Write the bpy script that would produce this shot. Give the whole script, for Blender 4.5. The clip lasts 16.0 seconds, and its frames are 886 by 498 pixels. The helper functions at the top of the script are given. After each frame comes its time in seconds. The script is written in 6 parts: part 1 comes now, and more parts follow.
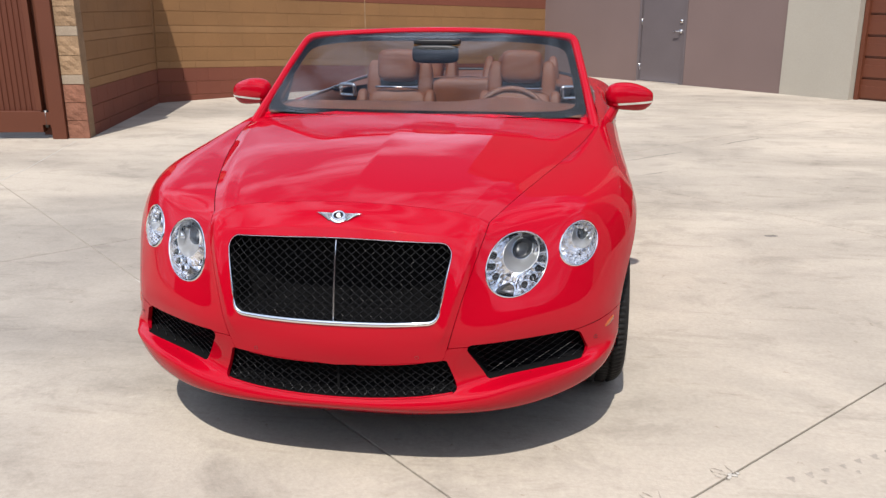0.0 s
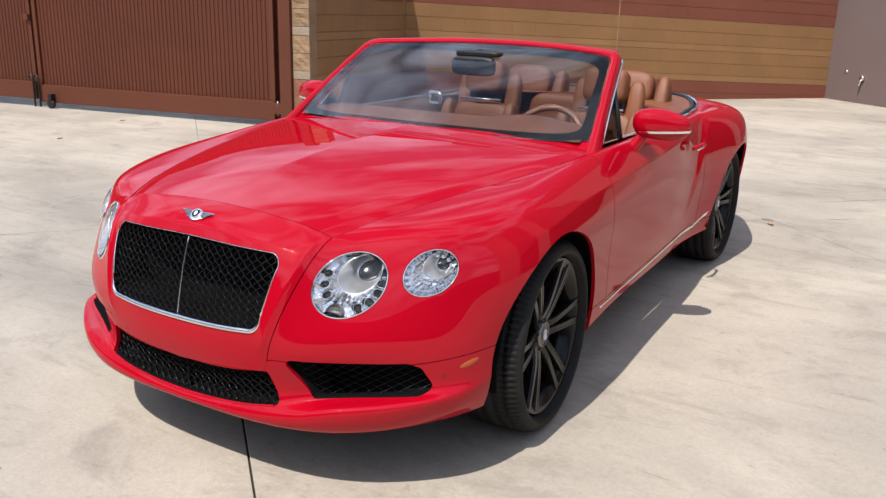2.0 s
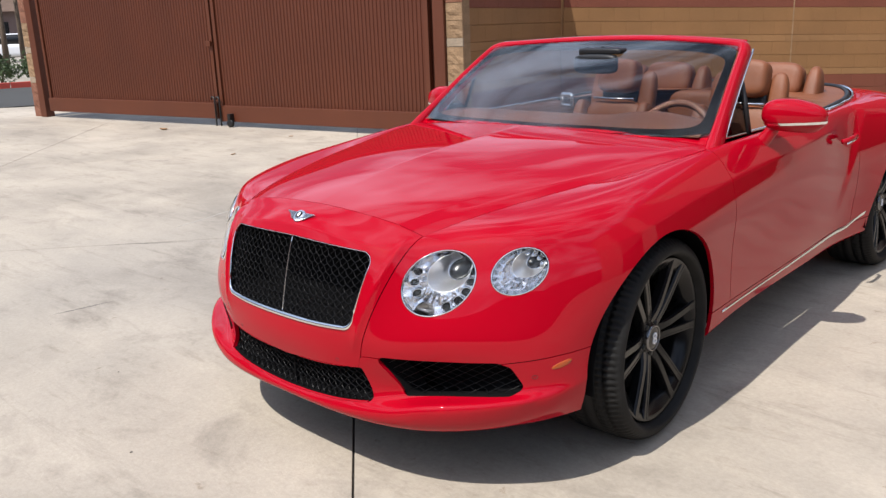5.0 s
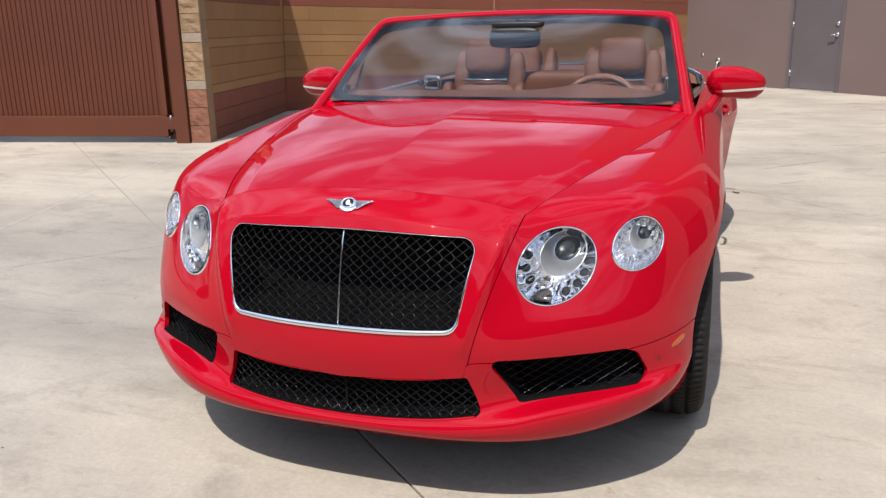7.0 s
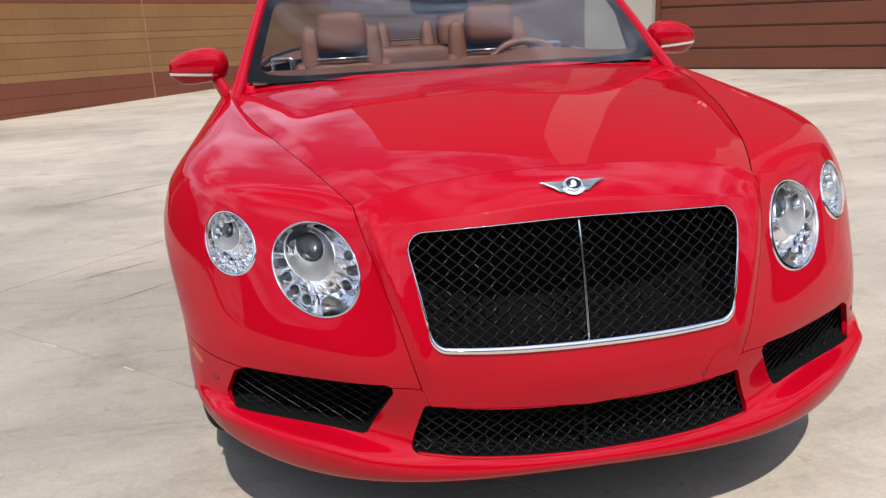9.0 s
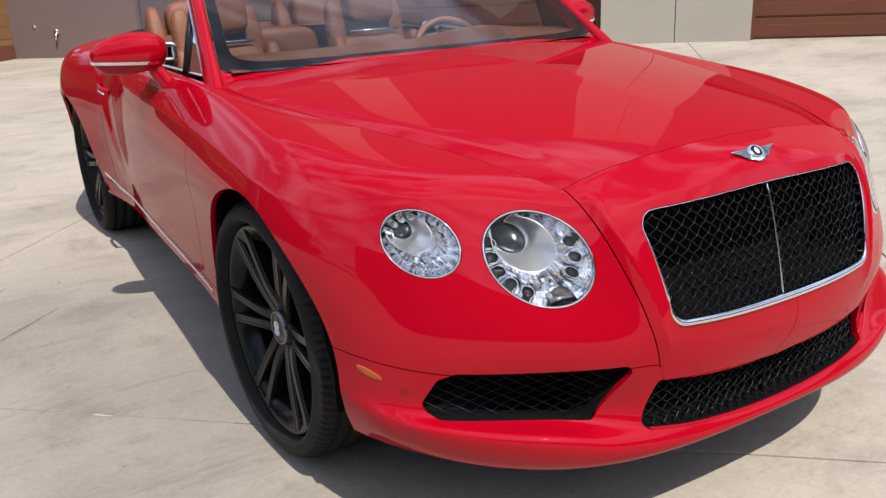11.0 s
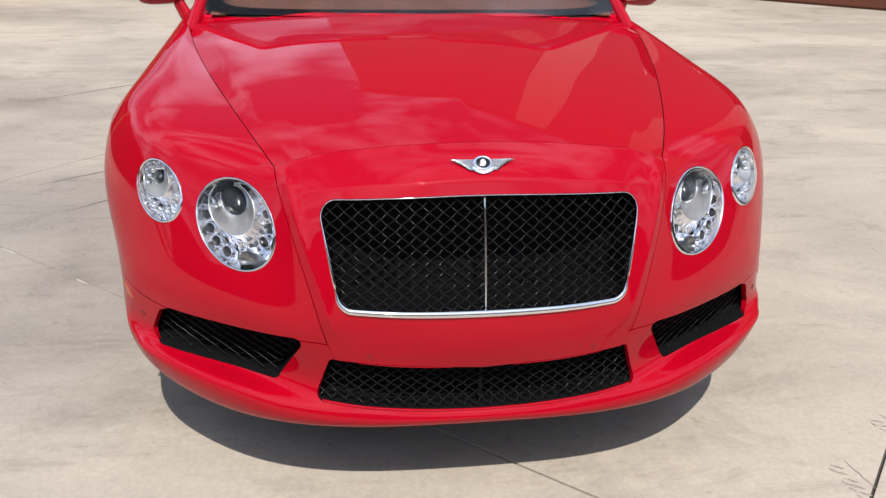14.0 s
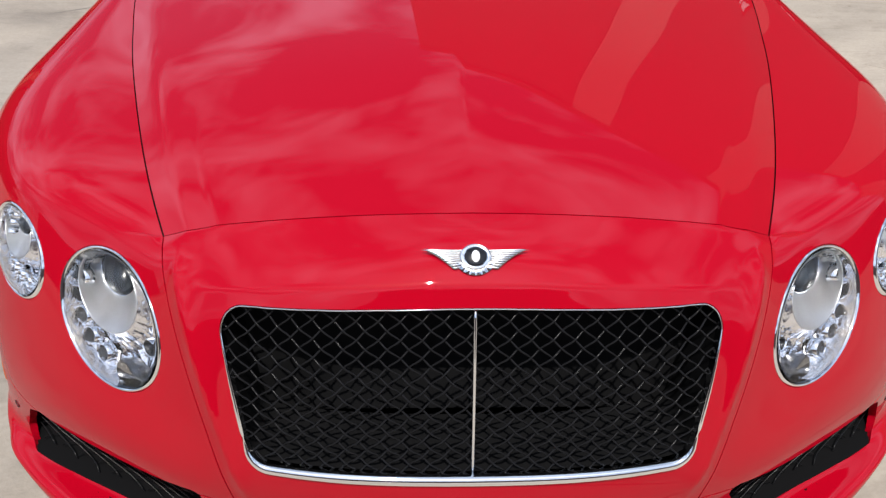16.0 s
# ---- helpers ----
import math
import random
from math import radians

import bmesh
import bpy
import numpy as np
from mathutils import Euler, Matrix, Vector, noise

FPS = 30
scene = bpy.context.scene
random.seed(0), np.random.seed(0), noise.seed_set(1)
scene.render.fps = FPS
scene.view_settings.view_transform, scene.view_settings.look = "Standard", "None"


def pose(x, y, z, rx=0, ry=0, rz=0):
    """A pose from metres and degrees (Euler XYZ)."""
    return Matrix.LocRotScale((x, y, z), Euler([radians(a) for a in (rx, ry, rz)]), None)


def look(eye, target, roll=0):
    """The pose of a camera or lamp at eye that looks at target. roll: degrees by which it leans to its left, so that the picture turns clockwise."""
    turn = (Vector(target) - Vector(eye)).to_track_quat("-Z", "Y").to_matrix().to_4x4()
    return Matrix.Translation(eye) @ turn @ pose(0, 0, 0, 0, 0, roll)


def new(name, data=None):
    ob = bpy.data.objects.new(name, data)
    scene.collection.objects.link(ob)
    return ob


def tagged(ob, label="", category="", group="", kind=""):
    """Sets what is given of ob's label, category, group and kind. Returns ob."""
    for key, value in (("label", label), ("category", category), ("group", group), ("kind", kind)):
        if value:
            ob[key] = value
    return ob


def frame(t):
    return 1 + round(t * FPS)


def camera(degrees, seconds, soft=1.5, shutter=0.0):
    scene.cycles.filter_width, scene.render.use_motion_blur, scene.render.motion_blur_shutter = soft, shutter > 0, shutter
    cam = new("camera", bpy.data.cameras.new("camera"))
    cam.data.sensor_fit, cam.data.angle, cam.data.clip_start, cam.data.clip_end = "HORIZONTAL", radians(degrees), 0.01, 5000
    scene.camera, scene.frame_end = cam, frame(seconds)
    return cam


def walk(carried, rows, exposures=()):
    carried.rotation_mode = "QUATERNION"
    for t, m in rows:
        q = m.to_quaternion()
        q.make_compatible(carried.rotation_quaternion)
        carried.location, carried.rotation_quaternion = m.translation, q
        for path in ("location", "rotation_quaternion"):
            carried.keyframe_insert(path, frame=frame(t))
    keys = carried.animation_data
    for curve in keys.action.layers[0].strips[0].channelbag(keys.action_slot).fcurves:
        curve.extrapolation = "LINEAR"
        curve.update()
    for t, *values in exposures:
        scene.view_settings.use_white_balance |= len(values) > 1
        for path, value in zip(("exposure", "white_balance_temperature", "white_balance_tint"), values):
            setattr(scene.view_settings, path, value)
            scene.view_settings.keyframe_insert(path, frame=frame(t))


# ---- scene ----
cam = camera(55.4, 16.0, soft=1.4)
PATH = [
    (0, (0.735, -2.387, 1.511), (0.425, -0.496, 0.939), -0.2),
    (0.5, (1.11, -2.293, 1.479), (0.606, -0.443, 0.908), 0.1),
    (1, (1.454, -2.151, 1.492), (0.792, -0.348, 0.934), 0.7),
    (1.5, (1.8, -1.997, 1.509), (0.971, -0.262, 0.959), 1.1),
    (2, (2.026, -1.771, 1.522), (1.045, -0.121, 0.965), 1.4),
    (2.5, (2.186, -1.551, 1.542), (1.09, 0.029, 0.992), 1.8),
    (3, (2.347, -1.434, 1.536), (1.18, 0.103, 1.011), 1.3),
    (3.5, (2.382, -1.416, 1.542), (1.189, 0.105, 1.029), 0.6),
    (4, (2.386, -1.426, 1.524), (1.137, 0.05, 1.013), -0.5),
    (4.5, (2.355, -1.479, 1.508), (1.032, -0.076, 0.976), -1.8),
    (4.7, (2.303, -1.538, 1.493), (0.98, -0.135, 0.964), -2.0),
    (5.2, (2.17, -1.652, 1.473), (0.867, -0.232, 0.94), -2.4),
    (5.75, (1.884, -1.811, 1.45), (0.732, -0.262, 0.926), -1.7),
    (6.3, (1.503, -1.932, 1.417), (0.581, -0.234, 0.899), -0.9),
    (6.8, (1.117, -1.946, 1.369), (0.403, -0.154, 0.842), -0.7),
    (7, (0.977, -1.935, 1.337), (0.337, -0.116, 0.806), -1.3),
    (7.5, (0.57, -1.875, 1.287), (0.112, -0.009, 0.732), -1.3),
    (8, (0.202, -1.832, 1.261), (-0.042, 0.068, 0.687), -2.5),
    (8.5, (-0.162, -1.729, 1.261), (-0.145, 0.177, 0.654), -2.8),
    (9, (-0.515, -1.604, 1.246), (-0.255, 0.296, 0.679), -3.1),
    (9.5, (-0.86, -1.494, 1.271), (-0.36, 0.342, 0.654), -2.6),
    (9.7, (-0.984, -1.47, 1.25), (-0.408, 0.35, 0.653), -2.6),
    (10.2, (-1.274, -1.354, 1.26), (-0.506, 0.386, 0.643), -2.5),
    (10.75, (-1.493, -1.209, 1.28), (-0.575, 0.45, 0.643), -2.5),
    (11.3, (-1.609, -1.097, 1.296), (-0.602, 0.504, 0.645), -2.5),
    (11.8, (-1.627, -1.066, 1.298), (-0.591, 0.512, 0.637), -2.0),
    (12, (-1.605, -1.082, 1.29), (-0.564, 0.489, 0.622), -1.2),
    (12.5, (-1.383, -1.219, 1.312), (-0.438, 0.397, 0.608), 0.4),
    (13, (-1.013, -1.436, 1.341), (-0.265, 0.273, 0.619), 1.6),
    (13.5, (-0.682, -1.622, 1.351), (-0.131, 0.157, 0.621), 1.8),
    (14, (-0.338, -1.681, 1.415), (-0.077, 0.14, 0.63), 1.2),
    (14.5, (-0.122, -1.613, 1.448), (0.006, 0.195, 0.603), 1.5),
    (15, (-0.088, -1.47, 1.455), (0.01, 0.315, 0.558), 1.8),
    (15.5, (-0.104, -1.222, 1.465), (-0.02, 0.536, 0.517), 1.7),
    (16, (-0.087, -0.921, 1.463), (-0.016, 0.801, 0.447), 1.1),
]
walk(cam, [(t, look(eye, target, roll)) for t, eye, target, roll in PATH],
     exposures=[(0, 0.35), (4.7, 0.30), (7, 0.30), (9, 0.24), (12, 0.20), (15.4, 0.21), (16, 0.15)])

# ---- world, sun and exposure ----
SUN_DIR = Vector((-0.032, -0.635, 1.0)).normalized()          # towards the sun
sun_up = math.asin(SUN_DIR.z)
world = bpy.data.worlds.new("sky")
scene.world = world
world.use_nodes = True
wn, wl = world.node_tree.nodes, world.node_tree.links
wn.clear()
w_out = wn.new("ShaderNodeOutputWorld")
w_bg = wn.new("ShaderNodeBackground")
w_sky = wn.new("ShaderNodeTexSky")
w_sky.sky_type = "NISHITA"
w_sky.sun_disc = False
w_sky.sun_elevation = sun_up
w_sky.sun_rotation = math.atan2(SUN_DIR.x, SUN_DIR.y)
w_sky.air_density, w_sky.dust_density, w_sky.ozone_density = 1.0, 1.6, 1.0
# thin broken cloud over the whole sky
w_co = wn.new("ShaderNodeTexCoord")
w_map = wn.new("ShaderNodeMapping")
w_map.inputs["Scale"].default_value = (1.0, 1.0, 2.6)
w_noise = wn.new("ShaderNodeTexNoise")
w_noise.inputs["Scale"].default_value = 3.2
w_noise.inputs["Detail"].default_value = 5.0
w_noise.inputs["Roughness"].default_value = 0.55
w_noise.inputs["Distortion"].default_value = 0.35
w_ramp = wn.new("ShaderNodeValToRGB")
w_ramp.color_ramp.elements[0].position = 0.42
w_ramp.color_ramp.elements[1].position = 0.72
w_mix = wn.new("ShaderNodeMixRGB")
w_mix.inputs["Color2"].default_value = (13.0, 15.2, 19.8, 1)
w_bg.inputs["Strength"].default_value = 0.094
wl.new(w_co.outputs["Generated"], w_map.inputs["Vector"])
wl.new(w_map.outputs["Vector"], w_noise.inputs["Vector"])
wl.new(w_noise.outputs["Fac"], w_ramp.inputs["Fac"])
wl.new(w_ramp.outputs["Color"], w_mix.inputs["Fac"])
wl.new(w_sky.outputs["Color"], w_mix.inputs["Color1"])
wl.new(w_mix.outputs["Color"], w_bg.inputs["Color"])
wl.new(w_bg.outputs["Background"], w_out.inputs["Surface"])

sun = new("sun", bpy.data.lights.new("sun", "SUN"))
sun.data.energy, sun.data.angle, sun.data.color = 4.35, radians(0.55), (1.0, 0.955, 0.89)
sun.matrix_world = look((0, 0, 30), Vector((0, 0, 30)) - SUN_DIR)


# ---- materials ----
def material(name, color, rough=0.5, metal=0.0, coat=0.0, vary=0.0, scale=8.0, fine=0.0, fine_scale=150.0,
             bump=0.0, bump_scale=60.0, tint=None, spec=0.5, per_piece=0.0, world_size=False):
    """A principled material whose colour varies at two scales, with fine relief."""
    m = bpy.data.materials.new(name)
    m.use_nodes = True
    n, l = m.node_tree.nodes, m.node_tree.links
    p = n["Principled BSDF"]
    p.inputs["Base Color"].default_value = (*color, 1)
    p.inputs["Roughness"].default_value = rough
    p.inputs["Metallic"].default_value = metal
    p.inputs["Coat Weight"].default_value = coat
    p.inputs["Coat Roughness"].default_value = 0.03
    p.inputs["Specular IOR Level"].default_value = spec
    co = n.new("ShaderNodeTexCoord") if not world_size else n.new("ShaderNodeNewGeometry")
    where = co.outputs["Position" if world_size else "Object"]
    last = None
    if vary or fine or per_piece:
        base = n.new("ShaderNodeRGB")
        base.outputs[0].default_value = (*color, 1)
        last = base.outputs[0]
        for amount, size, detail in ((vary, scale, 5.0), (fine, fine_scale, 3.0)):
            if not amount:
                continue
            tex = n.new("ShaderNodeTexNoise")
            tex.inputs["Scale"].default_value, tex.inputs["Detail"].default_value = size, detail
            l.new(where, tex.inputs["Vector"])
            ramp = n.new("ShaderNodeMapRange")
            ramp.inputs["From Min"].default_value, ramp.inputs["From Max"].default_value = 0.3, 0.7
            l.new(tex.outputs["Fac"], ramp.inputs["Value"])
            mix = n.new("ShaderNodeMixRGB")
            other = tint if tint else tuple(c * (1 - amount) for c in color)
            low = tuple(c * (1 - amount) + o * amount for c, o in zip(color, other)) if tint else other
            mul = n.new("ShaderNodeMixRGB")
            mul.blend_type = "MULTIPLY"
            mul.inputs["Fac"].default_value = 1.0
            mix.inputs["Color1"].default_value = tuple(min(1.0, a / max(b, 1e-4)) for a, b in zip(low, color)) + (1,)
            mix.inputs["Color2"].default_value = (1, 1, 1, 1)
            l.new(ramp.outputs["Result"], mix.inputs["Fac"])
            l.new(last, mul.inputs["Color1"])
            l.new(mix.outputs["Color"], mul.inputs["Color2"])
            last = mul.outputs["Color"]
        if per_piece:
            info = n.new("ShaderNodeObjectInfo")
            rng = n.new("ShaderNodeMapRange")
            rng.inputs["To Min"].default_value, rng.inputs["To Max"].default_value = 1 - per_piece, 1 + per_piece
            l.new(info.outputs["Random"], rng.inputs["Value"])
            hsv = n.new("ShaderNodeHueSaturation")
            l.new(rng.outputs["Result"], hsv.inputs["Value"])
            l.new(last, hsv.inputs["Color"])
            last = hsv.outputs["Color"]
        l.new(last, p.inputs["Base Color"])
    if bump:
        tex = n.new("ShaderNodeTexNoise")
        tex.inputs["Scale"].default_value, tex.inputs["Detail"].default_value = bump_scale, 4.0
        l.new(where, tex.inputs["Vector"])
        b = n.new("ShaderNodeBump")
        b.inputs["Strength"].default_value, b.inputs["Distance"].default_value = bump, 0.01
        l.new(tex.outputs["Fac"], b.inputs["Height"])
        l.new(b.outputs["Normal"], p.inputs["Normal"])
    return m


def glass(name, color=(1, 1, 1), rough=0.0, ior=1.45):
    m = bpy.data.materials.new(name)
    m.use_nodes = True
    p = m.node_tree.nodes["Principled BSDF"]
    p.inputs["Base Color"].default_value = (*color, 1)
    p.inputs["Roughness"].default_value = rough
    p.inputs["Transmission Weight"].default_value = 1.0
    p.inputs["IOR"].default_value = ior
    return m


RED = material("red_paint", (0.35, 0.001, 0.0103), rough=0.5, coat=0.63, spec=0.0)
RED.node_tree.nodes["Principled BSDF"].inputs["Coat Roughness"].default_value = 0.015
BLACK_GLOSS = material("black_gloss", (0.006, 0.006, 0.007), rough=0.22)
BLACK_SATIN = material("black_satin", (0.007, 0.007, 0.008), rough=0.45, bump=0.05, bump_scale=400)
BLACK_MATT = material("black_matt", (0.008, 0.008, 0.0085), rough=0.95, spec=0.0)
MESH_BLACK = material("mesh_black", (0.01, 0.01, 0.011), rough=0.2, spec=0.08)
CHROME = material("chrome", (0.86, 0.87, 0.88), rough=0.05, metal=1.0)
SATIN_METAL = material("satin_metal", (0.72, 0.72, 0.73), rough=0.22, metal=1.0)
BRAKE_STEEL = material("brake_steel", (0.10, 0.10, 0.10), rough=0.4, metal=1.0)
RUBBER = material("rubber", (0.018, 0.0175, 0.017), rough=0.7, spec=0.2, vary=0.4, scale=9, bump=0.15, bump_scale=180)
RIM_BLACK = material("rim_black", (0.006, 0.0061, 0.0066), rough=0.2, coat=0.0, spec=0.2)
LEATHER = material("tan_leather", (0.2115, 0.0684, 0.0261), rough=0.5, vary=0.25, scale=6, bump=0.25, bump_scale=300)
LEATHER_DARK = material("brown_leather", (0.135, 0.0522, 0.0297), rough=0.5, vary=0.25, scale=6, bump=0.25, bump_scale=300)
AMBER = material("amber_lens", (0.38, 0.062, 0.006), rough=0.25, coat=0.4)
SIGN_RED = material("sign_red", (0.42, 0.03, 0.025), rough=0.4, vary=0.1, scale=6)
LENS_GREY = material("projector_glass", (0.012, 0.0135, 0.0165), rough=0.22, spec=0.4)
CELL_DARK = material("dark_bead_glass", (0.010, 0.011, 0.0135), rough=0.12, spec=0.7)
FACET = material("faceted_chrome", (0.88, 0.89, 0.92), rough=0.10, metal=1.0, bump=0.35, bump_scale=55)
BEAD = material("bright_bead", (0.80, 0.82, 0.84), rough=0.06, metal=1.0)
BADGE_METAL = material("badge_metal", (0.66, 0.66, 0.68), rough=0.16, metal=1.0)
CUP_SILVER = material("satin_silver", (0.43, 0.44, 0.46), rough=0.28, metal=0.85, bump=0.03, bump_scale=90)
MESH_GREY = material("intake_wire_grey", (0.005, 0.005, 0.006), rough=0.28, spec=0.3)
MESH_DIM = material("intake_mesh_black", (0.009, 0.009, 0.01), rough=0.25, spec=0.12)
CLEAR = glass("clear_glass", ior=1.22)
SIDE_GLASS = glass("tinted_side_glass", (0.10, 0.11, 0.11), ior=1.45)
WIND_GLASS = glass("windscreen_glass", (0.545, 0.56, 0.57), ior=1.28)
GREY_SHIELD = material("dark_bright_metal", (0.20, 0.20, 0.205), rough=0.16, metal=0.9)
WHITE_ENAMEL = material("white_enamel", (0.75, 0.75, 0.76), rough=0.25)


def concrete(name, color):
    """Broom-finished pale concrete with broad stains, dragged smears, flecks and fine grit."""
    m = material(name, color, rough=0.85, vary=0.16, scale=0.35, fine=0.11, fine_scale=60.0, bump=0.17, bump_scale=110.0, spec=0.3, world_size=True)
    n, l = m.node_tree.nodes, m.node_tree.links
    p = n["Principled BSDF"]
    src = p.inputs["Base Color"].links[0].from_socket
    co = n.new("ShaderNodeNewGeometry")
    #         angle, stretch,        size, rough, from, to,  tint there
    layers = ((35, (0.8, 1.2, 1), 0.50, 0.60, 0.44, 0.72, (0.63, 0.63, 0.64)),      # broad stains
              (-24, (0.6, 1.5, 1), 0.95, 0.62, 0.52, 0.74, (0.83, 0.83, 0.84)),      # drifts
              (48, (0.35, 2.0, 1), 0.80, 0.60, 0.60, 0.72, (0.82, 0.815, 0.81)),     # dragged smears
              (70, (0.9, 1.2, 1), 2.2, 0.70, 0.53, 0.70, (0.75, 0.745, 0.745)),       # blotches
              (10, (0.9, 1.2, 1), 1.2, 0.66, 0.54, 0.72, (1.10, 1.09, 1.08)),        # pale patches
              (-50, (0.5, 1.6, 1), 6.0, 0.68, 0.585, 0.69, (0.85, 0.84, 0.825)),       # short scuffs
              (55, (1, 1, 1), 13.0, 0.60, 0.675, 0.72, (0.74, 0.70, 0.66)),         # flecks
              (20, (0.3, 2.4, 1), 3.2, 0.76, 0.55, 0.67, (0.82, 0.815, 0.81)),      # faint scratches
              (0, (1, 1, 1), 26.0, 0.7, 0.40, 0.75, (0.91, 0.91, 0.905)))             # mottling
    for k, (angle, stretch, size, rgh, low, high, tone) in enumerate(layers):
        mp = n.new("ShaderNodeMapping")
        mp.inputs["Rotation"].default_value = (0, 0, radians(angle))
        mp.inputs["Scale"].default_value = stretch
        mp.inputs["Location"].default_value = (3.7 * k, 1.9 * k, 0.6 * k)
        tex = n.new("ShaderNodeTexNoise")
        tex.inputs["Scale"].default_value, tex.inputs["Detail"].default_value, tex.inputs["Roughness"].default_value = size, 7.0, rgh
        tex.inputs["Distortion"].default_value = 0.4
        rmp = n.new("ShaderNodeMapRange")
        rmp.inputs["From Min"].default_value, rmp.inputs["From Max"].default_value = low, high
        col = n.new("ShaderNodeMixRGB")
        col.inputs["Color1"].default_value = (1, 1, 1, 1)
        col.inputs["Color2"].default_value = (*tone, 1)
        mul = n.new("ShaderNodeMixRGB")
        mul.blend_type = "MULTIPLY"
        mul.inputs["Fac"].default_value = 1.0
        l.new(co.outputs["Position"], mp.inputs["Vector"])
        l.new(mp.outputs["Vector"], tex.inputs["Vector"])
        l.new(tex.outputs["Fac"], rmp.inputs["Value"])
        l.new(rmp.outputs["Result"], col.inputs["Fac"])
        l.new(src, mul.inputs["Color1"])
        l.new(col.outputs["Color"], mul.inputs["Color2"])
        src = mul.outputs["Color"]
    # broad worn grey area with a ragged edge, beside the parked car
    ragged = n.new("ShaderNodeTexNoise")
    ragged.inputs["Scale"].default_value, ragged.inputs["Detail"].default_value = 1.1, 6.0
    shift = n.new("ShaderNodeVectorMath")
    shift.operation = "MULTIPLY_ADD"
    shift.inputs[1].default_value, shift.inputs[2].default_value = (2.2, 2.2, 0), (-1.1, -1.1, 0)
    add = n.new("ShaderNodeVectorMath")
    spot = n.new("ShaderNodeMapping")
    spot.inputs["Location"].default_value, spot.inputs["Scale"].default_value = (1.15, -0.62, 0), (0.46, 0.38, 0.0)
    ball = n.new("ShaderNodeTexGradient")
    ball.gradient_type = "SPHERICAL"
    edge = n.new("ShaderNodeMapRange")
    edge.inputs["From Min"].default_value, edge.inputs["From Max"].default_value = 0.0, 0.55
    tone = n.new("ShaderNodeMixRGB")
    tone.inputs["Color1"].default_value, tone.inputs["Color2"].default_value = (1, 1, 1, 1), (0.80, 0.815, 0.84, 1)
    mul = n.new("ShaderNodeMixRGB")
    mul.blend_type = "MULTIPLY"
    mul.inputs["Fac"].default_value = 1.0
    l.new(co.outputs["Position"], ragged.inputs["Vector"])
    l.new(ragged.outputs["Color"], shift.inputs[0])
    l.new(co.outputs["Position"], add.inputs[0])
    l.new(shift.outputs["Vector"], add.inputs[1])
    l.new(add.outputs["Vector"], spot.inputs["Vector"])
    l.new(spot.outputs["Vector"], ball.inputs["Vector"])
    l.new(ball.outputs["Fac"], edge.inputs["Value"])
    l.new(edge.outputs["Result"], tone.inputs["Fac"])
    l.new(src, mul.inputs["Color1"])
    l.new(tone.outputs["Color"], mul.inputs["Color2"])
    l.new(mul.outputs["Color"], p.inputs["Base Color"])
    return m


CONCRETE = concrete("concrete", (0.492, 0.429, 0.354))
GROUND = material("ground_earth", (0.42, 0.38, 0.32), rough=0.95, vary=0.3, scale=0.4, fine=0.3, fine_scale=30)
SEALANT = material("pale_joint_sealant", (0.45, 0.42, 0.375), rough=0.8, vary=0.2, scale=12)
MUD = material("dried_mud", (0.335, 0.292, 0.245), rough=0.95, vary=0.3, scale=25, bump=0.3, bump_scale=120)
JOINT_INFILL = material("joint_infill", (0.3, 0.262, 0.215), rough=0.95, vary=0.3, scale=6)
JOINT = material("joint_filler", (0.07, 0.062, 0.052), rough=0.9)
TAN_BLOCK = material("tan_block", (0.258, 0.13, 0.05), rough=0.9, vary=0.16, scale=1.2, fine=0.16, fine_scale=90, bump=0.4, bump_scale=110, per_piece=0.025, world_size=True)
RED_BLOCK = material("red_block", (0.185, 0.054, 0.03), rough=0.9, vary=0.16, scale=1.2, fine=0.16, fine_scale=90, bump=0.4, bump_scale=110, per_piece=0.02, world_size=True)
TAN_SMOOTH = material("smooth_tan_block", (0.272, 0.142, 0.058), rough=0.85, vary=0.16, scale=1.2, fine=0.10, fine_scale=90, bump=0.25, bump_scale=110, per_piece=0.02, world_size=True)
SMOOTH_GREY = material("smooth_grey_block", (0.368, 0.288, 0.208), rough=0.9, vary=0.2, scale=5, fine=0.2, fine_scale=80, bump=0.4, bump_scale=90, per_piece=0.05, world_size=True)
MORTAR_TAN = material("mortar_tan", (0.27, 0.142, 0.062), rough=0.95, vary=0.2, scale=3)
SPLIT_BLOCK = material("split_face_block", (0.328, 0.2096, 0.1184), rough=0.95, vary=0.25, scale=7, fine=0.25, fine_scale=70, bump=1.0, bump_scale=45, per_piece=0.12)
SPLIT_RED = material("split_face_red", (0.264, 0.112, 0.068), rough=0.95, vary=0.25, scale=7, fine=0.25, fine_scale=70, bump=1.0, bump_scale=45, per_piece=0.08)
RUST_PAINT = material("brown_painted_steel", (0.098, 0.0222, 0.007), rough=0.55, vary=0.15, scale=1.5, fine=0.08, fine_scale=60, bump=0.05, bump_scale=80)
RUST_FRAME = material("brown_painted_frame", (0.108, 0.0268, 0.0092), rough=0.55, vary=0.15, scale=1.5, fine=0.08, fine_scale=60)
MAUVE = material("mauve_stucco", (0.1679, 0.1163, 0.107), rough=0.9, vary=0.10, scale=0.9, fine=0.08, fine_scale=70, bump=0.3, bump_scale=90)
GREIGE = material("greige_stucco", (0.3666, 0.3354, 0.2808), rough=0.9, vary=0.08, scale=0.9, fine=0.07, fine_scale=70, bump=0.3, bump_scale=90)
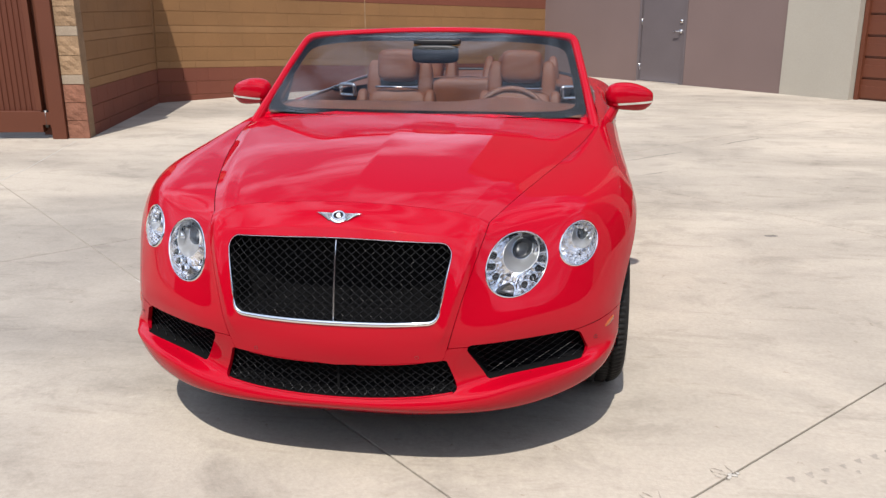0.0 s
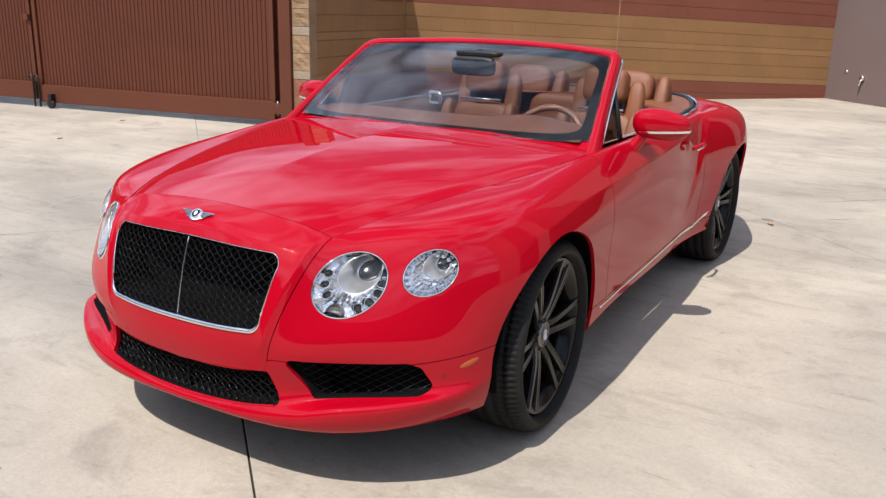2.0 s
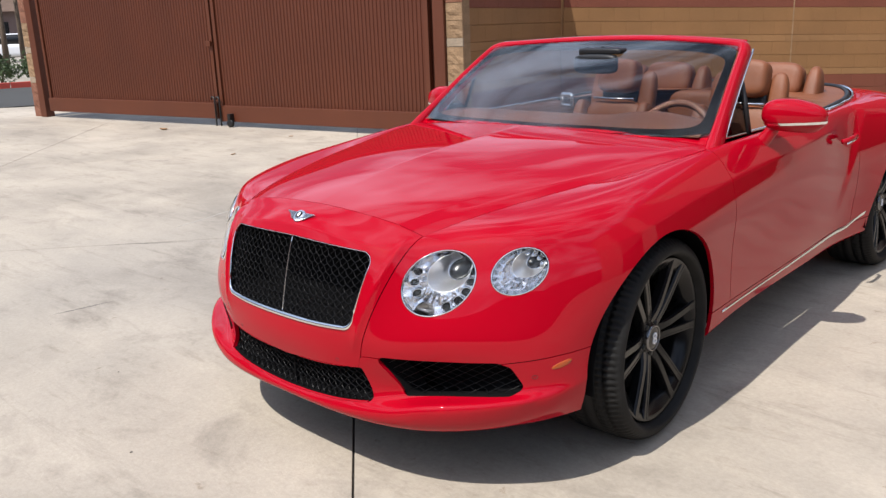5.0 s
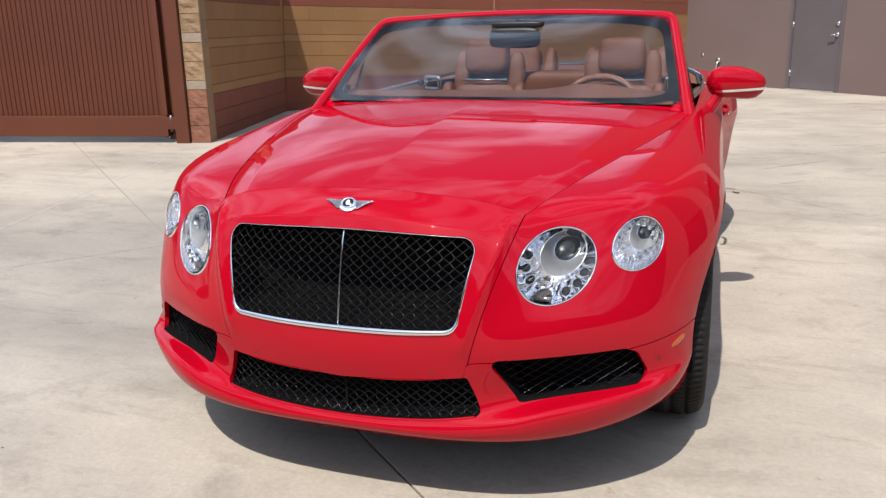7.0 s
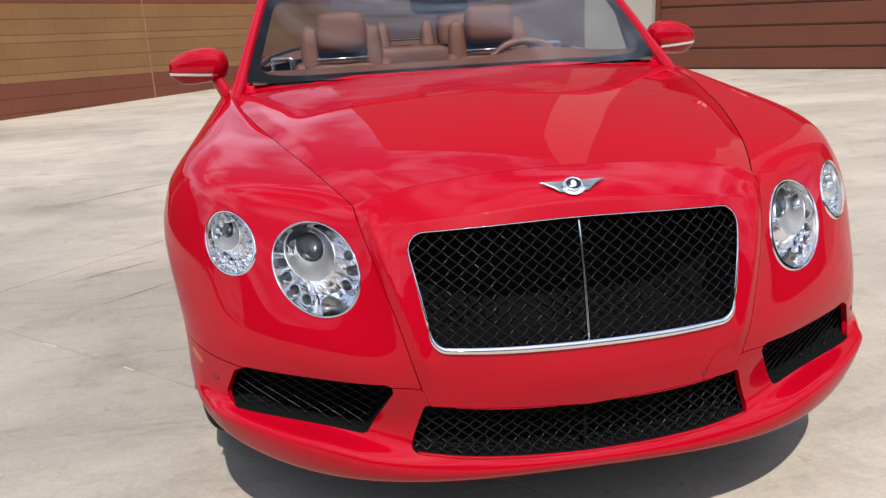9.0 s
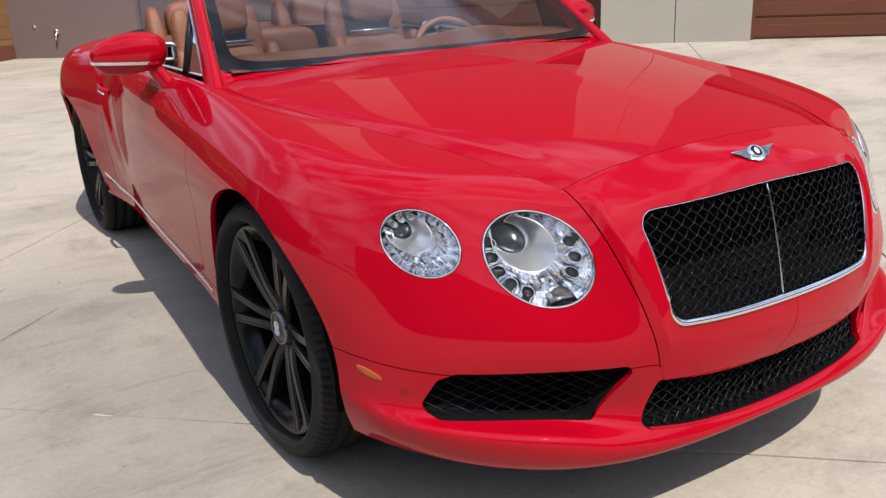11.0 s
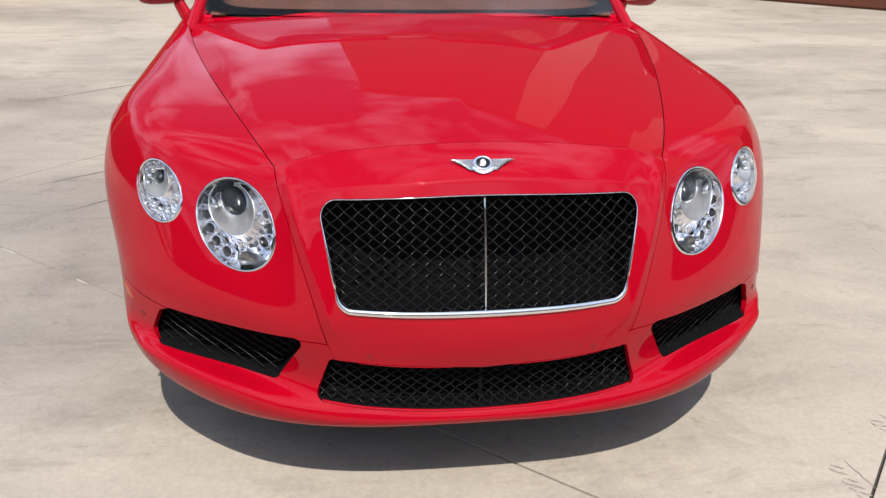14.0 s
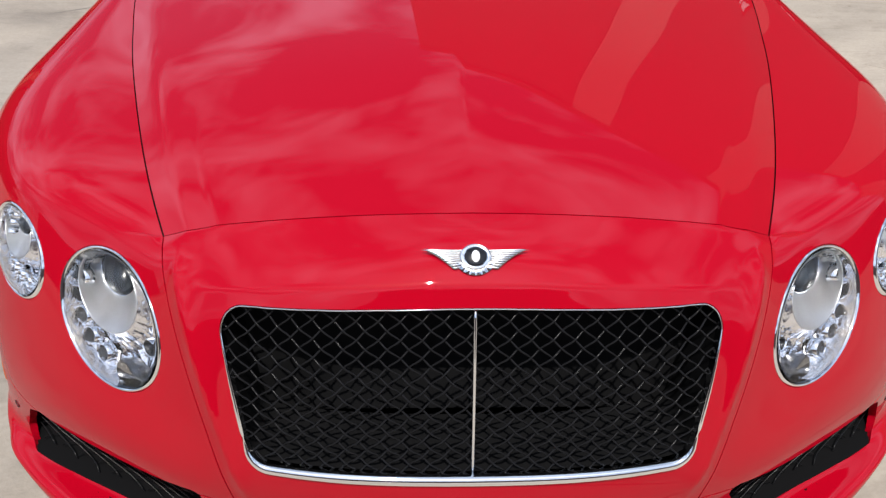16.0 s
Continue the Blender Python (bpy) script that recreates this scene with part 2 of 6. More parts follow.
DOOR_GREY = material("grey_painted_door", (0.12, 0.1, 0.104), rough=0.5, vary=0.1, scale=2, fine=0.04, fine_scale=50)
ROLL_BROWN = material("brown_rollup_steel", (0.125, 0.035, 0.0155), rough=0.5, vary=0.15, scale=2, fine=0.1, fine_scale=40)
ASPHALT = material("asphalt", (0.07, 0.068, 0.065), rough=0.9, vary=0.3, scale=0.5, fine=0.4, fine_scale=90, bump=0.3, bump_scale=120)
KERB_RED = material("red_kerb_paint", (0.45, 0.06, 0.04), rough=0.7, vary=0.2, scale=4)
DRY_LEAF = material("dry_leaf", (0.42, 0.24, 0.11), rough=0.8, vary=0.3, scale=30)
SCUFF = material("dark_scuff", (0.18, 0.1575, 0.135), rough=0.85, vary=0.3, scale=20)
ROOF_BROWN = material("brown_roof", (0.16, 0.10, 0.07), rough=0.9, vary=0.3, scale=1.5, fine=0.2, fine_scale=20)
LEAF = material("leaf", (0.07, 0.11, 0.035), rough=0.6, vary=0.4, scale=2.5, per_piece=0.1)
BARK = material("bark", (0.12, 0.085, 0.06), rough=0.9, vary=0.3, scale=12, bump=0.6, bump_scale=40)


# ---- mesh helpers ----
def mesh_object(name, verts, faces, mat, parent=None, smooth=True, label=""):
    me = bpy.data.meshes.new(name)
    me.from_pydata([tuple(v) for v in np.asarray(verts, float).tolist()], [], [tuple(f) for f in (faces.tolist() if isinstance(faces, np.ndarray) else faces)])
    me.materials.append(mat)
    if smooth:
        me.polygons.foreach_set("use_smooth", [True] * len(me.polygons))
    me.update()
    ob = new(name, me)
    ob.parent = parent
    if label:
        ob["label"] = label
    return ob


def part(name, bm, mat, parent=None, label="", smooth=False):
    me = bpy.data.meshes.new(name)
    bmesh.ops.recalc_face_normals(bm, faces=bm.faces)
    bm.to_mesh(me)
    bm.free()
    me.materials.append(mat)
    if smooth:
        me.polygons.foreach_set("use_smooth", [True] * len(me.polygons))
    ob = new(name, me)
    ob.parent = parent
    if label:
        ob["label"] = label
    return ob


def thing(name, label, category, m=None, group="", kind=""):
    ob = new(name)
    if m is not None:
        ob.matrix_world = m
    return tagged(ob, label, category, group, kind)


def add_box(bm, x0, x1, y0, y1, z0, z1, bevel=0.0, m=None):
    made = bmesh.ops.create_cube(bm, size=1.0)["verts"]
    for v in made:
        v.co = Vector(((x0 + x1) / 2 + v.co.x * (x1 - x0), (y0 + y1) / 2 + v.co.y * (y1 - y0), (z0 + z1) / 2 + v.co.z * (z1 - z0)))
    if bevel:
        edges = list({e for v in made for e in v.link_edges})
        made = bmesh.ops.bevel(bm, geom=edges, offset=bevel, segments=2, affect="EDGES", profile=0.6)["verts"]
    if m is not None:
        bmesh.ops.transform(bm, matrix=m, verts=[v for v in made if v.is_valid])
    return made


def box(name, x0, x1, y0, y1, z0, z1, mat, parent=None, bevel=0.0, label=""):
    bm = bmesh.new()
    add_box(bm, x0, x1, y0, y1, z0, z1, bevel)
    return part(name, bm, mat, parent, label)


def lathe(profile, n=48, out=False):
    """Faces of a profile of (radius, height) turned about the local z axis."""
    pr = np.array(profile, float)
    a = np.linspace(0, 2 * np.pi, n, endpoint=False)
    v = np.stack([np.outer(np.cos(a), pr[:, 0]), np.outer(np.sin(a), pr[:, 0]), np.tile(pr[:, 1], (n, 1))], -1).reshape(-1, 3)
    k = len(pr)
    f = [(i * k + j, ((i + 1) % n) * k + j, ((i + 1) % n) * k + j + 1, i * k + j + 1) for i in range(n) for j in range(k - 1)]
    return v, [x[::-1] for x in f] if out else f


def tube(points, radius, n=8, closed=False, flat=1.0):
    """A round bar along points; flat squeezes it across its second axis."""
    p = np.array(points, float)
    k = len(p)
    if closed:
        d = np.roll(p, -1, 0) - np.roll(p, 1, 0)
    else:
        d = np.gradient(p, axis=0)
    d /= np.linalg.norm(d, axis=1)[:, None] + 1e-12
    up = np.array([0, 0, 1.0]) if abs(d[0][2]) < 0.9 else np.array([0, 1.0, 0])
    rings, b = [], up
    for i in range(k):
        b = b - d[i] * (b @ d[i])
        b /= np.linalg.norm(b) + 1e-12
        c = np.cross(d[i], b)
        a = np.linspace(0, 2 * np.pi, n, endpoint=False)
        r = radius[i] if hasattr(radius, "__len__") else radius
        rings.append(p[i] + r * (np.outer(np.cos(a), b) + flat * np.outer(np.sin(a), c)))
    v = np.concatenate(rings)
    f = [(i * n + j, i * n + (j + 1) % n, ((i + 1) % k) * n + (j + 1) % n, ((i + 1) % k) * n + j) for i in range(k if closed else k - 1) for j in range(n)]
    if not closed:
        f += [tuple(range(n))[::-1], tuple(range((k - 1) * n, k * n))]
    return v, f


def bar(points, widths, thick, up=(0, 0, 1)):
    """A bar of flat section with cut corners along points."""
    p, w = np.array(points, float), np.array(widths, float)
    d = np.gradient(p, axis=0)
    d /= np.linalg.norm(d, axis=1)[:, None]
    b = np.array(up, float)[None] - d * (d @ np.array(up, float))[:, None]
    b /= np.linalg.norm(b, axis=1)[:, None]
    c = np.cross(d, b)
    k = 0.22
    sec = [(1, 1 - 2 * k), (1 - k, 1), (-1 + k, 1), (-1, 1 - 2 * k), (-1, -1), (1, -1)]
    v = np.stack([p + c * (w / 2 * sx)[:, None] + b * (thick / 2 * sz) for sx, sz in sec], 1).reshape(-1, 3)
    m, n = len(p), len(sec)
    f = [(i * n + j, i * n + (j + 1) % n, (i + 1) * n + (j + 1) % n, (i + 1) * n + j) for i in range(m - 1) for j in range(n)]
    return v, f + [tuple(range(n))[::-1], tuple(range((m - 1) * n, m * n))]


def joined(items):
    """Several (verts, faces) as one."""
    vs, fs, at = [], [], 0
    for v, f in items:
        vs.append(np.asarray(v, float))
        fs += [tuple(int(i) + at for i in face) for face in f]
        at += len(v)
    return np.concatenate(vs), fs


def moved(v, m):
    m = np.array(m)
    return np.asarray(v) @ m[:3, :3].T + m[:3, 3]


def spline(knots, values, at):
    """Natural cubic spline through rows of values at the knots."""
    t, y = np.asarray(knots, float), np.asarray(values, float)
    n, h = len(t), np.diff(t)
    a, r = np.eye(n), np.zeros((n,) + y.shape[1:])
    for i in range(1, n - 1):
        a[i, i - 1], a[i, i], a[i, i + 1] = h[i - 1], 2 * (h[i - 1] + h[i]), h[i]
        r[i] = 6 * ((y[i + 1] - y[i]) / h[i] - (y[i] - y[i - 1]) / h[i - 1])
    s = np.linalg.solve(a, r.reshape(n, -1)).reshape(r.shape)
    at = np.asarray(at, float)
    k = np.clip(np.searchsorted(t, at) - 1, 0, n - 2)
    sh = (-1,) + (1,) * (y.ndim - 1)
    u, w, hh = (at - t[k]).reshape(sh), (t[k + 1] - at).reshape(sh), h[k].reshape(sh)
    return s[k] * w**3 / (6 * hh) + s[k + 1] * u**3 / (6 * hh) + (y[k] / hh - s[k] * hh / 6) * w + (y[k + 1] / hh - s[k + 1] * hh / 6) * u


def clip(v, t, field):
    """The part of a triangle mesh where field(v) > 0, cut cleanly along its zero line."""
    d = field(v)
    d = np.where(np.abs(d) < 1e-7, 1e-7, d)
    inside = d > 0
    count = inside[t].sum(1)
    out, extra, known = [t[count == 3]], [], {}

    def cut(a, b):
        key = (a, b) if a < b else (b, a)
        if key not in known:
            known[key] = len(v) + len(extra)
            k = d[a] / (d[a] - d[b])
            extra.append(v[a] + k * (v[b] - v[a]))
        return known[key]

    more = []
    for tri in t[(count == 1) | (count == 2)].tolist():
        want = 1 if inside[tri].sum() == 1 else 0
        k = [i for i in range(3) if bool(inside[tri[i]]) == bool(want)][0]
        a, b, c = tri[k], tri[(k + 1) % 3], tri[(k + 2) % 3]
        ab, ac = cut(a, b), cut(a, c)
        more += [(a, ab, ac)] if want else [(ab, b, c), (ab, c, ac)]
    if more:
        out.append(np.array(more))
    t2 = np.concatenate(out)
    v2 = np.concatenate([v, np.array(extra).reshape(-1, 3)])
    used, back = np.unique(t2, return_inverse=True)
    return v2[used], back.reshape(-1, 3)


def weld(v, t, step=1e-5):
    _, first, back = np.unique(np.round(v / step).astype(np.int64), axis=0, return_index=True, return_inverse=True)
    t = back.reshape(-1)[t]
    t = t[(t[:, 0] != t[:, 1]) & (t[:, 1] != t[:, 2]) & (t[:, 0] != t[:, 2])]
    return v[first], t


def both_sides(v, t):
    v, t = np.concatenate([v, v * [-1, 1, 1]]), np.concatenate([t, t[:, ::-1] + len(v)])
    return weld(v, t)


def normals_of(v, t):
    n = np.cross(v[t[:, 1]] - v[t[:, 0]], v[t[:, 2]] - v[t[:, 0]])
    out = np.zeros_like(v)
    for k in range(3):
        np.add.at(out, t[:, k], n)
    return out / (np.linalg.norm(out, axis=1)[:, None] + 1e-12)


def shell(v, t, depth=0.014):
    """A sheet with its free edges turned inwards, as pressed panels have them."""
    n = normals_of(v, t)
    odd = (v[:, 2] > 0.78) & (v[:, 1] < 0.35) & (n[:, 2] < 0.35)
    n[odd] = (0, -0.45, 0.89)                                 # sliver corners take the panel's own slope
    e = np.concatenate([t[:, [0, 1]], t[:, [1, 2]], t[:, [2, 0]]])
    key = np.sort(e, 1)
    _, back, count = np.unique(key, axis=0, return_inverse=True, return_counts=True)
    free = e[count[back.reshape(-1)] == 1]
    ids = np.unique(free)
    pos = {int(i): k for k, i in enumerate(ids)}
    a, r = len(v), len(v) + len(ids)
    top, low = v[ids], v[ids] - n[ids] * depth
    faces = [tuple(x) for x in t.tolist()]
    faces += [(a + pos[int(j)], a + pos[int(i)], r + pos[int(i)], r + pos[int(j)]) for i, j in free]
    return np.concatenate([v, top, low]), faces


def poly_field(a, b, poly, grow=0.0):
    """Signed distance to a polygon in a plane, negative inside, grown by a round margin."""
    a, b = np.asarray(a, float), np.asarray(b, float)
    d, inside = np.full(a.shape, 1e9), np.zeros(a.shape, bool)
    for i in range(len(poly)):
        (x1, y1), (x2, y2) = poly[i], poly[(i + 1) % len(poly)]
        ex, ey = x2 - x1, y2 - y1
        k = np.clip(((a - x1) * ex + (b - y1) * ey) / (ex * ex + ey * ey), 0, 1)
        d = np.minimum(d, np.hypot(a - x1 - k * ex, b - y1 - k * ey))
        hit = ((y1 > b) != (y2 > b)) & (a < ex * (b - y1) / (ey if abs(ey) > 1e-12 else 1e-12) + x1)
        inside ^= hit
    return np.where(inside, -d, d) - grow


# ---- ground and pavement ----
E1 = Vector((0.669, 0.743, 0)).normalized()                  # run of the slab joints
SLAB = 4.1
ground = box("ground", -900, 900, -900, 900, -0.4, -0.03, GROUND)
tagged(ground, "bare dusty earth reaching to the horizon", "ground", kind="structure")
pavement = thing("pavement", "pale broom-finished concrete yard with cut joints", "pavement",
                 Matrix.Translation((0.736, -0.412, 0)) @ pose(0, 0, 0, 0, 0, math.degrees(math.atan2(E1.y, E1.x))), kind="structure")
box("joint_bed", -20.5, 20.5, -20.5, 16.39, -0.029, -0.012, JOINT, pavement, label="dark dirt-filled joint bed")


def slab_mesh(w, d):
    bm = bmesh.new()
    add_box(bm, 0.004, w - 0.004, 0.004, d - 0.004, -0.012, 0.0, 0.003)
    me = bpy.data.meshes.new("slab")
    bm.to_mesh(me)
    bm.free()
    me.materials.append(CONCRETE)
    return me


slab_data = slab_mesh(SLAB, SLAB)
for i in range(-5, 5):
    for j in range(-5, 4):
        ob = new("slab", slab_data)
        ob.parent = pavement
        ob.location = (i * SLAB, j * SLAB, 0.0)

# shallow paler filler, so that these joints stand out less
for x0, x1, y0, y1 in ((-0.0035, 0.0035, 2.3, 12.2), (4.0965, 4.1035, -12.2, 12.2), (0.01, 4.09, 4.0965, 4.1035), (4.11, 16.3, 4.0965, 4.1035), (0.01, 4.09, 8.1965, 8.2035), (4.11, 16.3, 8.1965, 8.2035), (-16.3, -0.01, 8.1965, 8.2035), (-16.3, -0.01, 12.2965, 12.3035), (-4.1035, -4.0965, 8.21, 16.3), (-8.2035, -8.1965, 4.11, 16.3)):
    box("joint_infill", x0, x1, y0, y1, -0.0119, -0.0030, JOINT_INFILL, pavement, label="pale filler lying in the joint")

# ---- unseen walls added round the yard, to darken low reflections in the car ----
for name, x, y, turn, half in (("unseen_wall_south", 2.0, -13.5, -4, 34), ("unseen_wall_east", 35.9, -2.4, 86, 13.4), ("unseen_wall_west", -31.4, -6.2, 86, 4.8)):
    unseen_wall = box(name, -half, half, -0.3, 0.3, -0.3, 6.2, MAUVE)
    unseen_wall.matrix_world = pose(x, y, 0, 0, 0, turn)
    tagged(unseen_wall, "plain mauve stucco wall, added out of view to darken reflections", "wall", kind="structure")

# ---- building with roll-up doors ----
WALL_H = 9.6
building = pose(-0.11, 15.62, 0, 0, 0, -42.0)                # x along the facade, y into the building


def wall_piece(name, s0, s1, z0, z1, mat, label, depth=0.3, front=0.0):
    ob = box(name, s0, s1, front, front + depth, z0, z1, mat)
    ob.matrix_world = building
    return tagged(ob, label, "wall", kind="structure")


wall_piece("wall_mauve_corner", -0.6, 2.45, -0.3, WALL_H, MAUVE, "mauve stucco building wall beside a steel door")
wall_piece("wall_mauve_bay", 3.49, 5.35, -0.3, WALL_H, MAUVE, "mauve stucco building wall between door and pilaster")
wall_piece("wall_mauve_lintel", 2.45, 3.49, 2.16, WALL_H, MAUVE, "mauve stucco wall above the steel door")
wall_piece("wall_pilaster_west", 5.352, 6.48, -0.3, WALL_H, GREIGE, "greige stucco pilaster beside a roll-up door", 0.34, -0.02)
wall_piece("wall_pilaster_mid_a", 10.07, 11.155, -0.3, WALL_H, GREIGE, "greige stucco pilaster beside a roll-up door", 0.34, -0.02)
wall_piece("wall_pilaster_mid_b", 11.167, 12.25, -0.3, WALL_H, GREIGE, "greige stucco pilaster beside a roll-up door", 0.34, -0.02)
wall_piece("wall_pilaster_east", 15.85, 20.0, -0.3, WALL_H, GREIGE, "greige stucco end wall", 0.34, -0.02)
wall_piece("wall_header_west", 6.482, 10.068, 2.95, WALL_H, MAUVE, "mauve stucco wall above a roll-up door", 0.34, -0.02)
wall_piece("wall_header_east", 12.252, 15.848, 2.95, WALL_H, MAUVE, "mauve stucco wall above a roll-up door", 0.34, -0.02)
wall_piece("wall_back", -0.6, 20.0, -0.3, WALL_H, MAUVE, "plain inner wall", 0.2, 3.0)
roof = box("ceiling", -0.6, 20, -0.02, 6.0, WALL_H + 0.003, WALL_H + 0.25, MAUVE)
roof.matrix_world = building
tagged(roof, "flat roof slab of the building", "roof", kind="structure")


def rollup_door(s0, s1, label):
    d = thing("rollup_door", label, "garage door", building, "roll-up doors", "structure")
    z, k = 0.0, 0
    while z < 2.94:
        h = 0.31
        bm = bmesh.new()
        add_box(bm, s0 + 0.01, s1 - 0.01, 0.20, 0.235, z + 0.004, z + h - 0.004, 0.006)
        add_box(bm, s0 + 0.01, s1 - 0.01, 0.188, 0.2, z + 0.03, z + h - 0.10, 0.004)
        part("panel", bm, ROLL_BROWN, d)
        z += h
        k += 1
    box("track", s0, s0 + 0.06, 0.12, 0.199, 0.0, 2.94, ROLL_BROWN, d, 0.004, "brown steel side track")
    box("track", s1 - 0.06, s1, 0.12, 0.199, 0.0, 2.94, ROLL_BROWN, d, 0.004, "brown steel side track")
    box("curtain_back", s0 + 0.002, s1 - 0.002, 0.24, 0.26, 0.0, 2.94, ROLL_BROWN, d)
    return d


rollup_door(6.49, 10.06, "brown ribbed steel roll-up door, closed")
rollup_door(12.26, 15.84, "brown ribbed steel roll-up door, closed")


sign = thing("unit_sign", "red square unit sign with white bars above a roll-up door", "sign", building)
box("sign_plate", 8.04, 8.50, -0.035, -0.022, 3.06, 3.50, SIGN_RED, sign, 0.003)
for s0, s1 in ((8.12, 8.19), (8.24, 8.42)):
    box("sign_bar", s0, s1, -0.039, -0.0352, 3.14, 3.42, WHITE_ENAMEL, sign, label="white bar")


def steel_door():
    d = thing("door_1", "grey painted steel service door, closed", "door", building, kind="structure")
    box("leaf", 2.505, 3.435, 0.03, 0.075, 0.03, 2.10, DOOR_GREY, d, 0.003)
    for a, b in ((2.452, 2.50), (3.44, 3.488)):
        box("jamb", a, b, -0.012, 0.10, 0.0, 2.157, DOOR_GREY, d, 0.004)
    box("head", 2.501, 3.439, -0.012, 0.10, 2.108, 2.157, DOOR_GREY, d, 0.004)
    box("threshold", 2.50, 3.44, -0.06, 0.10, 0.0, 0.028, SATIN_METAL, d, 0.004, "bright aluminium threshold")
    for z in (0.27, 1.07, 1.87):
        v, f = tube([(2.504, 0.016, z - 0.055), (2.504, 0.016, z + 0.055)], 0.009, 8)
        mesh_object("hinge", v, f, SATIN_METAL, d, label="steel butt hinge")
    v, f = lathe([(0.0, 0.02), (0.03, 0.02), (0.034, 0.0)], 20)
    for z, nm in ((0.92, "rose"), (1.09, "deadbolt")):
        mesh_object(nm, moved(v, pose(3.36, 0.03, z, 90, 0, 0)), f, SATIN_METAL, d, label="brushed steel lock")
    v, f = tube([(3.36, 0.03, 0.92), (3.36, -0.03, 0.92), (3.345, -0.04, 0.92), (3.25, -0.04, 0.918)], 0.011, 8)
    mesh_object("lever", v, f, SATIN_METAL, d, label="brushed steel lever handle")
    box("notice", 2.75, 3.10, 0.024, 0.029, 1.50, 1.76, BLACK_SATIN, d, label="small dark notice with pale bars")
    for k in range(3):
        box("notice_bar", 2.79, 3.06, 0.021, 0.0238, 1.55 + k * 0.06, 1.575 + k * 0.06, AMBER, d, label="yellow bar")
    return d


steel_door()


def wall_spigot(s, z):
    d = thing("wall_spigot", "grey metal hose tap on the mauve wall", "tap", building)
    v, f = lathe([(0.0, 0.05), (0.04, 0.05), (0.05, 0.03), (0.05, 0.0)], 20)
    mesh_object("cover", moved(v, pose(s, 0.0, z, 90, 0, 0)), f, SATIN_METAL, d, label="round steel cover")
    v, f = tube([(s, -0.04, z - 0.02), (s + 0.005, -0.06, z - 0.07), (s - 0.01, -0.06, z - 0.14)], 0.02, 8)
    mesh_object("spout", v, f, SATIN_METAL, d, label="grey spout")
    return d


wall_spigot(0.92, 0.44)
v, f = lathe([(0.0, 0.015), (0.025, 0.015), (0.03, 0.0)], 16)
plate = mesh_object("outlet_plate", moved(v, pose(0.5, 0.0, 0.53, 90, 0, 0)), f, SATIN_METAL)
plate.matrix_world = building
tagged(plate, "small round grey outlet plate on mauve wall", "plate")

# ---- gate between its piers ----
GATE = pose(-4.95, 6.30, 0, 0, 0, 9.6)                       # x along the gate (to -9 m), -y towards the yard


def corrugated(x0, x1, z0, z1, y=0.0, period=0.062, depth=0.011):
    xs, ys = [], []
    x = x0
    while x < x1:
        for dx, dy in ((0, 0), (0.36, 0), (0.46, 1), (0.9, 1), (1.0, 0)):
            xs.append(min(x + dx * period, x1)), ys.append(y - dy * depth)
        x += period
    n = len(xs)
    v = [(a, b, z0) for a, b in zip(xs, ys)] + [(a, b, z1) for a, b in zip(xs, ys)]
    v += [(a, b + 0.004, z0) for a, b in zip(xs, ys)] + [(a, b + 0.004, z1) for a, b in zip(xs, ys)]
    f = [(i, i + 1, n + i + 1, n + i) for i in range(n - 1)] + [(2 * n + i + 1, 2 * n + i, 3 * n + i, 3 * n + i + 1) for i in range(n - 1)]
    return v, f


def gate_leaf(x0, x1, low, label):
    d = thing("gate_leaf", label, "gate", GATE, "gate leaves")
    v, f = corrugated(x0 + 0.06, x1 - 0.06, low + 0.2, 2.5)
    mesh_object("corrugated_sheet", v, f, RUST_PAINT, d, smooth=False)
    box("bottom_rail", x0, x1, -0.06, 0.04, low, low + 0.235, RUST_FRAME, d, 0.006)
    box("stile", x0, x0 + 0.06, -0.035, 0.04, low + 0.237, 2.5, RUST_FRAME, d, 0.005)
    box("stile", x1 - 0.06, x1, -0.035, 0.04, low + 0.237, 2.5, RUST_FRAME, d, 0.005)
    box("top_rail", x0, x1, -0.04, 0.04, 2.502, 2.6, RUST_FRAME, d, 0.005)
    return d


leaf_r = gate_leaf(-4.095, -0.26, 0.075, "brown corrugated steel gate leaf, closed, with wheel and drop bolt")
leaf_l = gate_leaf(-8.45, -4.135, 0.11, "brown corrugated steel gate leaf, closed, with drop bolt")
for leaf, xw in ((leaf_r, -3.83), (leaf_l, -4.15)):
    if leaf is leaf_r:
        v, f = lathe([(0.0, -0.025), (0.04, -0.025), (0.06, -0.018), (0.06, 0.018), (0.04, 0.025), (0.0, 0.025)], 20)
        mesh_object("wheel", moved(v, pose(xw, -0.11, 0.06, 90, 0, 0)), f, BLACK_SATIN, leaf, label="black rubber gate wheel")
        box("wheel_bracket", xw - 0.03, xw + 0.03, -0.14, -0.062, 0.10, 0.2, BLACK_SATIN, leaf, 0.004)
for leaf, x in ((leaf_l, -4.155), (leaf_r, -4.055)):
    v, f = tube([(x, -0.085, 0.01), (x, -0.085, 0.40), (x - 0.02, -0.085, 0.44), (x - 0.06, -0.085, 0.44), (x - 0.07, -0.085, 0.40)], 0.013, 8)
    mesh_object("drop_bolt", v, f, BLACK_SATIN, leaf, label="dark steel drop bolt")
# bar added behind the leaves' gap, blocking the bright view through it
box("gap_blind", -4.20, -4.04, 0.045, 0.06, 0.12, 2.58, RUST_FRAME, leaf_l, 0.003, "brown flat bar added behind the gap to keep it dark")
box("latch", -4.23, -4.14, -0.075, -0.036, 1.18, 1.26, RUST_FRAME, leaf_l, 0.006, "brown latch box")


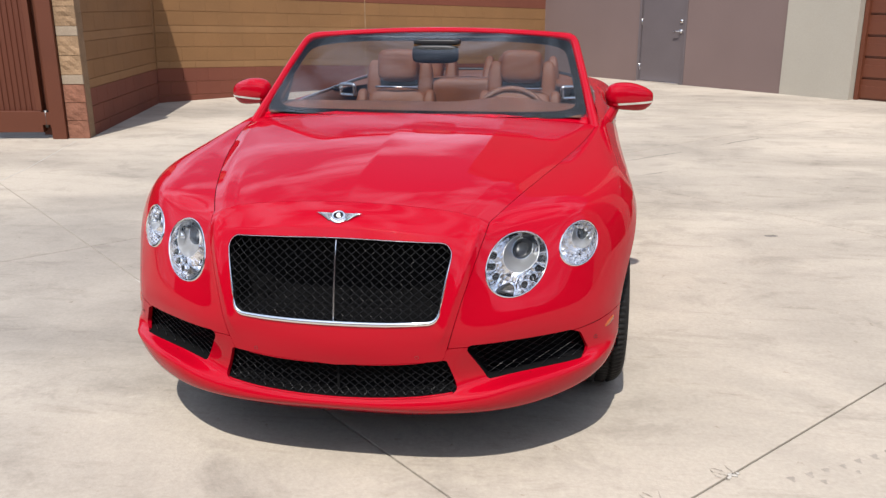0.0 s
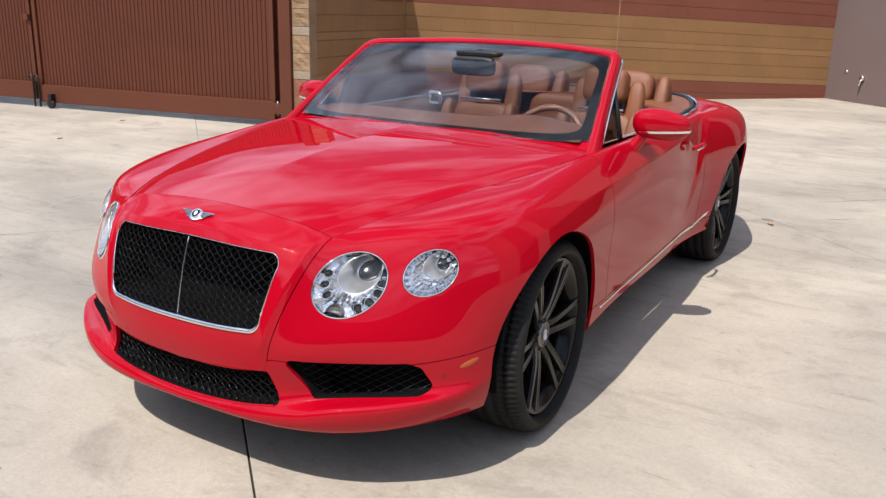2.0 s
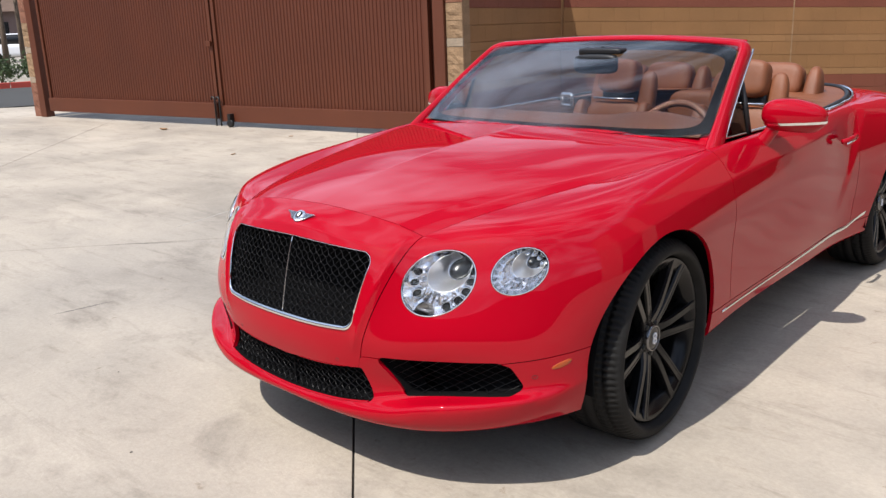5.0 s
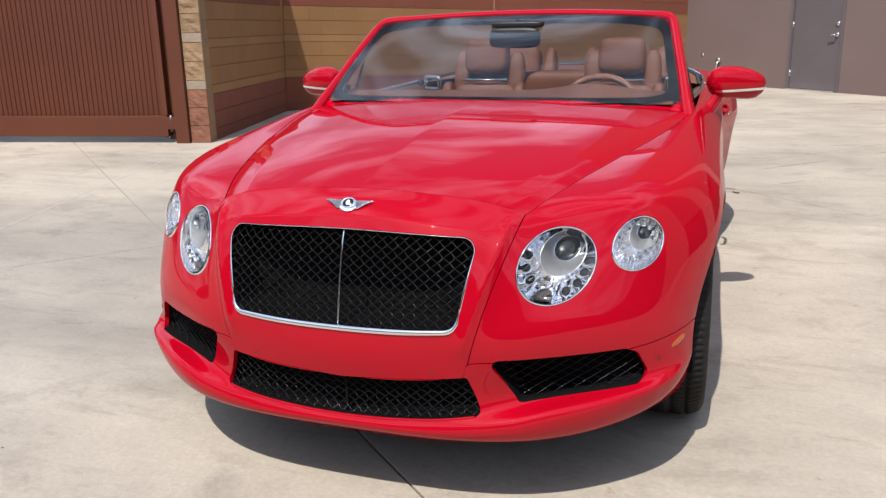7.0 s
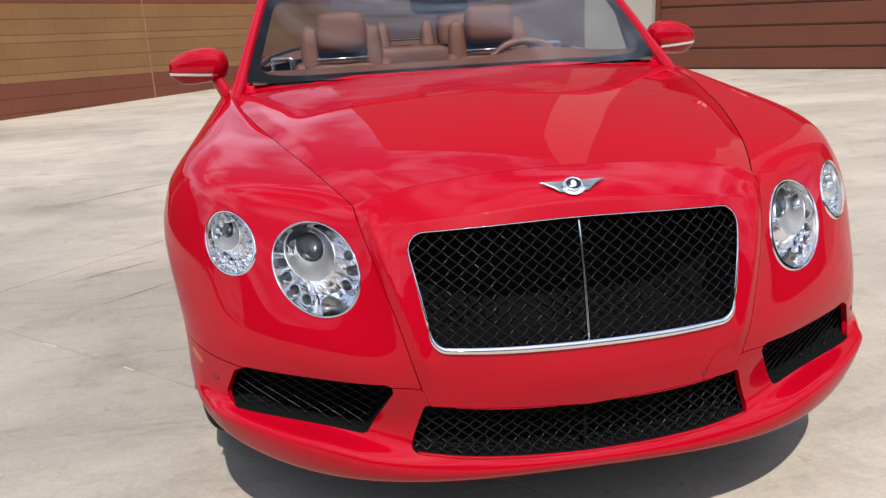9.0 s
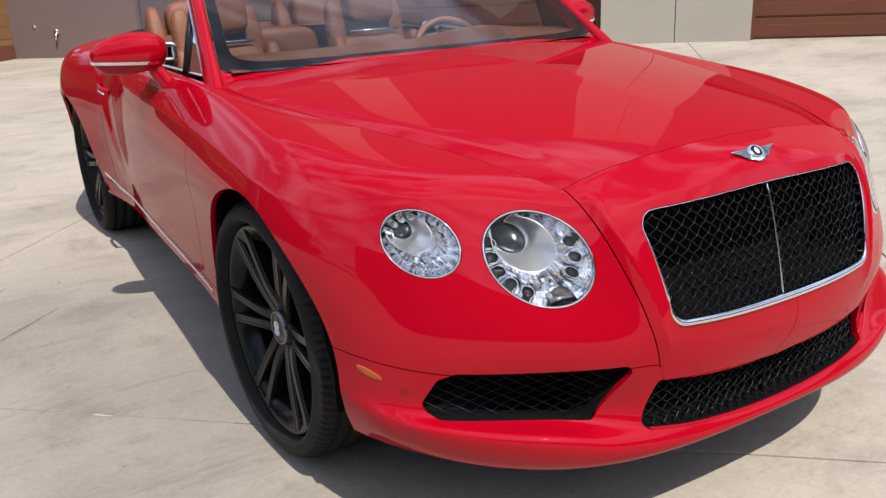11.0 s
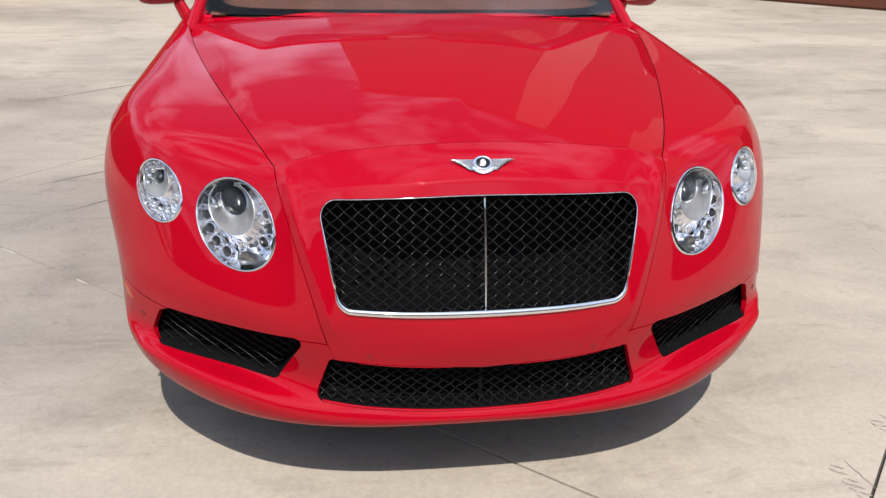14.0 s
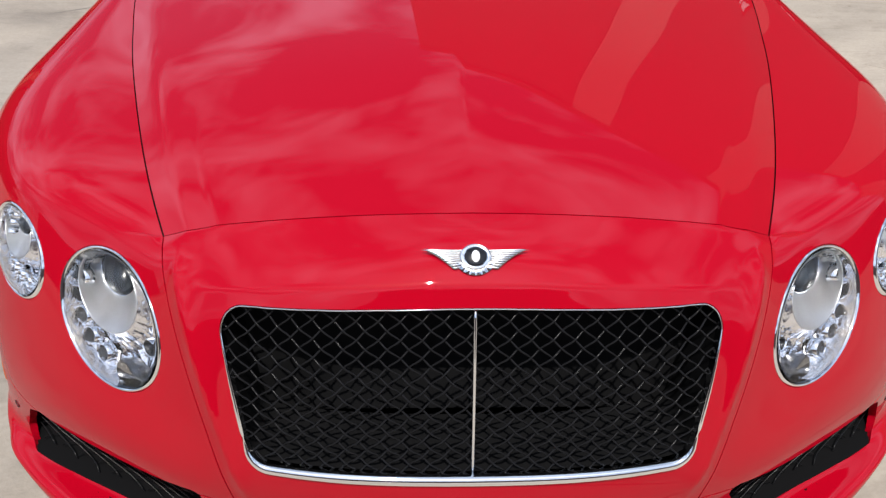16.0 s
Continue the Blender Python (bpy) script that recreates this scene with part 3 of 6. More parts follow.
def gate_post(x0, x1, label):
    ob = box("gate_post", x0, x1, -0.08, 0.08, 0, 2.75, RUST_FRAME, bevel=0.006)
    ob.matrix_world = GATE
    return tagged(ob, label, "post", "gate posts")


gate_post(-0.16, 0.0, "brown square steel gate post at the block pier")
gate_post(-8.72, -8.55, "brown square steel gate post at the block pier")
hinge = thing("hinge_assembly", "blue-grey steel hinge between gate leaf and post", "hinge", GATE)
v, f = tube([(-0.21, -0.05, 0.13), (-0.21, -0.05, 0.32)], 0.026, 10)
mesh_object("barrel", v, f, BRAKE_STEEL, hinge)
# added likewise, for the shaded reveal between leaf and post
box("gap_blind", -0.30, -0.162, 0.05, 0.07, 0.03, 2.6, RUST_FRAME, hinge, 0.003, "brown flat bar added behind the gap to keep it dark")
box("strap", -0.262, -0.16, -0.075, -0.065, 0.16, 0.30, RUST_FRAME, hinge, 0.003)

# ---- tan block walls: cores; the blocks themselves come last ----
RETURN_WALL = pose(-4.735, 6.36, 0, 0, 0, 104.0)             # x from the pier inwards
YARD_WALL = pose(-5.52, 9.55, 0, 0, 0, 48.0)                 # x from the inner corner to the building
YARD_LEN = 8.15
# the courses fall gently towards the building
RETURN_FALL = RETURN_WALL @ pose(0, 0, 0.534, 0, 0.57, 0)
YARD_FALL = YARD_WALL @ pose(0, 0, 0.508, 0, 1.95, 0)
core = box("wall_return", 0.0, 3.30, 0.012, 0.19, -0.9, 1.625, MORTAR_TAN)
core.matrix_world = RETURN_FALL
tagged(core, "banded tan and red block return wall in shade", "wall", kind="structure")
yard_core = box("wall_yard", -0.1, YARD_LEN, 0.012, 0.19, -0.9, 1.625, MORTAR_TAN)
yard_core.matrix_world = YARD_FALL
tagged(yard_core, "banded tan and red painted block yard wall", "wall", kind="structure")
for m, n in ((RETURN_FALL, 3.30), (YARD_FALL, YARD_LEN)):
    cap = box("wall_cap", -0.02, n, -0.012, 0.21, 1.645, 1.73, TAN_BLOCK, bevel=0.006)
    cap.matrix_world = m
    tagged(cap, "tan concrete coping on the block wall", "coping", kind="structure")
conduit = box("wall_movement_joint", 3.715, 3.735, -0.004, 0.01, 0.0, 1.86, SPLIT_BLOCK)
conduit.matrix_world = YARD_WALL
tagged(conduit, "pale vertical movement joint in the block wall", "trim", kind="structure")


# ---- the car: body lines, from the front centre round the side to the rear centre ----
def line(*rows):
    return np.array(rows, float)


SILL_LOW = line((0, 0.03, 0.212), (0.33, 0.045, 0.217), (0.55, 0.115, 0.231), (0.745, 0.26, 0.246), (0.86, 0.45, 0.260), (0.88, 0.90, 0.235), (0.872, 1.5, 0.270),
                (0.840, 2.4, 0.262), (0.834, 2.95, 0.258), (0.87, 3.25, 0.260), (0.895, 3.55, 0.215), (0.80, 4.15, 0.27), (0.62, 4.50, 0.29), (0, 4.60, 0.29))
LIP = line((0, -0.036, 0.262), (0.35, -0.016, 0.266), (0.57, 0.058, 0.274), (0.793, 0.238, 0.30), (0.884, 0.43, 0.33), (0.92, 0.90, 0.290), (0.905, 1.5, 0.296),
           (0.870, 2.4, 0.288), (0.864, 2.95, 0.284), (0.905, 3.25, 0.285), (0.945, 3.55, 0.29), (0.835, 4.16, 0.37), (0.66, 4.53, 0.39), (0, 4.64, 0.39))
LEDGE = line((0, -0.030, 0.283), (0.356, -0.010, 0.298), (0.575, 0.062, 0.328), (0.800, 0.236, 0.350), (0.890, 0.432, 0.362), (0.925, 0.90, 0.325), (0.910, 1.5, 0.315),
             (0.876, 2.4, 0.308), (0.870, 2.95, 0.308), (0.912, 3.25, 0.315), (0.951, 3.55, 0.33), (0.841, 4.16, 0.40), (0.666, 4.54, 0.425), (0, 4.652, 0.425))
SHELF = line((0, -0.012, 0.30), (0.36, 0.008, 0.318), (0.57, 0.108, 0.341), (0.790, 0.253, 0.366), (0.893, 0.440, 0.378), (0.93, 0.90, 0.35), (0.913, 1.5, 0.345),
             (0.880, 2.4, 0.340), (0.875, 2.95, 0.340), (0.917, 3.25, 0.342), (0.955, 3.55, 0.365), (0.845, 4.16, 0.44), (0.67, 4.55, 0.46), (0, 4.66, 0.46))
WAIST = line((0, -0.028, 0.42), (0.352, 0.004, 0.44), (0.56, 0.094, 0.455), (0.780, 0.25, 0.465), (0.893, 0.445, 0.472), (0.94, 0.90, 0.47), (0.922, 1.5, 0.46),
             (0.893, 2.4, 0.46), (0.889, 2.95, 0.47), (0.936, 3.22, 0.475), (0.966, 3.55, 0.48), (0.855, 4.16, 0.53), (0.68, 4.56, 0.55), (0, 4.66, 0.55))
LOWER_LAMP = line((0, -0.026, 0.56), (0.352, 0.004, 0.565), (0.545, 0.101, 0.59), (0.748, 0.254, 0.61), (0.906, 0.480, 0.61), (0.960, 0.90, 0.62), (0.930, 1.5, 0.62),
                  (0.904, 2.4, 0.62), (0.897, 2.95, 0.63), (0.940, 3.22, 0.635), (0.972, 3.55, 0.64), (0.86, 4.15, 0.66), (0.68, 4.54, 0.68), (0, 4.63, 0.68))
UPPER_LAMP = line((0, 0.014, 0.72), (0.366, 0.047, 0.715), (0.556, 0.178, 0.735), (0.752, 0.318, 0.755), (0.897, 0.53, 0.76), (0.952, 0.90, 0.775), (0.932, 1.5, 0.80),
                  (0.902, 2.4, 0.81), (0.884, 2.95, 0.81), (0.930, 3.22, 0.81), (0.964, 3.55, 0.80), (0.85, 4.12, 0.79), (0.66, 4.48, 0.80), (0, 4.58, 0.80))
CROWN = line((0, 0.060, 0.826), (0.375, 0.098, 0.795), (0.556, 0.232, 0.815), (0.732, 0.37, 0.840), (0.842, 0.59, 0.862), (0.874, 0.92, 0.892), (0.870, 1.5, 0.930),
             (0.872, 2.4, 0.935), (0.852, 2.95, 0.935), (0.882, 3.22, 0.936), (0.900, 3.55, 0.935), (0.79, 4.07, 0.905), (0.60, 4.38, 0.89), (0, 4.50, 0.89))
SHUT = line((0, 0.162, 0.884), (0.30, 0.170, 0.866), (0.464, 0.196, 0.826), (0.535, 0.38, 0.865), (0.625, 0.66, 0.898), (0.708, 0.96, 0.922), (0.800, 1.44, 0.958),
            (0.80, 2.4, 0.965), (0.785, 2.95, 0.972), (0.735, 3.25, 0.985), (0.645, 3.48, 1.000), (0.45, 3.62, 1.008), (0.22, 3.68, 1.012), (0, 3.70, 1.014))
NOSE_Z = [0.38, 0.474, 0.60, 0.72, 0.80, 0.829, 0.85]
NOSE_X = [0.342, 0.358, 0.392, 0.430, 0.455, 0.4628, 0.468]          # edge of the nose panel
for tail_line in (SILL_LOW, LIP, LEDGE, SHELF, WAIST, LOWER_LAMP, UPPER_LAMP, CROWN):
    tail_line[11:, 1] -= 0.07
LINES = [SILL_LOW, LIP, LEDGE, SHELF, WAIST, LOWER_LAMP, UPPER_LAMP, CROWN, SHUT]


def body_sheet():
    rings = np.stack(LINES)                                   # lines x stations x 3
    seg = np.linalg.norm(np.diff(rings[4:7], axis=1), axis=2).mean(0)
    u = np.r_[0, np.cumsum(seg)]
    mir = np.array([-1, 1, 1.0])
    uu = np.r_[-u[2], -u[1], u, 2 * u[-1] - u[-2], 2 * u[-1] - u[-3]]
    ext = np.concatenate([rings[:, [2, 1]] * mir, rings, rings[:, [-2, -3]] * mir], 1)
    fine = np.unique(np.r_[np.linspace(0, u[5], 190, endpoint=False), np.linspace(u[5], u[-1], 260), u[2]])
    cols = spline(uu, np.moveaxis(ext, 1, 0), fine)           # fine x lines x 3
    # the top line turns a true corner where bonnet, wing and nose meet
    top = ext[-1]
    front, rest = fine <= u[2], fine > u[2]
    seam = np.array([(0, 0.162, 0.884), (0.116, 0.1628, 0.8812), (0.232, 0.1665, 0.8738), (0.33, 0.173, 0.8625), (0.38, 0.1785, 0.8545), (0.425, 0.1855, 0.8435), (0.464, 0.196, 0.826)])
    cols[front, -1] = spline(seam[:, 0] / 0.464, seam, fine[front] / u[2])
    cols[rest, -1] = spline(uu[4:], top[4:], fine[rest])
    cols[0, :, 0] = cols[-1, :, 0] = 0
    hv = np.linalg.norm(np.diff(rings[:, :6], axis=0), axis=2).mean(1)
    kv = np.r_[0, np.cumsum(hv)]
    nv = np.linspace(0, kv[-1], 130)
    grid = spline(kv, np.moveaxis(cols, 1, 0), nv)            # v x u x 3
    # the wing's skin is faired smooth
    fair = grid.copy()
    for _ in range(70):
        fair[1:-1] = (fair[:-2] + 2 * fair[1:-1] + fair[2:]) / 4
        fair[:, 1:-1] = (fair[:, :-2] + 2 * fair[:, 1:-1] + fair[:, 2:]) / 4
    soft = lambda w, lo, hi: (lambda q: q * q * (3 - 2 * q))(np.clip((w - lo) / (hi - lo), 0, 1))
    share = (soft(nv, kv[3], kv[4]) * (1 - soft(nv, kv[6] + 0.02, kv[7])))[:, None] * (soft(fine, u[1] + 0.05, u[2] + 0.06) * (1 - soft(fine, u[6], u[7])))[None]
    grid += (fair - grid) * share[..., None]
    # pressed creases: the shoulder line, the rear haunch edge and the lip's shelf
    x, y, z = grid[..., 0], grid[..., 1], grid[..., 2]
    ramp = lambda w, lo, hi: (lambda q: q * q * (3 - 2 * q))(np.clip((w - lo) / (hi - lo), 0, 1))
    side = ramp(x, 0.60, 0.82)
    zc = np.interp(y, [0.5, 0.8, 1.06, 1.4, 1.84, 2.3, 3.0], [0.778, 0.815, 0.838, 0.855, 0.875, 0.895, 0.90])
    push = 0.013 * ramp(y, 0.42, 0.85) * (1 - ramp(y, 2.3, 2.75)) * np.exp(-np.abs(z - zc) / 0.055) - 0.003 * ramp(y, 0.6, 1.0) * (1 - ramp(y, 2.2, 2.6))
    ye = np.interp(z, [0.45, 0.55, 0.64, 0.76, 0.92, 1.0], [2.70, 2.735, 2.785, 2.855, 2.98, 3.04])
    tall = ramp(z, 0.42, 0.62)
    push += tall * (0.008 * ramp(y, ye - 0.02, ye + 0.06) * (1 - ramp(y, ye + 0.08, ye + 0.55)) - 0.003 * ramp(y, ye - 0.40, ye - 0.01) * (1 - ramp(y, ye - 0.02, ye + 0.06)))
    x += side * push
    du, dv = np.gradient(grid, axis=1), np.gradient(grid, axis=0)
    nor = np.cross(du, dv)
    nor /= np.linalg.norm(nor, axis=2)[..., None] + 1e-9
    out = ramp(fine, 0.5 * (u[1] + u[2]), u[2]) * (1 - ramp(fine, u[3], u[3] + 0.09))
    cusp = 0.0125 * np.exp(-np.abs(nv - kv[2]) / 0.013)
    grid += nor * (cusp[:, None] * out[None])[..., None]
    # rounded fold down each side of the nose panel
    edge = np.interp(grid[..., 2], NOSE_Z, NOSE_X) - 0.026
    fold = 0.0115 * np.exp(-np.abs(grid[..., 0] - edge) / 0.020) * ramp(grid[..., 2], 0.46, 0.54) * (1 - ramp(grid[..., 2], 0.80, 0.835)) * (grid[..., 1] < 0.3) * (1 - ramp(nv, kv[-2], kv[-1]))[:, None]
    grid += nor * fold[..., None]
    # pressed line above the grille
    bend = 0.0045 * np.exp(-np.abs(grid[..., 2] - (0.826 - 0.22 * grid[..., 0] ** 2)) / 0.014) * (1 - ramp(grid[..., 0], 0.33, 0.42)) * (grid[..., 1] < 0.25)
    grid += nor * (bend * (1 - ramp(nv, kv[-2] + 0.02, kv[-1]))[:, None])[..., None]
    # no arch over the corner where bonnet, wing and nose meet
    top = nv > kv[-2]
    k0 = int(np.argmax(top)) - 1
    share = ((nv - nv[k0]) / (nv[-1] - nv[k0]))[top][:, None, None]
    chord = grid[k0][None] * (1 - share) + grid[-1][None] * share
    near = 0.85 * np.exp(-((fine - u[2]) / 0.11) ** 2)[None, :, None]
    grid[top] = grid[top] * (1 - near) + chord * near
    fx, fy_, fz_ = grid[:, front, 0], grid[:, front, 1], grid[:, front, 2]
    under = np.interp(fx, seam[:, 0], grid[-1, front, 2][np.searchsorted(fine[front], seam[:, 0] / 0.464 * u[2]).clip(0, front.sum() - 1)])
    ahead = np.maximum(0, np.interp(fx, seam[:, 0], seam[:, 1]) - fy_)
    grid[:, front, 2] = np.where((fx > 0.38) & top[:, None], np.minimum(fz_, under - 0.35 * ahead), fz_)
    a, b = grid.shape[:2]
    idx = np.arange(a * b).reshape(a, b)
    q = np.stack([idx[:-1, :-1], idx[:-1, 1:], idx[1:, 1:], idx[1:, :-1]], -1).reshape(-1, 4)
    t = np.concatenate([q[:, [0, 1, 2]], q[:, [0, 2, 3]]])
    v = grid.reshape(-1, 3)
    return v, t, grid[-1], fine, u


HALF_V, HALF_T, TOP_EDGE, TOP_U, STATION = body_sheet()
AXLE_F, AXLE_R, HUB_Z = 0.90, 3.55, 0.36
GRILLE = [(-0.297, 0.576), (0.297, 0.576), (0.326, 0.763), (-0.326, 0.763)]
LOW_INTAKE = [(-0.371, 0.298), (0.371, 0.298), (0.342, 0.388), (-0.342, 0.388)]
SIDE_INTAKE = [(0.432, 0.456), (0.486, 0.358), (0.762, 0.380), (0.772, 0.388), (0.750, 0.440), (0.728, 0.452)]
# each headlamp: centre, half-width vector and half-height vector of its leaning oval
LAMPS = {"big": (Vector((0.5538, 0.1606, 0.7020)), Vector((0.0970, 0.0598, 0.0048)), Vector((-0.0035, 0.0561, 0.0922))),
         "small": (Vector((0.7508, 0.3088, 0.7384)), Vector((0.0656, 0.0554, -0.0015)), Vector((-0.0010, 0.0425, 0.0659)))}


def lamp_frame(key):
    c, wide, tall = LAMPS[key]
    r = tall.length
    n = wide.cross(tall).normalized()                         # out of the body, towards the front
    return c, wide / r, tall / r, n, r


def lamp_field(v, key):
    c, across, up, n, r = lamp_frame(key)
    back = np.linalg.inv(np.stack([np.array(across), np.array(up), np.array(n)], 1))
    d = (v - np.array(c)) @ back.T
    return np.where(np.abs(d[:, 2]) < 0.2, np.hypot(d[:, 0], d[:, 1]) - r, 1.0)


def front_only(v, f):
    return np.where(v[:, 1] < 0.8, f, 1.0)


def grille_field(v):
    bend = 0.1 * v[:, 0] ** 2 * (2 * np.clip((v[:, 2] - 0.58) / 0.16, 0, 1) - 1)
    return front_only(v, poly_field(v[:, 0], v[:, 2] + bend, GRILLE, 0.036))


def low_intake_field(v):
    return front_only(v, poly_field(v[:, 0], v[:, 2] - 0.2 * v[:, 0] ** 2, LOW_INTAKE, 0.013))


def side_intake_field(v):
    return front_only(v, poly_field(np.abs(v[:, 0]), v[:, 2], SIDE_INTAKE, 0.017))


def arch_field(v):
    f = np.hypot(v[:, 1] - AXLE_F + 0.042, (v[:, 2] - HUB_Z - 0.006)) - 0.406
    r = np.hypot(v[:, 1] - AXLE_R, (v[:, 2] - HUB_Z)) - 0.395
    return np.where(v[:, 0] > 0.6, np.minimum(f, r), 1.0)


def nose_edge(v):
    """Positive inside the nose panel that carries the grille."""
    z = v[:, 2]
    edge = np.interp(z, NOSE_Z, NOSE_X)
    return np.where(v[:, 1] < 0.45, edge - v[:, 0], -1.0)


def bumper_top(v):
    """Height of the joint between bumper and wing, less z."""
    return np.interp(v[:, 0], [0.0, 0.342, 0.352, 0.375, 0.45, 0.73, 0.80, 0.90], [0.398, 0.4225, 0.463, 0.466, 0.466, 0.463, 0.470, 0.482]) - v[:, 2]


GAP = 0.0022
NOSE_GAP = 0.0013


def panel(fields):
    v, t = HALF_V, HALF_T
    for f in fields:
        v, t = clip(v, t, f)
    return v, t


body = thing("convertible_car", "glossy red two-door convertible with its roof down, parked on concrete", "car")


def red_panel(name, fields, centre, label="", depth=0.014):
    v, t = panel(fields)
    if centre:
        v, t = both_sides(v, t)
        mesh_object(name, *shell(v, t, depth), RED, body, label=label)
    else:
        mesh_object(name, *shell(v, t), RED, body, label=label)
        mesh_object(name, *shell(v * [-1, 1, 1], t[:, ::-1]), RED, body, label=label)


DOOR_F, DOOR_R = 1.385, 2.95
door_front = lambda v: v[:, 1] - (DOOR_F + 0.05 * ((v[:, 2] - 0.75) / 0.4) ** 2 * (v[:, 2] < 0.75))
door_rear = lambda v: DOOR_R - 0.02 * np.sin((v[:, 2] - 0.3) * 5) - v[:, 1]
sill_top = lambda v: v[:, 2] - 0.366
red_panel("nose_panel", [lambda v: nose_edge(v) - NOSE_GAP, lambda v: -bumper_top(v) - 0.0010, grille_field], True, depth=0.005)
red_panel("front_bumper", [lambda v: AXLE_F - v[:, 1], lambda v: bumper_top(v) - 0.0010, low_intake_field, side_intake_field, arch_field], True)
red_panel("front_wing", [lambda v: -nose_edge(v) - NOSE_GAP, lambda v: np.maximum(-bumper_top(v) - 0.002, np.where(v[:, 1] > AXLE_F, 1.0, -1.0)),
                         lambda v: np.maximum(sill_top(v) - GAP, np.where(v[:, 1] < AXLE_F, 1.0, -1.0)),
                         lambda v: lamp_field(v, "big"), lambda v: lamp_field(v, "small"), side_intake_field, arch_field, lambda v: -door_front(v) - GAP], False)
red_panel("door_skin", [lambda v: door_front(v) - GAP, lambda v: door_rear(v) - GAP, lambda v: sill_top(v) - GAP], False)
red_panel("sill", [lambda v: -sill_top(v) - GAP, lambda v: v[:, 1] - AXLE_F, lambda v: 3.25 - v[:, 1], arch_field], False)
red_panel("rear_quarter", [lambda v: -door_rear(v) - GAP, lambda v: np.maximum(sill_top(v) - GAP, v[:, 1] - 3.25), arch_field], True)


# bonnet with its centre ridge, inside the shut line
def bonnet():
    i2, i6 = np.searchsorted(TOP_U, STATION[2]), np.searchsorted(TOP_U, STATION[6])
    side = TOP_EDGE[i2:i6 + 1]
    along = np.r_[0, np.cumsum(np.linalg.norm(np.diff(side, axis=0), axis=1))]
    tt = np.linspace(0, 1, 120)
    edge = np.stack([np.interp(tt, along / along[-1], side[:, k]) for k in range(3)], 1)
    nose = TOP_EDGE[:i2 + 1]
    s = np.r_[np.linspace(-1, 0, 71), np.linspace(0, 1, 71)[1:]]
    a = np.abs(s)
    fy = np.interp(a * nose[-1, 0], nose[:, 0], nose[:, 1])
    fz = np.interp(a * nose[-1, 0], nose[:, 0], nose[:, 2])
    zc = spline([0, 0.16, 0.4, 0.7, 1.0], np.array([[nose[0, 2]], [0.922], [0.966], [0.997], [1.014]]), tt)[:, 0]
    dome = 0.54 * (1 - a ** 2.8) + 0.46 * (1 - a)
    knee = 0.54 * (1 - 0.93 ** 2.8) + 0.46 * 0.07
    dome = np.where(a < 0.93, 0.24 + 0.76 * (dome - knee) / (1 - knee), 0.24 * (1 - a) / 0.07)   # fold beside the shut line
    for _ in range(3):
        dome[1:-1] = np.where(a[1:-1] > 0.05, (dome[:-2] + 2 * dome[1:-1] + dome[2:]) / 4, dome[1:-1])
    front_dome = (fz - fz[0]) / (fz[len(s) // 2] - fz[0])
    k = np.clip(tt / 0.34, 0, 1)[:, None]
    k = k * k * (3 - 2 * k)
    shape = front_dome[None] * (1 - k) + dome[None] * k
    x = np.outer(edge[:, 0] - 0.0015, s)
    back = 1.325 + (edge[-1, 1] - 1.325) * a ** 2
    go = (edge[:, 1:2] - edge[0, 1]) / (edge[-1, 1] - edge[0, 1])
    y = fy[None] + 0.0032 + go * (back - fy)[None]
    z = edge[:, 2:3] + (zc[:, None] - edge[:, 2:3]) * shape
    v = np.stack([x, y, z], -1).reshape(-1, 3)
    n, m = x.shape
    idx = np.arange(n * m).reshape(n, m)
    q = np.stack([idx[:-1, :-1], idx[:-1, 1:], idx[1:, 1:], idx[1:, :-1]], -1).reshape(-1, 4)
    return v, np.concatenate([q[:, [0, 1, 2]], q[:, [0, 2, 3]]])


mesh_object("bonnet", *shell(*bonnet(), 0.009), RED, body)

# black tubes under the bonnet's shut lines, standing in for shade in the gaps
shut_path = TOP_EDGE[:np.searchsorted(TOP_U, STATION[6]) + 1:3] - [0, -0.004, 0.0135]
for side in (1, -1):
    tv, tf = tube(shut_path * [side, 1, 1], 0.0085, 8)
    mesh_object("shut_line_shade", tv, tf, BLACK_MATT, body)


# ---- the car: front openings ----
FRONT = HALF_V[HALF_V[:, 1] < 0.75]


def side_x(y, z):
    """How far out the side skin lies at a place along and up."""
    d = (HALF_V[:, 1] - y) ** 2 + (HALF_V[:, 2] - z) ** 2 + np.where(HALF_V[:, 0] > 0.6, 0, 1)
    near = np.argpartition(d, 4)[:4]
    w = 1 / (d[near] + 1e-8)
    return float((w * HALF_V[near, 0]).sum() / w.sum())


def face_y(x, z):
    """How far back the front skin lies at a place across and up."""
    x, z = np.abs(np.atleast_1d(np.asarray(x, float))), np.atleast_1d(np.asarray(z, float))
    d = (FRONT[None, :, 0] - x[:, None]) ** 2 + (FRONT[None, :, 2] - z[:, None]) ** 2
    near = np.argpartition(d, 5, 1)[:, :5]
    dd = np.take_along_axis(d, near, 1) + 1e-8
    w = 1 / dd
    return (w * FRONT[near, 1]).sum(1) / w.sum(1)


def round_outline(poly, r, n=10):
    """A polygon (anticlockwise) grown by r with round corners."""
    out = []
    p = [Vector(q) for q in poly]
    for i in range(len(p)):
        a, b, c = p[i - 1], p[i], p[(i + 1) % len(p)]
        d1, d2 = (b - a).normalized(), (c - b).normalized()
        s, e = math.atan2(-d1.x, d1.y), math.atan2(-d2.x, d2.y)
        while e < s:
            e += 2 * math.pi
        out += [(b.x + r * math.cos(s + (e - s) * k / n), b.y + r * math.sin(s + (e - s) * k / n)) for k in range(n + 1)]
    return out


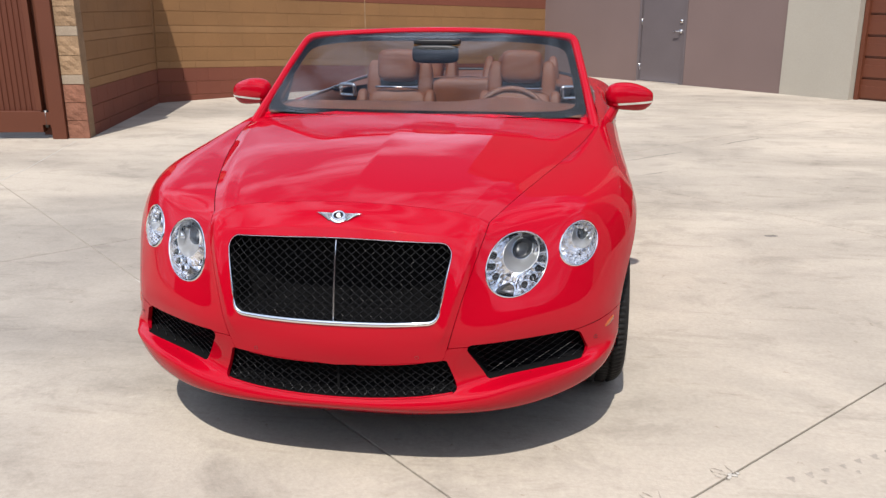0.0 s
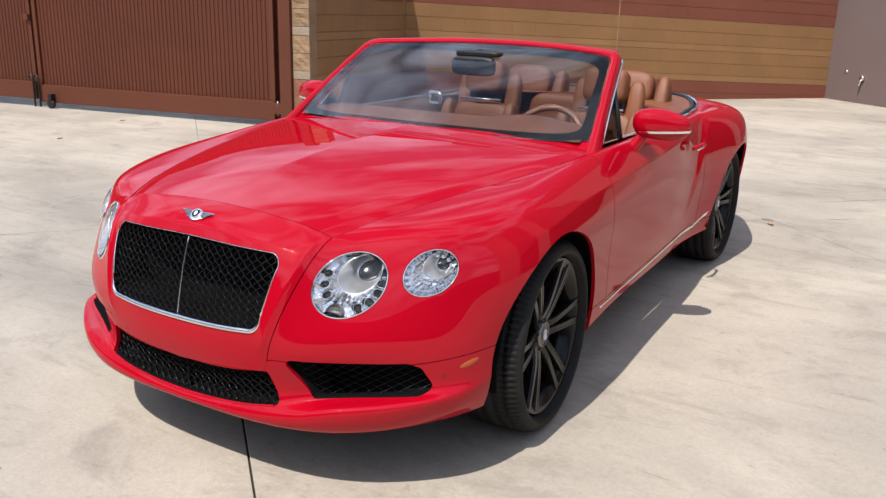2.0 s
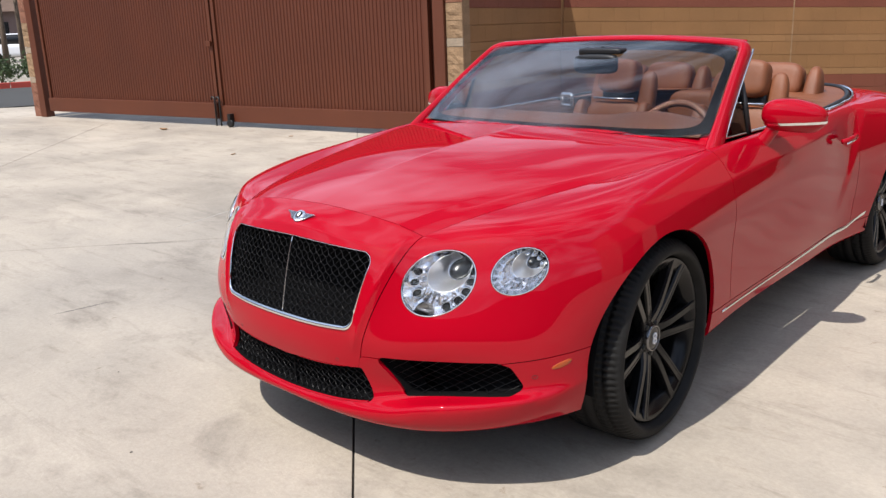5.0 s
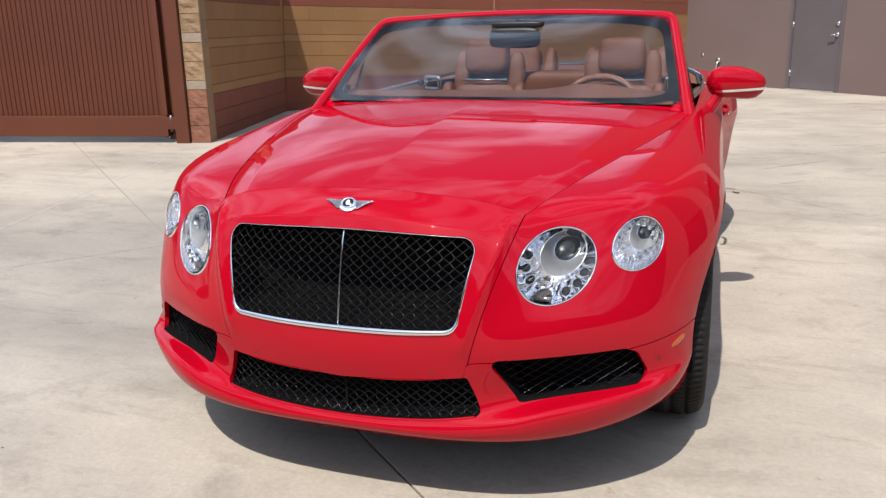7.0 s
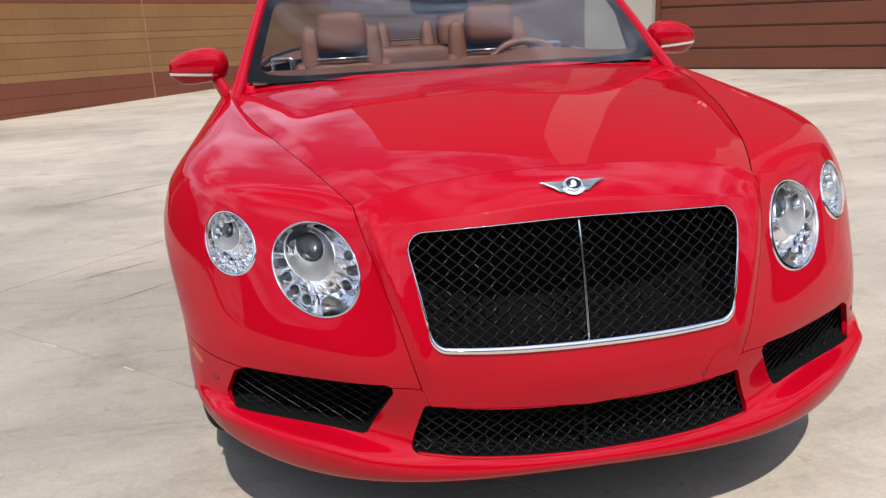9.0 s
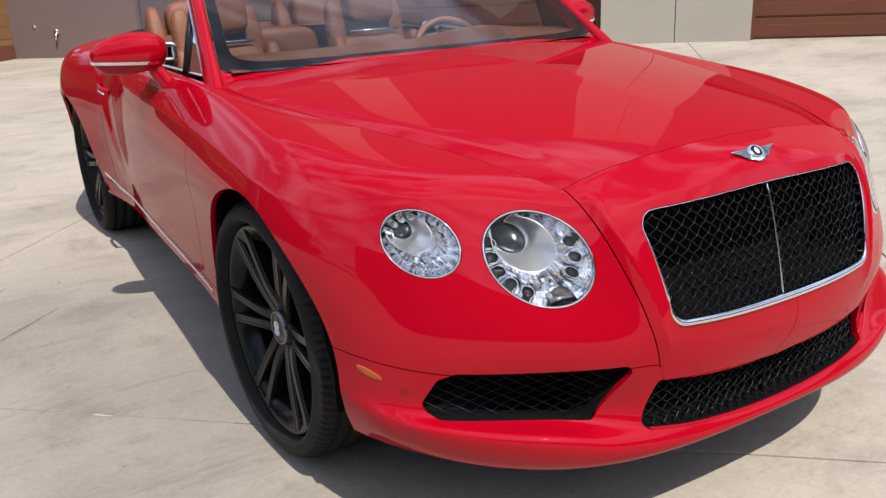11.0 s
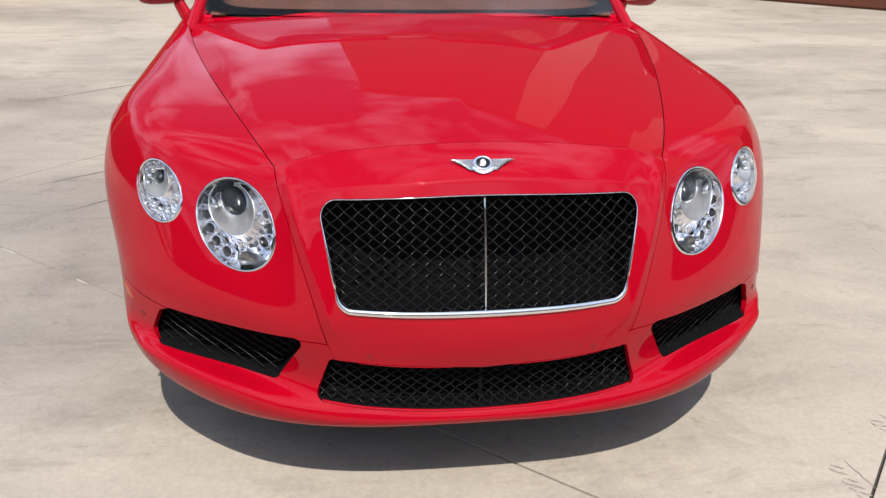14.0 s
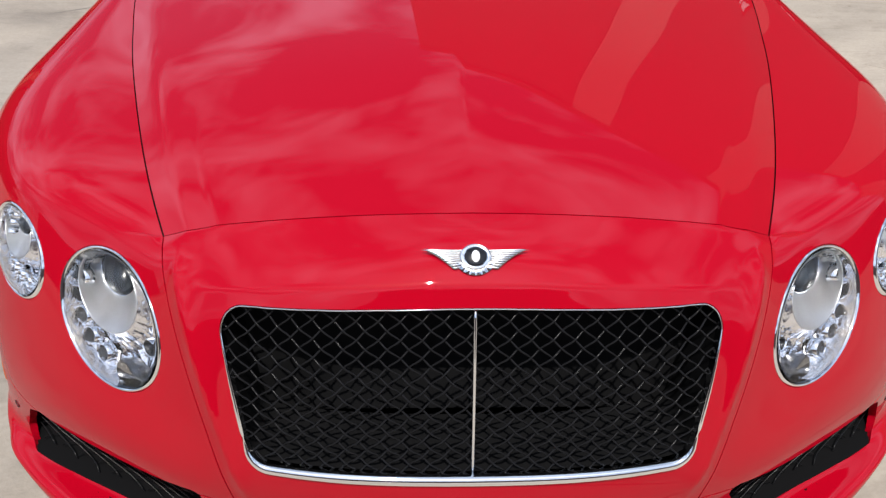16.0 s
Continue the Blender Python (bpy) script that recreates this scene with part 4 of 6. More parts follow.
def dense(pts, step=0.012):
    out = []
    for i in range(len(pts)):
        a, b = Vector(pts[i]), Vector(pts[(i + 1) % len(pts)])
        n = max(1, int((b - a).length / step))
        out += [tuple(a.lerp(b, k / n)) for k in range(n)]
    return np.array(out)


def grille_z(x, zz):
    z = np.array(zz, float)
    for _ in range(12):
        z = zz - 0.1 * x**2 * (2 * np.clip((z - 0.58) / 0.16, 0, 1) - 1)
    return z


def clip_runs(keep):
    """Index runs where keep holds."""
    runs, start = [], None
    for i, k in enumerate(list(keep) + [False]):
        if k and start is None:
            start = i
        if not k and start is not None:
            if i - start > 1:
                runs.append((start, i))
            start = None
    return runs


def lattice(field, x0, x1, z0, z1, pitch, back, wire=0.0018, slope=1.0, mirror=1, only=0, weave=0.0024):
    """Crossing wires behind the skin, woven over and under one another."""
    items = []
    gx, gz = np.meshgrid(np.linspace(x0, x1, 60), np.linspace(z0, z1, 24))
    skin = face_y(gx.ravel(), gz.ravel()).reshape(gx.shape)

    def depth(x, z):
        a = np.clip((x - x0) / (x1 - x0) * 59, 0, 58.999)
        b = np.clip((z - z0) / (z1 - z0) * 23, 0, 22.999)
        i, j = a.astype(int), b.astype(int)
        p, q = a - i, b - j
        return (skin[j, i] * (1 - p) + skin[j, i + 1] * p) * (1 - q) + (skin[j + 1, i] * (1 - p) + skin[j + 1, i + 1] * p) * q

    n = int((z1 - z0) / (pitch * slope) * (16 if weave else 4)) + 8
    for sign in (1, -1):
        if only and sign != only:
            continue
        span = (z1 - z0) / slope
        c = x0 - span
        while c < x1 + span:
            t = np.linspace(0, 1, n)
            z = z0 + t * (z1 - z0)
            x = c + t * span if sign > 0 else c + (1 - t) * span
            v = np.stack([x, np.zeros_like(x), z], 1)
            for a, b in clip_runs(field(v) < -0.001):
                k = np.arange(a, b)
                y = depth(x[k], z[k]) + back + sign * weave * np.cos(np.pi * (z[k] - z0) / (pitch / 2 * slope))
                items.append(tube(np.stack([x[k] * mirror, y, z[k]], 1), wire, 6))
            c += pitch
    return joined(items)


def backing(field_poly, back, mirror=1, warp=0.0):
    pts = dense(field_poly, 0.03)
    z = pts[:, 1] + warp * pts[:, 0] ** 2
    c = pts.mean(0)
    cz = c[1] + warp * c[0] ** 2
    y = float(face_y([c[0]], [cz])[0]) + back
    ys = np.maximum(face_y(pts[:, 0], z) + back * 0.6, y - 0.05)
    v = np.concatenate([[[c[0] * mirror, y, cz]], np.stack([pts[:, 0] * mirror, ys, z], 1)])
    n = len(pts)
    return v, [(0, 1 + i, 1 + (i + 1) % n) for i in range(n)]


# main grille
rim = dense(round_outline(GRILLE, 0.034), 0.01)
rim_z = grille_z(rim[:, 0], rim[:, 1])
rim_y = face_y(rim[:, 0], rim_z)
low = np.clip((0.60 - rim_z) / 0.06, 0, 1) + 0.25 * np.clip((0.76 - rim_z) / 0.12, 0, 1) * (rim_z > 0.60)
v, f = tube(np.stack([rim[:, 0], rim_y + 0.001, rim_z], 1), 0.0010 + 0.0086 * low, 10, True)
grille = mesh_object("grille", v, f, CHROME, body, label="chrome-framed black mesh radiator grille")
v, f = lattice(grille_field, -0.37, 0.37, 0.53, 0.81, 0.0310, 0.018, 0.0016, slope=0.82, weave=0.0022)
mesh_object("grille_mesh", v, f, MESH_BLACK, grille, label="woven black wire mesh")
zz = np.linspace(0.545, 0.797, 16)
v, f = tube(np.stack([zz * 0, face_y(zz * 0, zz) + 0.007, zz], 1), 0.0023, 8)
mesh_object("centre_bar", v, f, CHROME, grille, label="slim chrome centre bar")
wall_in = np.stack([rim[:, 0] * 0.994, rim_y + 0.004, grille_z(rim[:, 0], rim[:, 1] * 0.994 + 0.67 * 0.006)], 1)
n = len(rim)
ring_faces = [(i, (i + 1) % n, n + (i + 1) % n, n + i) for i in range(n)]
mesh_object("chrome_band", np.concatenate([wall_in, wall_in + [0, 0.014, 0]]), ring_faces, CHROME, grille, label="chrome inner face of the frame")
mesh_object("inner_surround", np.concatenate([wall_in + [0, 0.015, 0], wall_in + [0, 0.14, 0]]), ring_faces, BLACK_MATT, grille, label="black inner surround")
v, f = backing(round_outline(GRILLE, 0.05), 0.20)
mesh_object("radiator_shroud", v, f, BLACK_MATT, grille, label="black radiator shroud")

# lower intake and side intakes
v, f = lattice(low_intake_field, -0.40, 0.40, 0.275, 0.45, 0.0310, 0.020, 0.0018, slope=0.82, weave=0.0020)
intake = mesh_object("lower_intake", v, f, MESH_DIM, body, label="black mesh lower air intake")
v, f = backing(round_outline(LOW_INTAKE, 0.03), 0.09, warp=0.2)
mesh_object("intake_duct", v, f, BLACK_MATT, intake)
low_rim = dense(round_outline(LOW_INTAKE, 0.017), 0.015)
low_z = low_rim[:, 1] + 0.2 * low_rim[:, 0] ** 2
wall_in = np.stack([low_rim[:, 0], face_y(low_rim[:, 0], low_z) + 0.010, low_z], 1)
n = len(low_rim)
mesh_object("inner_surround", np.concatenate([wall_in, wall_in + [0, 0.07, 0]]), [(i, (i + 1) % n, n + (i + 1) % n, n + i) for i in range(n)], BLACK_MATT, intake, label="black inner surround")
box("centre_post", -0.004, 0.004, 0.008, 0.020, 0.28, 0.41, BLACK_MATT, intake)
for side in (1, -1):
    v, f = lattice(side_intake_field, 0.42, 0.80, 0.33, 0.49, 0.0400, 0.025, 0.0009, mirror=side, slope=0.62, only=1, weave=0.0)
    fog = mesh_object("side_intake", v, f, MESH_GREY, body, label="black mesh side air intake")
    v, f = lattice(side_intake_field, 0.42, 0.80, 0.33, 0.49, 0.0400, 0.029, 0.0009, mirror=side, slope=0.62, only=-1, weave=0.0)
    tagged(mesh_object("cross_wire", v, f, MESH_DIM, fog), kind="stuff")
    v, f = backing(round_outline(SIDE_INTAKE, 0.04), 0.12, side)
    mesh_object("intake_duct", v, f, BLACK_MATT, fog)
    end = dense(round_outline(SIDE_INTAKE, 0.0205), 0.012)
    wall_in = np.stack([end[:, 0] * side, face_y(end[:, 0], end[:, 1]) + 0.012, end[:, 1]], 1)
    n = len(end)
    mesh_object("inner_surround", np.concatenate([wall_in, wall_in + [0, 0.09, 0]]), [(i, (i + 1) % n, n + (i + 1) % n, n + i) for i in range(n)], BLACK_MATT, fog, label="black inner surround")

# black tubes that put shade into the seams of the nose, and the rolled lower rims of the openings
seam_z = np.linspace(0.47, 0.800, 40)
seam_x = np.interp(seam_z, NOSE_Z, NOSE_X)
joint_at = lambda w: float(bumper_top(np.array([[w, 0.0, 0.0]]))[0])
joint = [(w, float(face_y([w], [joint_at(w)])[0]) + 0.0125, joint_at(w)) for w in np.linspace(0.755, 0.815, 10)]
joint += [(side_x(y, joint_at(0.86)) - 0.0125, y, joint_at(side_x(y, joint_at(0.86)))) for y in np.linspace(0.335, 0.452, 12)]
for side in (1, -1):
    seam = np.stack([seam_x, face_y(seam_x, seam_z) + 0.0105, seam_z - 0.003], 1) * [side, 1, 1]
    mesh_object("seam_shade", *tube(seam, 0.0075, 8), BLACK_MATT, body)
    mesh_object("seam_shade", *tube(np.array(joint) * [side, 1, 1], 0.0075, 8), BLACK_MATT, body)
rim_x = np.linspace(-0.372, 0.372, 60)
rim_z = 0.2865 + 0.2 * rim_x ** 2
mesh_object("intake_rim", *tube(np.stack([rim_x, face_y(rim_x, rim_z) + 0.001, rim_z], 1), 0.0035, 8), RED, body)

def puff_plate():
    """A small ribbed fan below the oval of the badge."""
    q, rr = np.meshgrid(np.linspace(math.pi * 1.12, math.pi * 1.88, 45), np.linspace(0.010, 0.0275, 6))
    lift = 0.0012 + 0.0028 * np.abs(np.sin(10 * q)) ** 0.7 * (rr < 0.027)
    v = np.stack([rr * np.cos(q) * 1.05, rr * np.sin(q) * 0.95, lift], -1).reshape(-1, 3)
    return v, [(i * 45 + j, (i + 1) * 45 + j, (i + 1) * 45 + j + 1, i * 45 + j + 1) for i in range(5) for j in range(44)]


def wing_place(far, row):
    """A place on the badge's wing: far from root to tip, row from the top feather to the lowest."""
    rx, ry = 0.013 + 0.002 * row, 0.0115 - 0.024 * row
    tx, ty = 0.077 - 0.046 * row ** 0.8, 0.0112 - 0.0285 * row ** 1.25
    return rx + (tx - rx) * far, ry + (ty - ry) * far - 0.0012 * np.sin(math.pi * far) * row


# winged badge above the grille, kept as plain shapes
badge = mesh_object("badge", *lathe([(0.0, 0.0055), (0.0145, 0.0055), (0.0155, 0.004), (0.0165, 0.0055), (0.0185, 0.005), (0.020, 0.0)], 32), CHROME, body, label="winged chrome badge with a dark oval")
BADGE_Y = float(face_y([0.0], [0.853])[0])
BADGE = look((0, BADGE_Y - 0.003, 0.856), (0, BADGE_Y + 0.9, 0.856 - 1.05))
badge.matrix_world = BADGE @ Matrix.Diagonal((1.15, 1.0, 1, 1))
v, f = lathe([(0.0, 0.0068), (0.0125, 0.0068), (0.0138, 0.0056)], 32)
mesh_object("oval", v, f, BLACK_GLOSS, badge, label="dark enamel oval")
mesh_object("pale_mark", *lathe([(0.0, 0.0082), (0.005, 0.0080), (0.0062, 0.0066)], 20), WHITE_ENAMEL, badge, label="plain pale enamel mark").scale = (0.85, 1.45, 1)
tail = mesh_object("tail", *puff_plate(), BADGE_METAL, badge, label="ribbed bright metal tail")
tail.matrix_parent_inverse = Matrix.Diagonal((1 / 1.15, 1.0, 1, 1))
for side in (1, -1):
    gx, gy = np.meshgrid(np.linspace(0, 1, 12), np.linspace(0, 1, 12))
    wx, wy = wing_place(gx, gy)
    wv = np.stack([side * wx, wy, np.full_like(wx, 0.0008)], -1).reshape(-1, 3)
    wf = [(i * 12 + j, i * 12 + j + 1, (i + 1) * 12 + j + 1, (i + 1) * 12 + j)[::-side] for i in range(11) for j in range(11)]
    wing = mesh_object("wing", wv, wf, BLACK_SATIN, badge, label="bright metal wing with parted feathers")
    wing.matrix_parent_inverse = Matrix.Diagonal((1 / 1.15, 1.0, 1, 1))
    for j in range(9):
        q = np.linspace(0, 1, 12)
        qx, qy = wing_place(q, np.full_like(q, (j + 0.5) / 9))
        above, below = wing_place(q, np.full_like(q, j / 9)), wing_place(q, np.full_like(q, (j + 1) / 9))
        width = 0.36 * np.hypot(above[0] - below[0], above[1] - below[1]) * np.sqrt(np.clip(1.05 - q ** 8, 0, 1)) * (1 - 0.25 * q)
        mesh_object("feather", *tube(np.stack([side * qx, qy, 0.0014 + 0 * q], 1), width, 6), BADGE_METAL, wing)


# ---- the car: headlamps ----
def headlamp(key, side):
    c, across, up, n, r = lamp_frame(key)
    fr = Matrix(((across.x, up.x, n.x, c.x), (across.y, up.y, n.y, c.y), (across.z, up.z, n.z, c.z), (0, 0, 0, 1)))
    flip = Matrix.Diagonal((side, 1, 1, 1))

    # the rim follows the wing's skin: how far it stands off the lamp's plane, all round
    q = np.linspace(0, 2 * np.pi, 72, endpoint=False)
    ring = np.array(c) + np.outer(r * np.cos(q), np.array(across)) + np.outer(r * np.sin(q), np.array(up))
    off_plane = (face_y(ring[:, 0], ring[:, 2]) - ring[:, 1]) * n.y
    waves = [(np.cos(j * q), np.sin(j * q)) for j in range(4)]
    share = [((off_plane * wc).mean() * (2 if j else 1), (off_plane * ws).mean() * 2) for j, (wc, ws) in enumerate(waves)]

    def put(name, vf, mat, parent, label="", m=Matrix.Identity(4), smooth=True):
        at = moved(vf[0], m)
        ang, far = np.arctan2(at[:, 1], at[:, 0]), np.clip(np.hypot(at[:, 0], at[:, 1]) / r, 0, 1.05)
        at[:, 2] += far ** 2 * sum(cc * np.cos(j * ang) + ss * np.sin(j * ang) for j, (cc, ss) in enumerate(share))
        vv = moved(moved(at, fr), flip)
        ff = [tuple(x) if side > 0 else tuple(x)[::-1] for x in vf[1]]
        return mesh_object(name, vv, ff, mat, parent, smooth=smooth, label=label)

    big = key == "big"
    deep = fr.copy()                                          # depth runs straight back along the car
    deep.col[2] = (0, -1, 0, 0)
    straight = fr.inverted() @ deep
    k = r / 0.107
    bezel = put("headlamp", lathe([(r - 0.007, -0.055), (r - 0.0065, -0.004), (r - 0.0040, 0.003), (r - 0.0015, 0.001), (r + 0.0005, -0.010), (r - 0.004, -0.03)], 72), CHROME, body,
                "round chrome-rimmed headlamp" if big else "small round chrome-rimmed outer headlamp")
    off = Matrix.Translation((0.012 * k, 0.027 * k, 0))
    lip = moved(np.stack([0.0618 * k * np.cos(q), 0.0618 * k * np.sin(q), np.full(72, -0.018)], 1), straight @ off)
    edge = np.stack([(r - 0.007) * np.cos(q), (r - 0.007) * np.sin(q), np.full(72, -0.004)], 1)
    rows = []
    for s in np.linspace(0, 1, 7):
        row = lip * (1 - s) + edge * s
        row[:, 2] += -0.036 * math.sin(math.pi * s) ** 0.8 + 0.006 * k * math.sin(math.pi * s) * np.abs(np.sin(q * (9 if big else 14)))
        rows.append(row)
    put("bowl", (np.concatenate(rows), [(j * 72 + i, j * 72 + (i + 1) % 72, (j + 1) * 72 + (i + 1) % 72, (j + 1) * 72 + i) for j in range(6) for i in range(72)]), FACET, bezel, "bright faceted reflector bowl", smooth=False)
    # satin cup with the projector lens at its bottom
    put("cup", lathe([(0.0, -0.084 * k), (0.036 * k, -0.084 * k), (0.042 * k, -0.072 * k), (0.053 * k, -0.044 * k), (0.0595 * k, -0.019), (0.0610 * k, -0.0165), (0.0620 * k, -0.018)], 64), CUP_SILVER, bezel, "satin silver reflector cup", straight @ off)
    lens_r = 0.0335 * k if big else 0.031 * k
    put("projector_lens", lathe([(0.0, -0.049 * k), (lens_r * 0.35, -0.051 * k), (lens_r * 0.65, -0.057 * k), (lens_r * 0.88, -0.066 * k), (lens_r, -0.077 * k), (lens_r, -0.086 * k)], 48), LENS_GREY, bezel, "dark domed projector lens", straight @ off)
    put("lens_ring", lathe([(lens_r, -0.082 * k), (lens_r + 0.0005, -0.072 * k), (lens_r + 0.003, -0.072 * k), (lens_r + 0.004, -0.082 * k)], 48), CHROME, bezel, "", straight @ off)
    # small lamps round the lower edge, each a bead in a bright petal
    if big:
        cells = [(x, y, 0.0117) for x, y in ((0.80, 0.36), (0.83, 0.06), (0.76, -0.22), (0.61, -0.47), (0.35, -0.64), (-0.68, 0.38), (-0.70, 0.07), (-0.56, -0.24))]
    else:
        cells = [(far * math.cos(radians(a)), far * math.sin(radians(a)), size) for a, size, far in
                 [(a, 0.0066, 0.82) for a in range(-160, 190, 19)] + [(a, 0.0060, 0.64) for a in (-70, -45, -95, -20, -120)]]
    for x, y, size in cells:
        a = math.degrees(math.atan2(y, x))
        at = Matrix.Translation((r * x, r * y, -0.027 if big else -0.024)) @ pose(0, 0, 0, 0, 0, a) @ Matrix.Diagonal((1.15, 1.0, 1, 1))
        put("lamp_cell", lathe([(0, 0.008), (size * 0.30, 0.0065), (size * 0.7, 0.0005), (size * 0.98, 0.003)], 12), CELL_DARK if big else BEAD, bezel, "dark glass bead" if big else "bright glass bead", at, False)
        if not big:
            put("cell_pip", lathe([(0, 0.010), (size * 0.18, 0.0085), (size * 0.30, 0.003)], 8), CELL_DARK, bezel, "", at)
        put("cell_ring", lathe([(size * 0.97, 0.002), (size * 1.0, 0.0075), (size * 1.10, 0.0075), (size * 1.30, -0.010)], 20), CHROME, bezel, "", at)
    if big:
        ang = np.linspace(0, np.pi, 15)
        rim = [(0.027 * math.cos(q), 0.030 * math.sin(q) ** 0.8) for q in ang]
        rim = [(x, y - 0.0075 * (1 - (x / 0.027) ** 2) * (y < 1e-6)) for x, y in rim]
        nn = len(rim)
        sv = [(x, y, 0.0) for x, y in rim] + [(x, y, -0.02) for x, y in rim]
        put("shield", (np.array(sv), [tuple(range(nn))] + [(i, (i + 1) % nn, (i + 1) % nn + nn, i + nn) for i in range(nn)]), GREY_SHIELD, bezel, "grey washer cover",
            pose(0, 0, 0, 0, 0, -17) @ Matrix.Translation((0, -0.088 * k, -0.014)))
    # the cover is a closed lens, so its faces look outwards
    cover = put("cover_glass", lathe([(0.0, 0.013), (r * 0.35, 0.0118), (r * 0.65, 0.0085), (r * 0.86, 0.0045), (r - 0.0065, 0.0), (r - 0.0065, -0.003), (r * 0.86, 0.0015), (r * 0.65, 0.0055), (r * 0.35, 0.0088), (0.0, 0.010)], 56, True), CLEAR, bezel, "clear domed cover glass")
    cover.visible_shadow = False


for side in (1, -1):
    headlamp("big", side)
    headlamp("small", side)


# ---- the car: wheels ----
def twin_spoke(a):
    """A spoke solid at the hub that forks into two ridged arms with an open slot between them."""
    items = []
    for d in (-1, 1):
        pts = []
        rows = ((0.050, 0.018, 0.046), (0.085, 0.0185, 0.056), (0.120, 0.0205, 0.064), (0.160, 0.025, 0.070), (0.210, 0.031, 0.076), (0.250, 0.036, 0.080), (0.284, 0.041, 0.086))
        for rr, off, h in rows:
            pts.append((rr * math.cos(a) - d * off * math.sin(a), rr * math.sin(a) + d * off * math.cos(a), h))
        items.append(bar(pts, [0.036, 0.033, 0.031, 0.029, 0.029, 0.031, 0.042], 0.034))
        ridge = [(x - d * 0.0085 * math.sin(a), y + d * 0.0085 * math.cos(a), h + 0.0145) for x, y, h in pts[1:]]
        items.append(bar(ridge, [0.007, 0.008, 0.008, 0.008, 0.008, 0.010], 0.008))
    return joined(items)


def wheel(m, label, steer=0.0):
    w = mesh_object("wheel", *tyre(), RUBBER, body, label=label)
    w.matrix_world = m @ pose(0, 0, 0, 0, 0, steer)
    v, f = lathe([(0.27, -0.12), (0.258, -0.10), (0.244, 0.03), (0.250, 0.088), (0.280, 0.098), (0.291, 0.106), (0.297, 0.101), (0.290, 0.085), (0.272, 0.07), (0.262, 0.06), (0.27, -0.12)], 72)
    v[:, :2] *= 0.99
    mesh_object("rim", v, f, RIM_BLACK, w, label="gloss black alloy rim")
    for k in range(6):
        mesh_object("spoke", *twin_spoke(radians(60 * k + 32.5)), RIM_BLACK, w, smooth=False)
    mesh_object("hub", *lathe([(0.0, 0.068), (0.05, 0.068), (0.062, 0.058), (0.07, 0.03), (0.08, 0.0), (0.08, -0.08)], 40), RIM_BLACK, w, label="black wheel hub")
    mesh_object("centre_cap", *lathe([(0.0, 0.079), (0.036, 0.078), (0.047, 0.074), (0.049, 0.066)], 32), BLACK_GLOSS, w, label="dark centre cap")
    mesh_object("cap_ring", *lathe([(0.041, 0.0775), (0.042, 0.0795), (0.0465, 0.0785), (0.049, 0.074)], 32), GREY_SHIELD, w, label="dull metal cap ring")
    loops = [tube([(dx + 0.0085 * math.cos(q), 0.0105 * math.sin(q), 0.0805) for q in np.linspace(0, 2 * np.pi, 20)], 0.0038, 6) for dx in (-0.0095, 0.0095)]
    mesh_object("cap_mark", *joined(loops), WHITE_ENAMEL, w, label="plain pale cap mark")
    for k in range(5):
        a = radians(72 * k)
        mesh_object("wheel_bolt", moved(lathe([(0.0, 0.012), (0.009, 0.012), (0.010, 0.0)], 6)[0], pose(0.057 * math.cos(a), 0.057 * math.sin(a), 0.058)), lathe([(0.0, 0.012), (0.009, 0.012), (0.010, 0.0)], 6)[1], BLACK_SATIN, w)
    mesh_object("brake_disc", *lathe([(0.09, -0.03), (0.195, -0.03), (0.195, -0.06), (0.09, -0.06)], 56), BRAKE_STEEL, w, label="steel brake disc")
    bm = bmesh.new()
    add_box(bm, 0.10, 0.21, -0.075, 0.075, -0.075, -0.012, 0.015)
    part("brake_caliper", bm, BLACK_GLOSS, w, "black brake caliper")
    return w


TYRE_CACHE = []


def tyre():
    """Tyre about local z with tread blocks cut as ridges round the crown."""
    if not TYRE_CACHE:
        prof = [(0.268, -0.118), (0.30, -0.133), (0.335, -0.132), (0.352, -0.120), (0.3585, -0.10)]
        for x0 in (-0.072, -0.026, 0.026, 0.072):
            prof += [(0.360, x0 - 0.006), (0.353, x0 - 0.004), (0.353, x0 + 0.004), (0.360, x0 + 0.006)]
        prof += [(0.3565, 0.090), (0.350, 0.106), (0.340, 0.119), (0.328, 0.128), (0.317, 0.131), (0.309, 0.129), (0.304, 0.122), (0.300, 0.108), (0.294, 0.095)]
        n = 288
        v, f = lathe(prof, n)
        v = v.reshape(n, len(prof), 3)
        for i in range(n):
            if i % 3 == 0:
                for j, (r, h) in enumerate(prof):
                    if 0.345 < r and 0.03 < abs(h) < 0.128:
                        v[i, j, :2] *= (r - 0.010) / r
        TYRE_CACHE.append((v.reshape(-1, 3) * [1.008, 1.008, 1.0], f))
    return TYRE_CACHE[0]


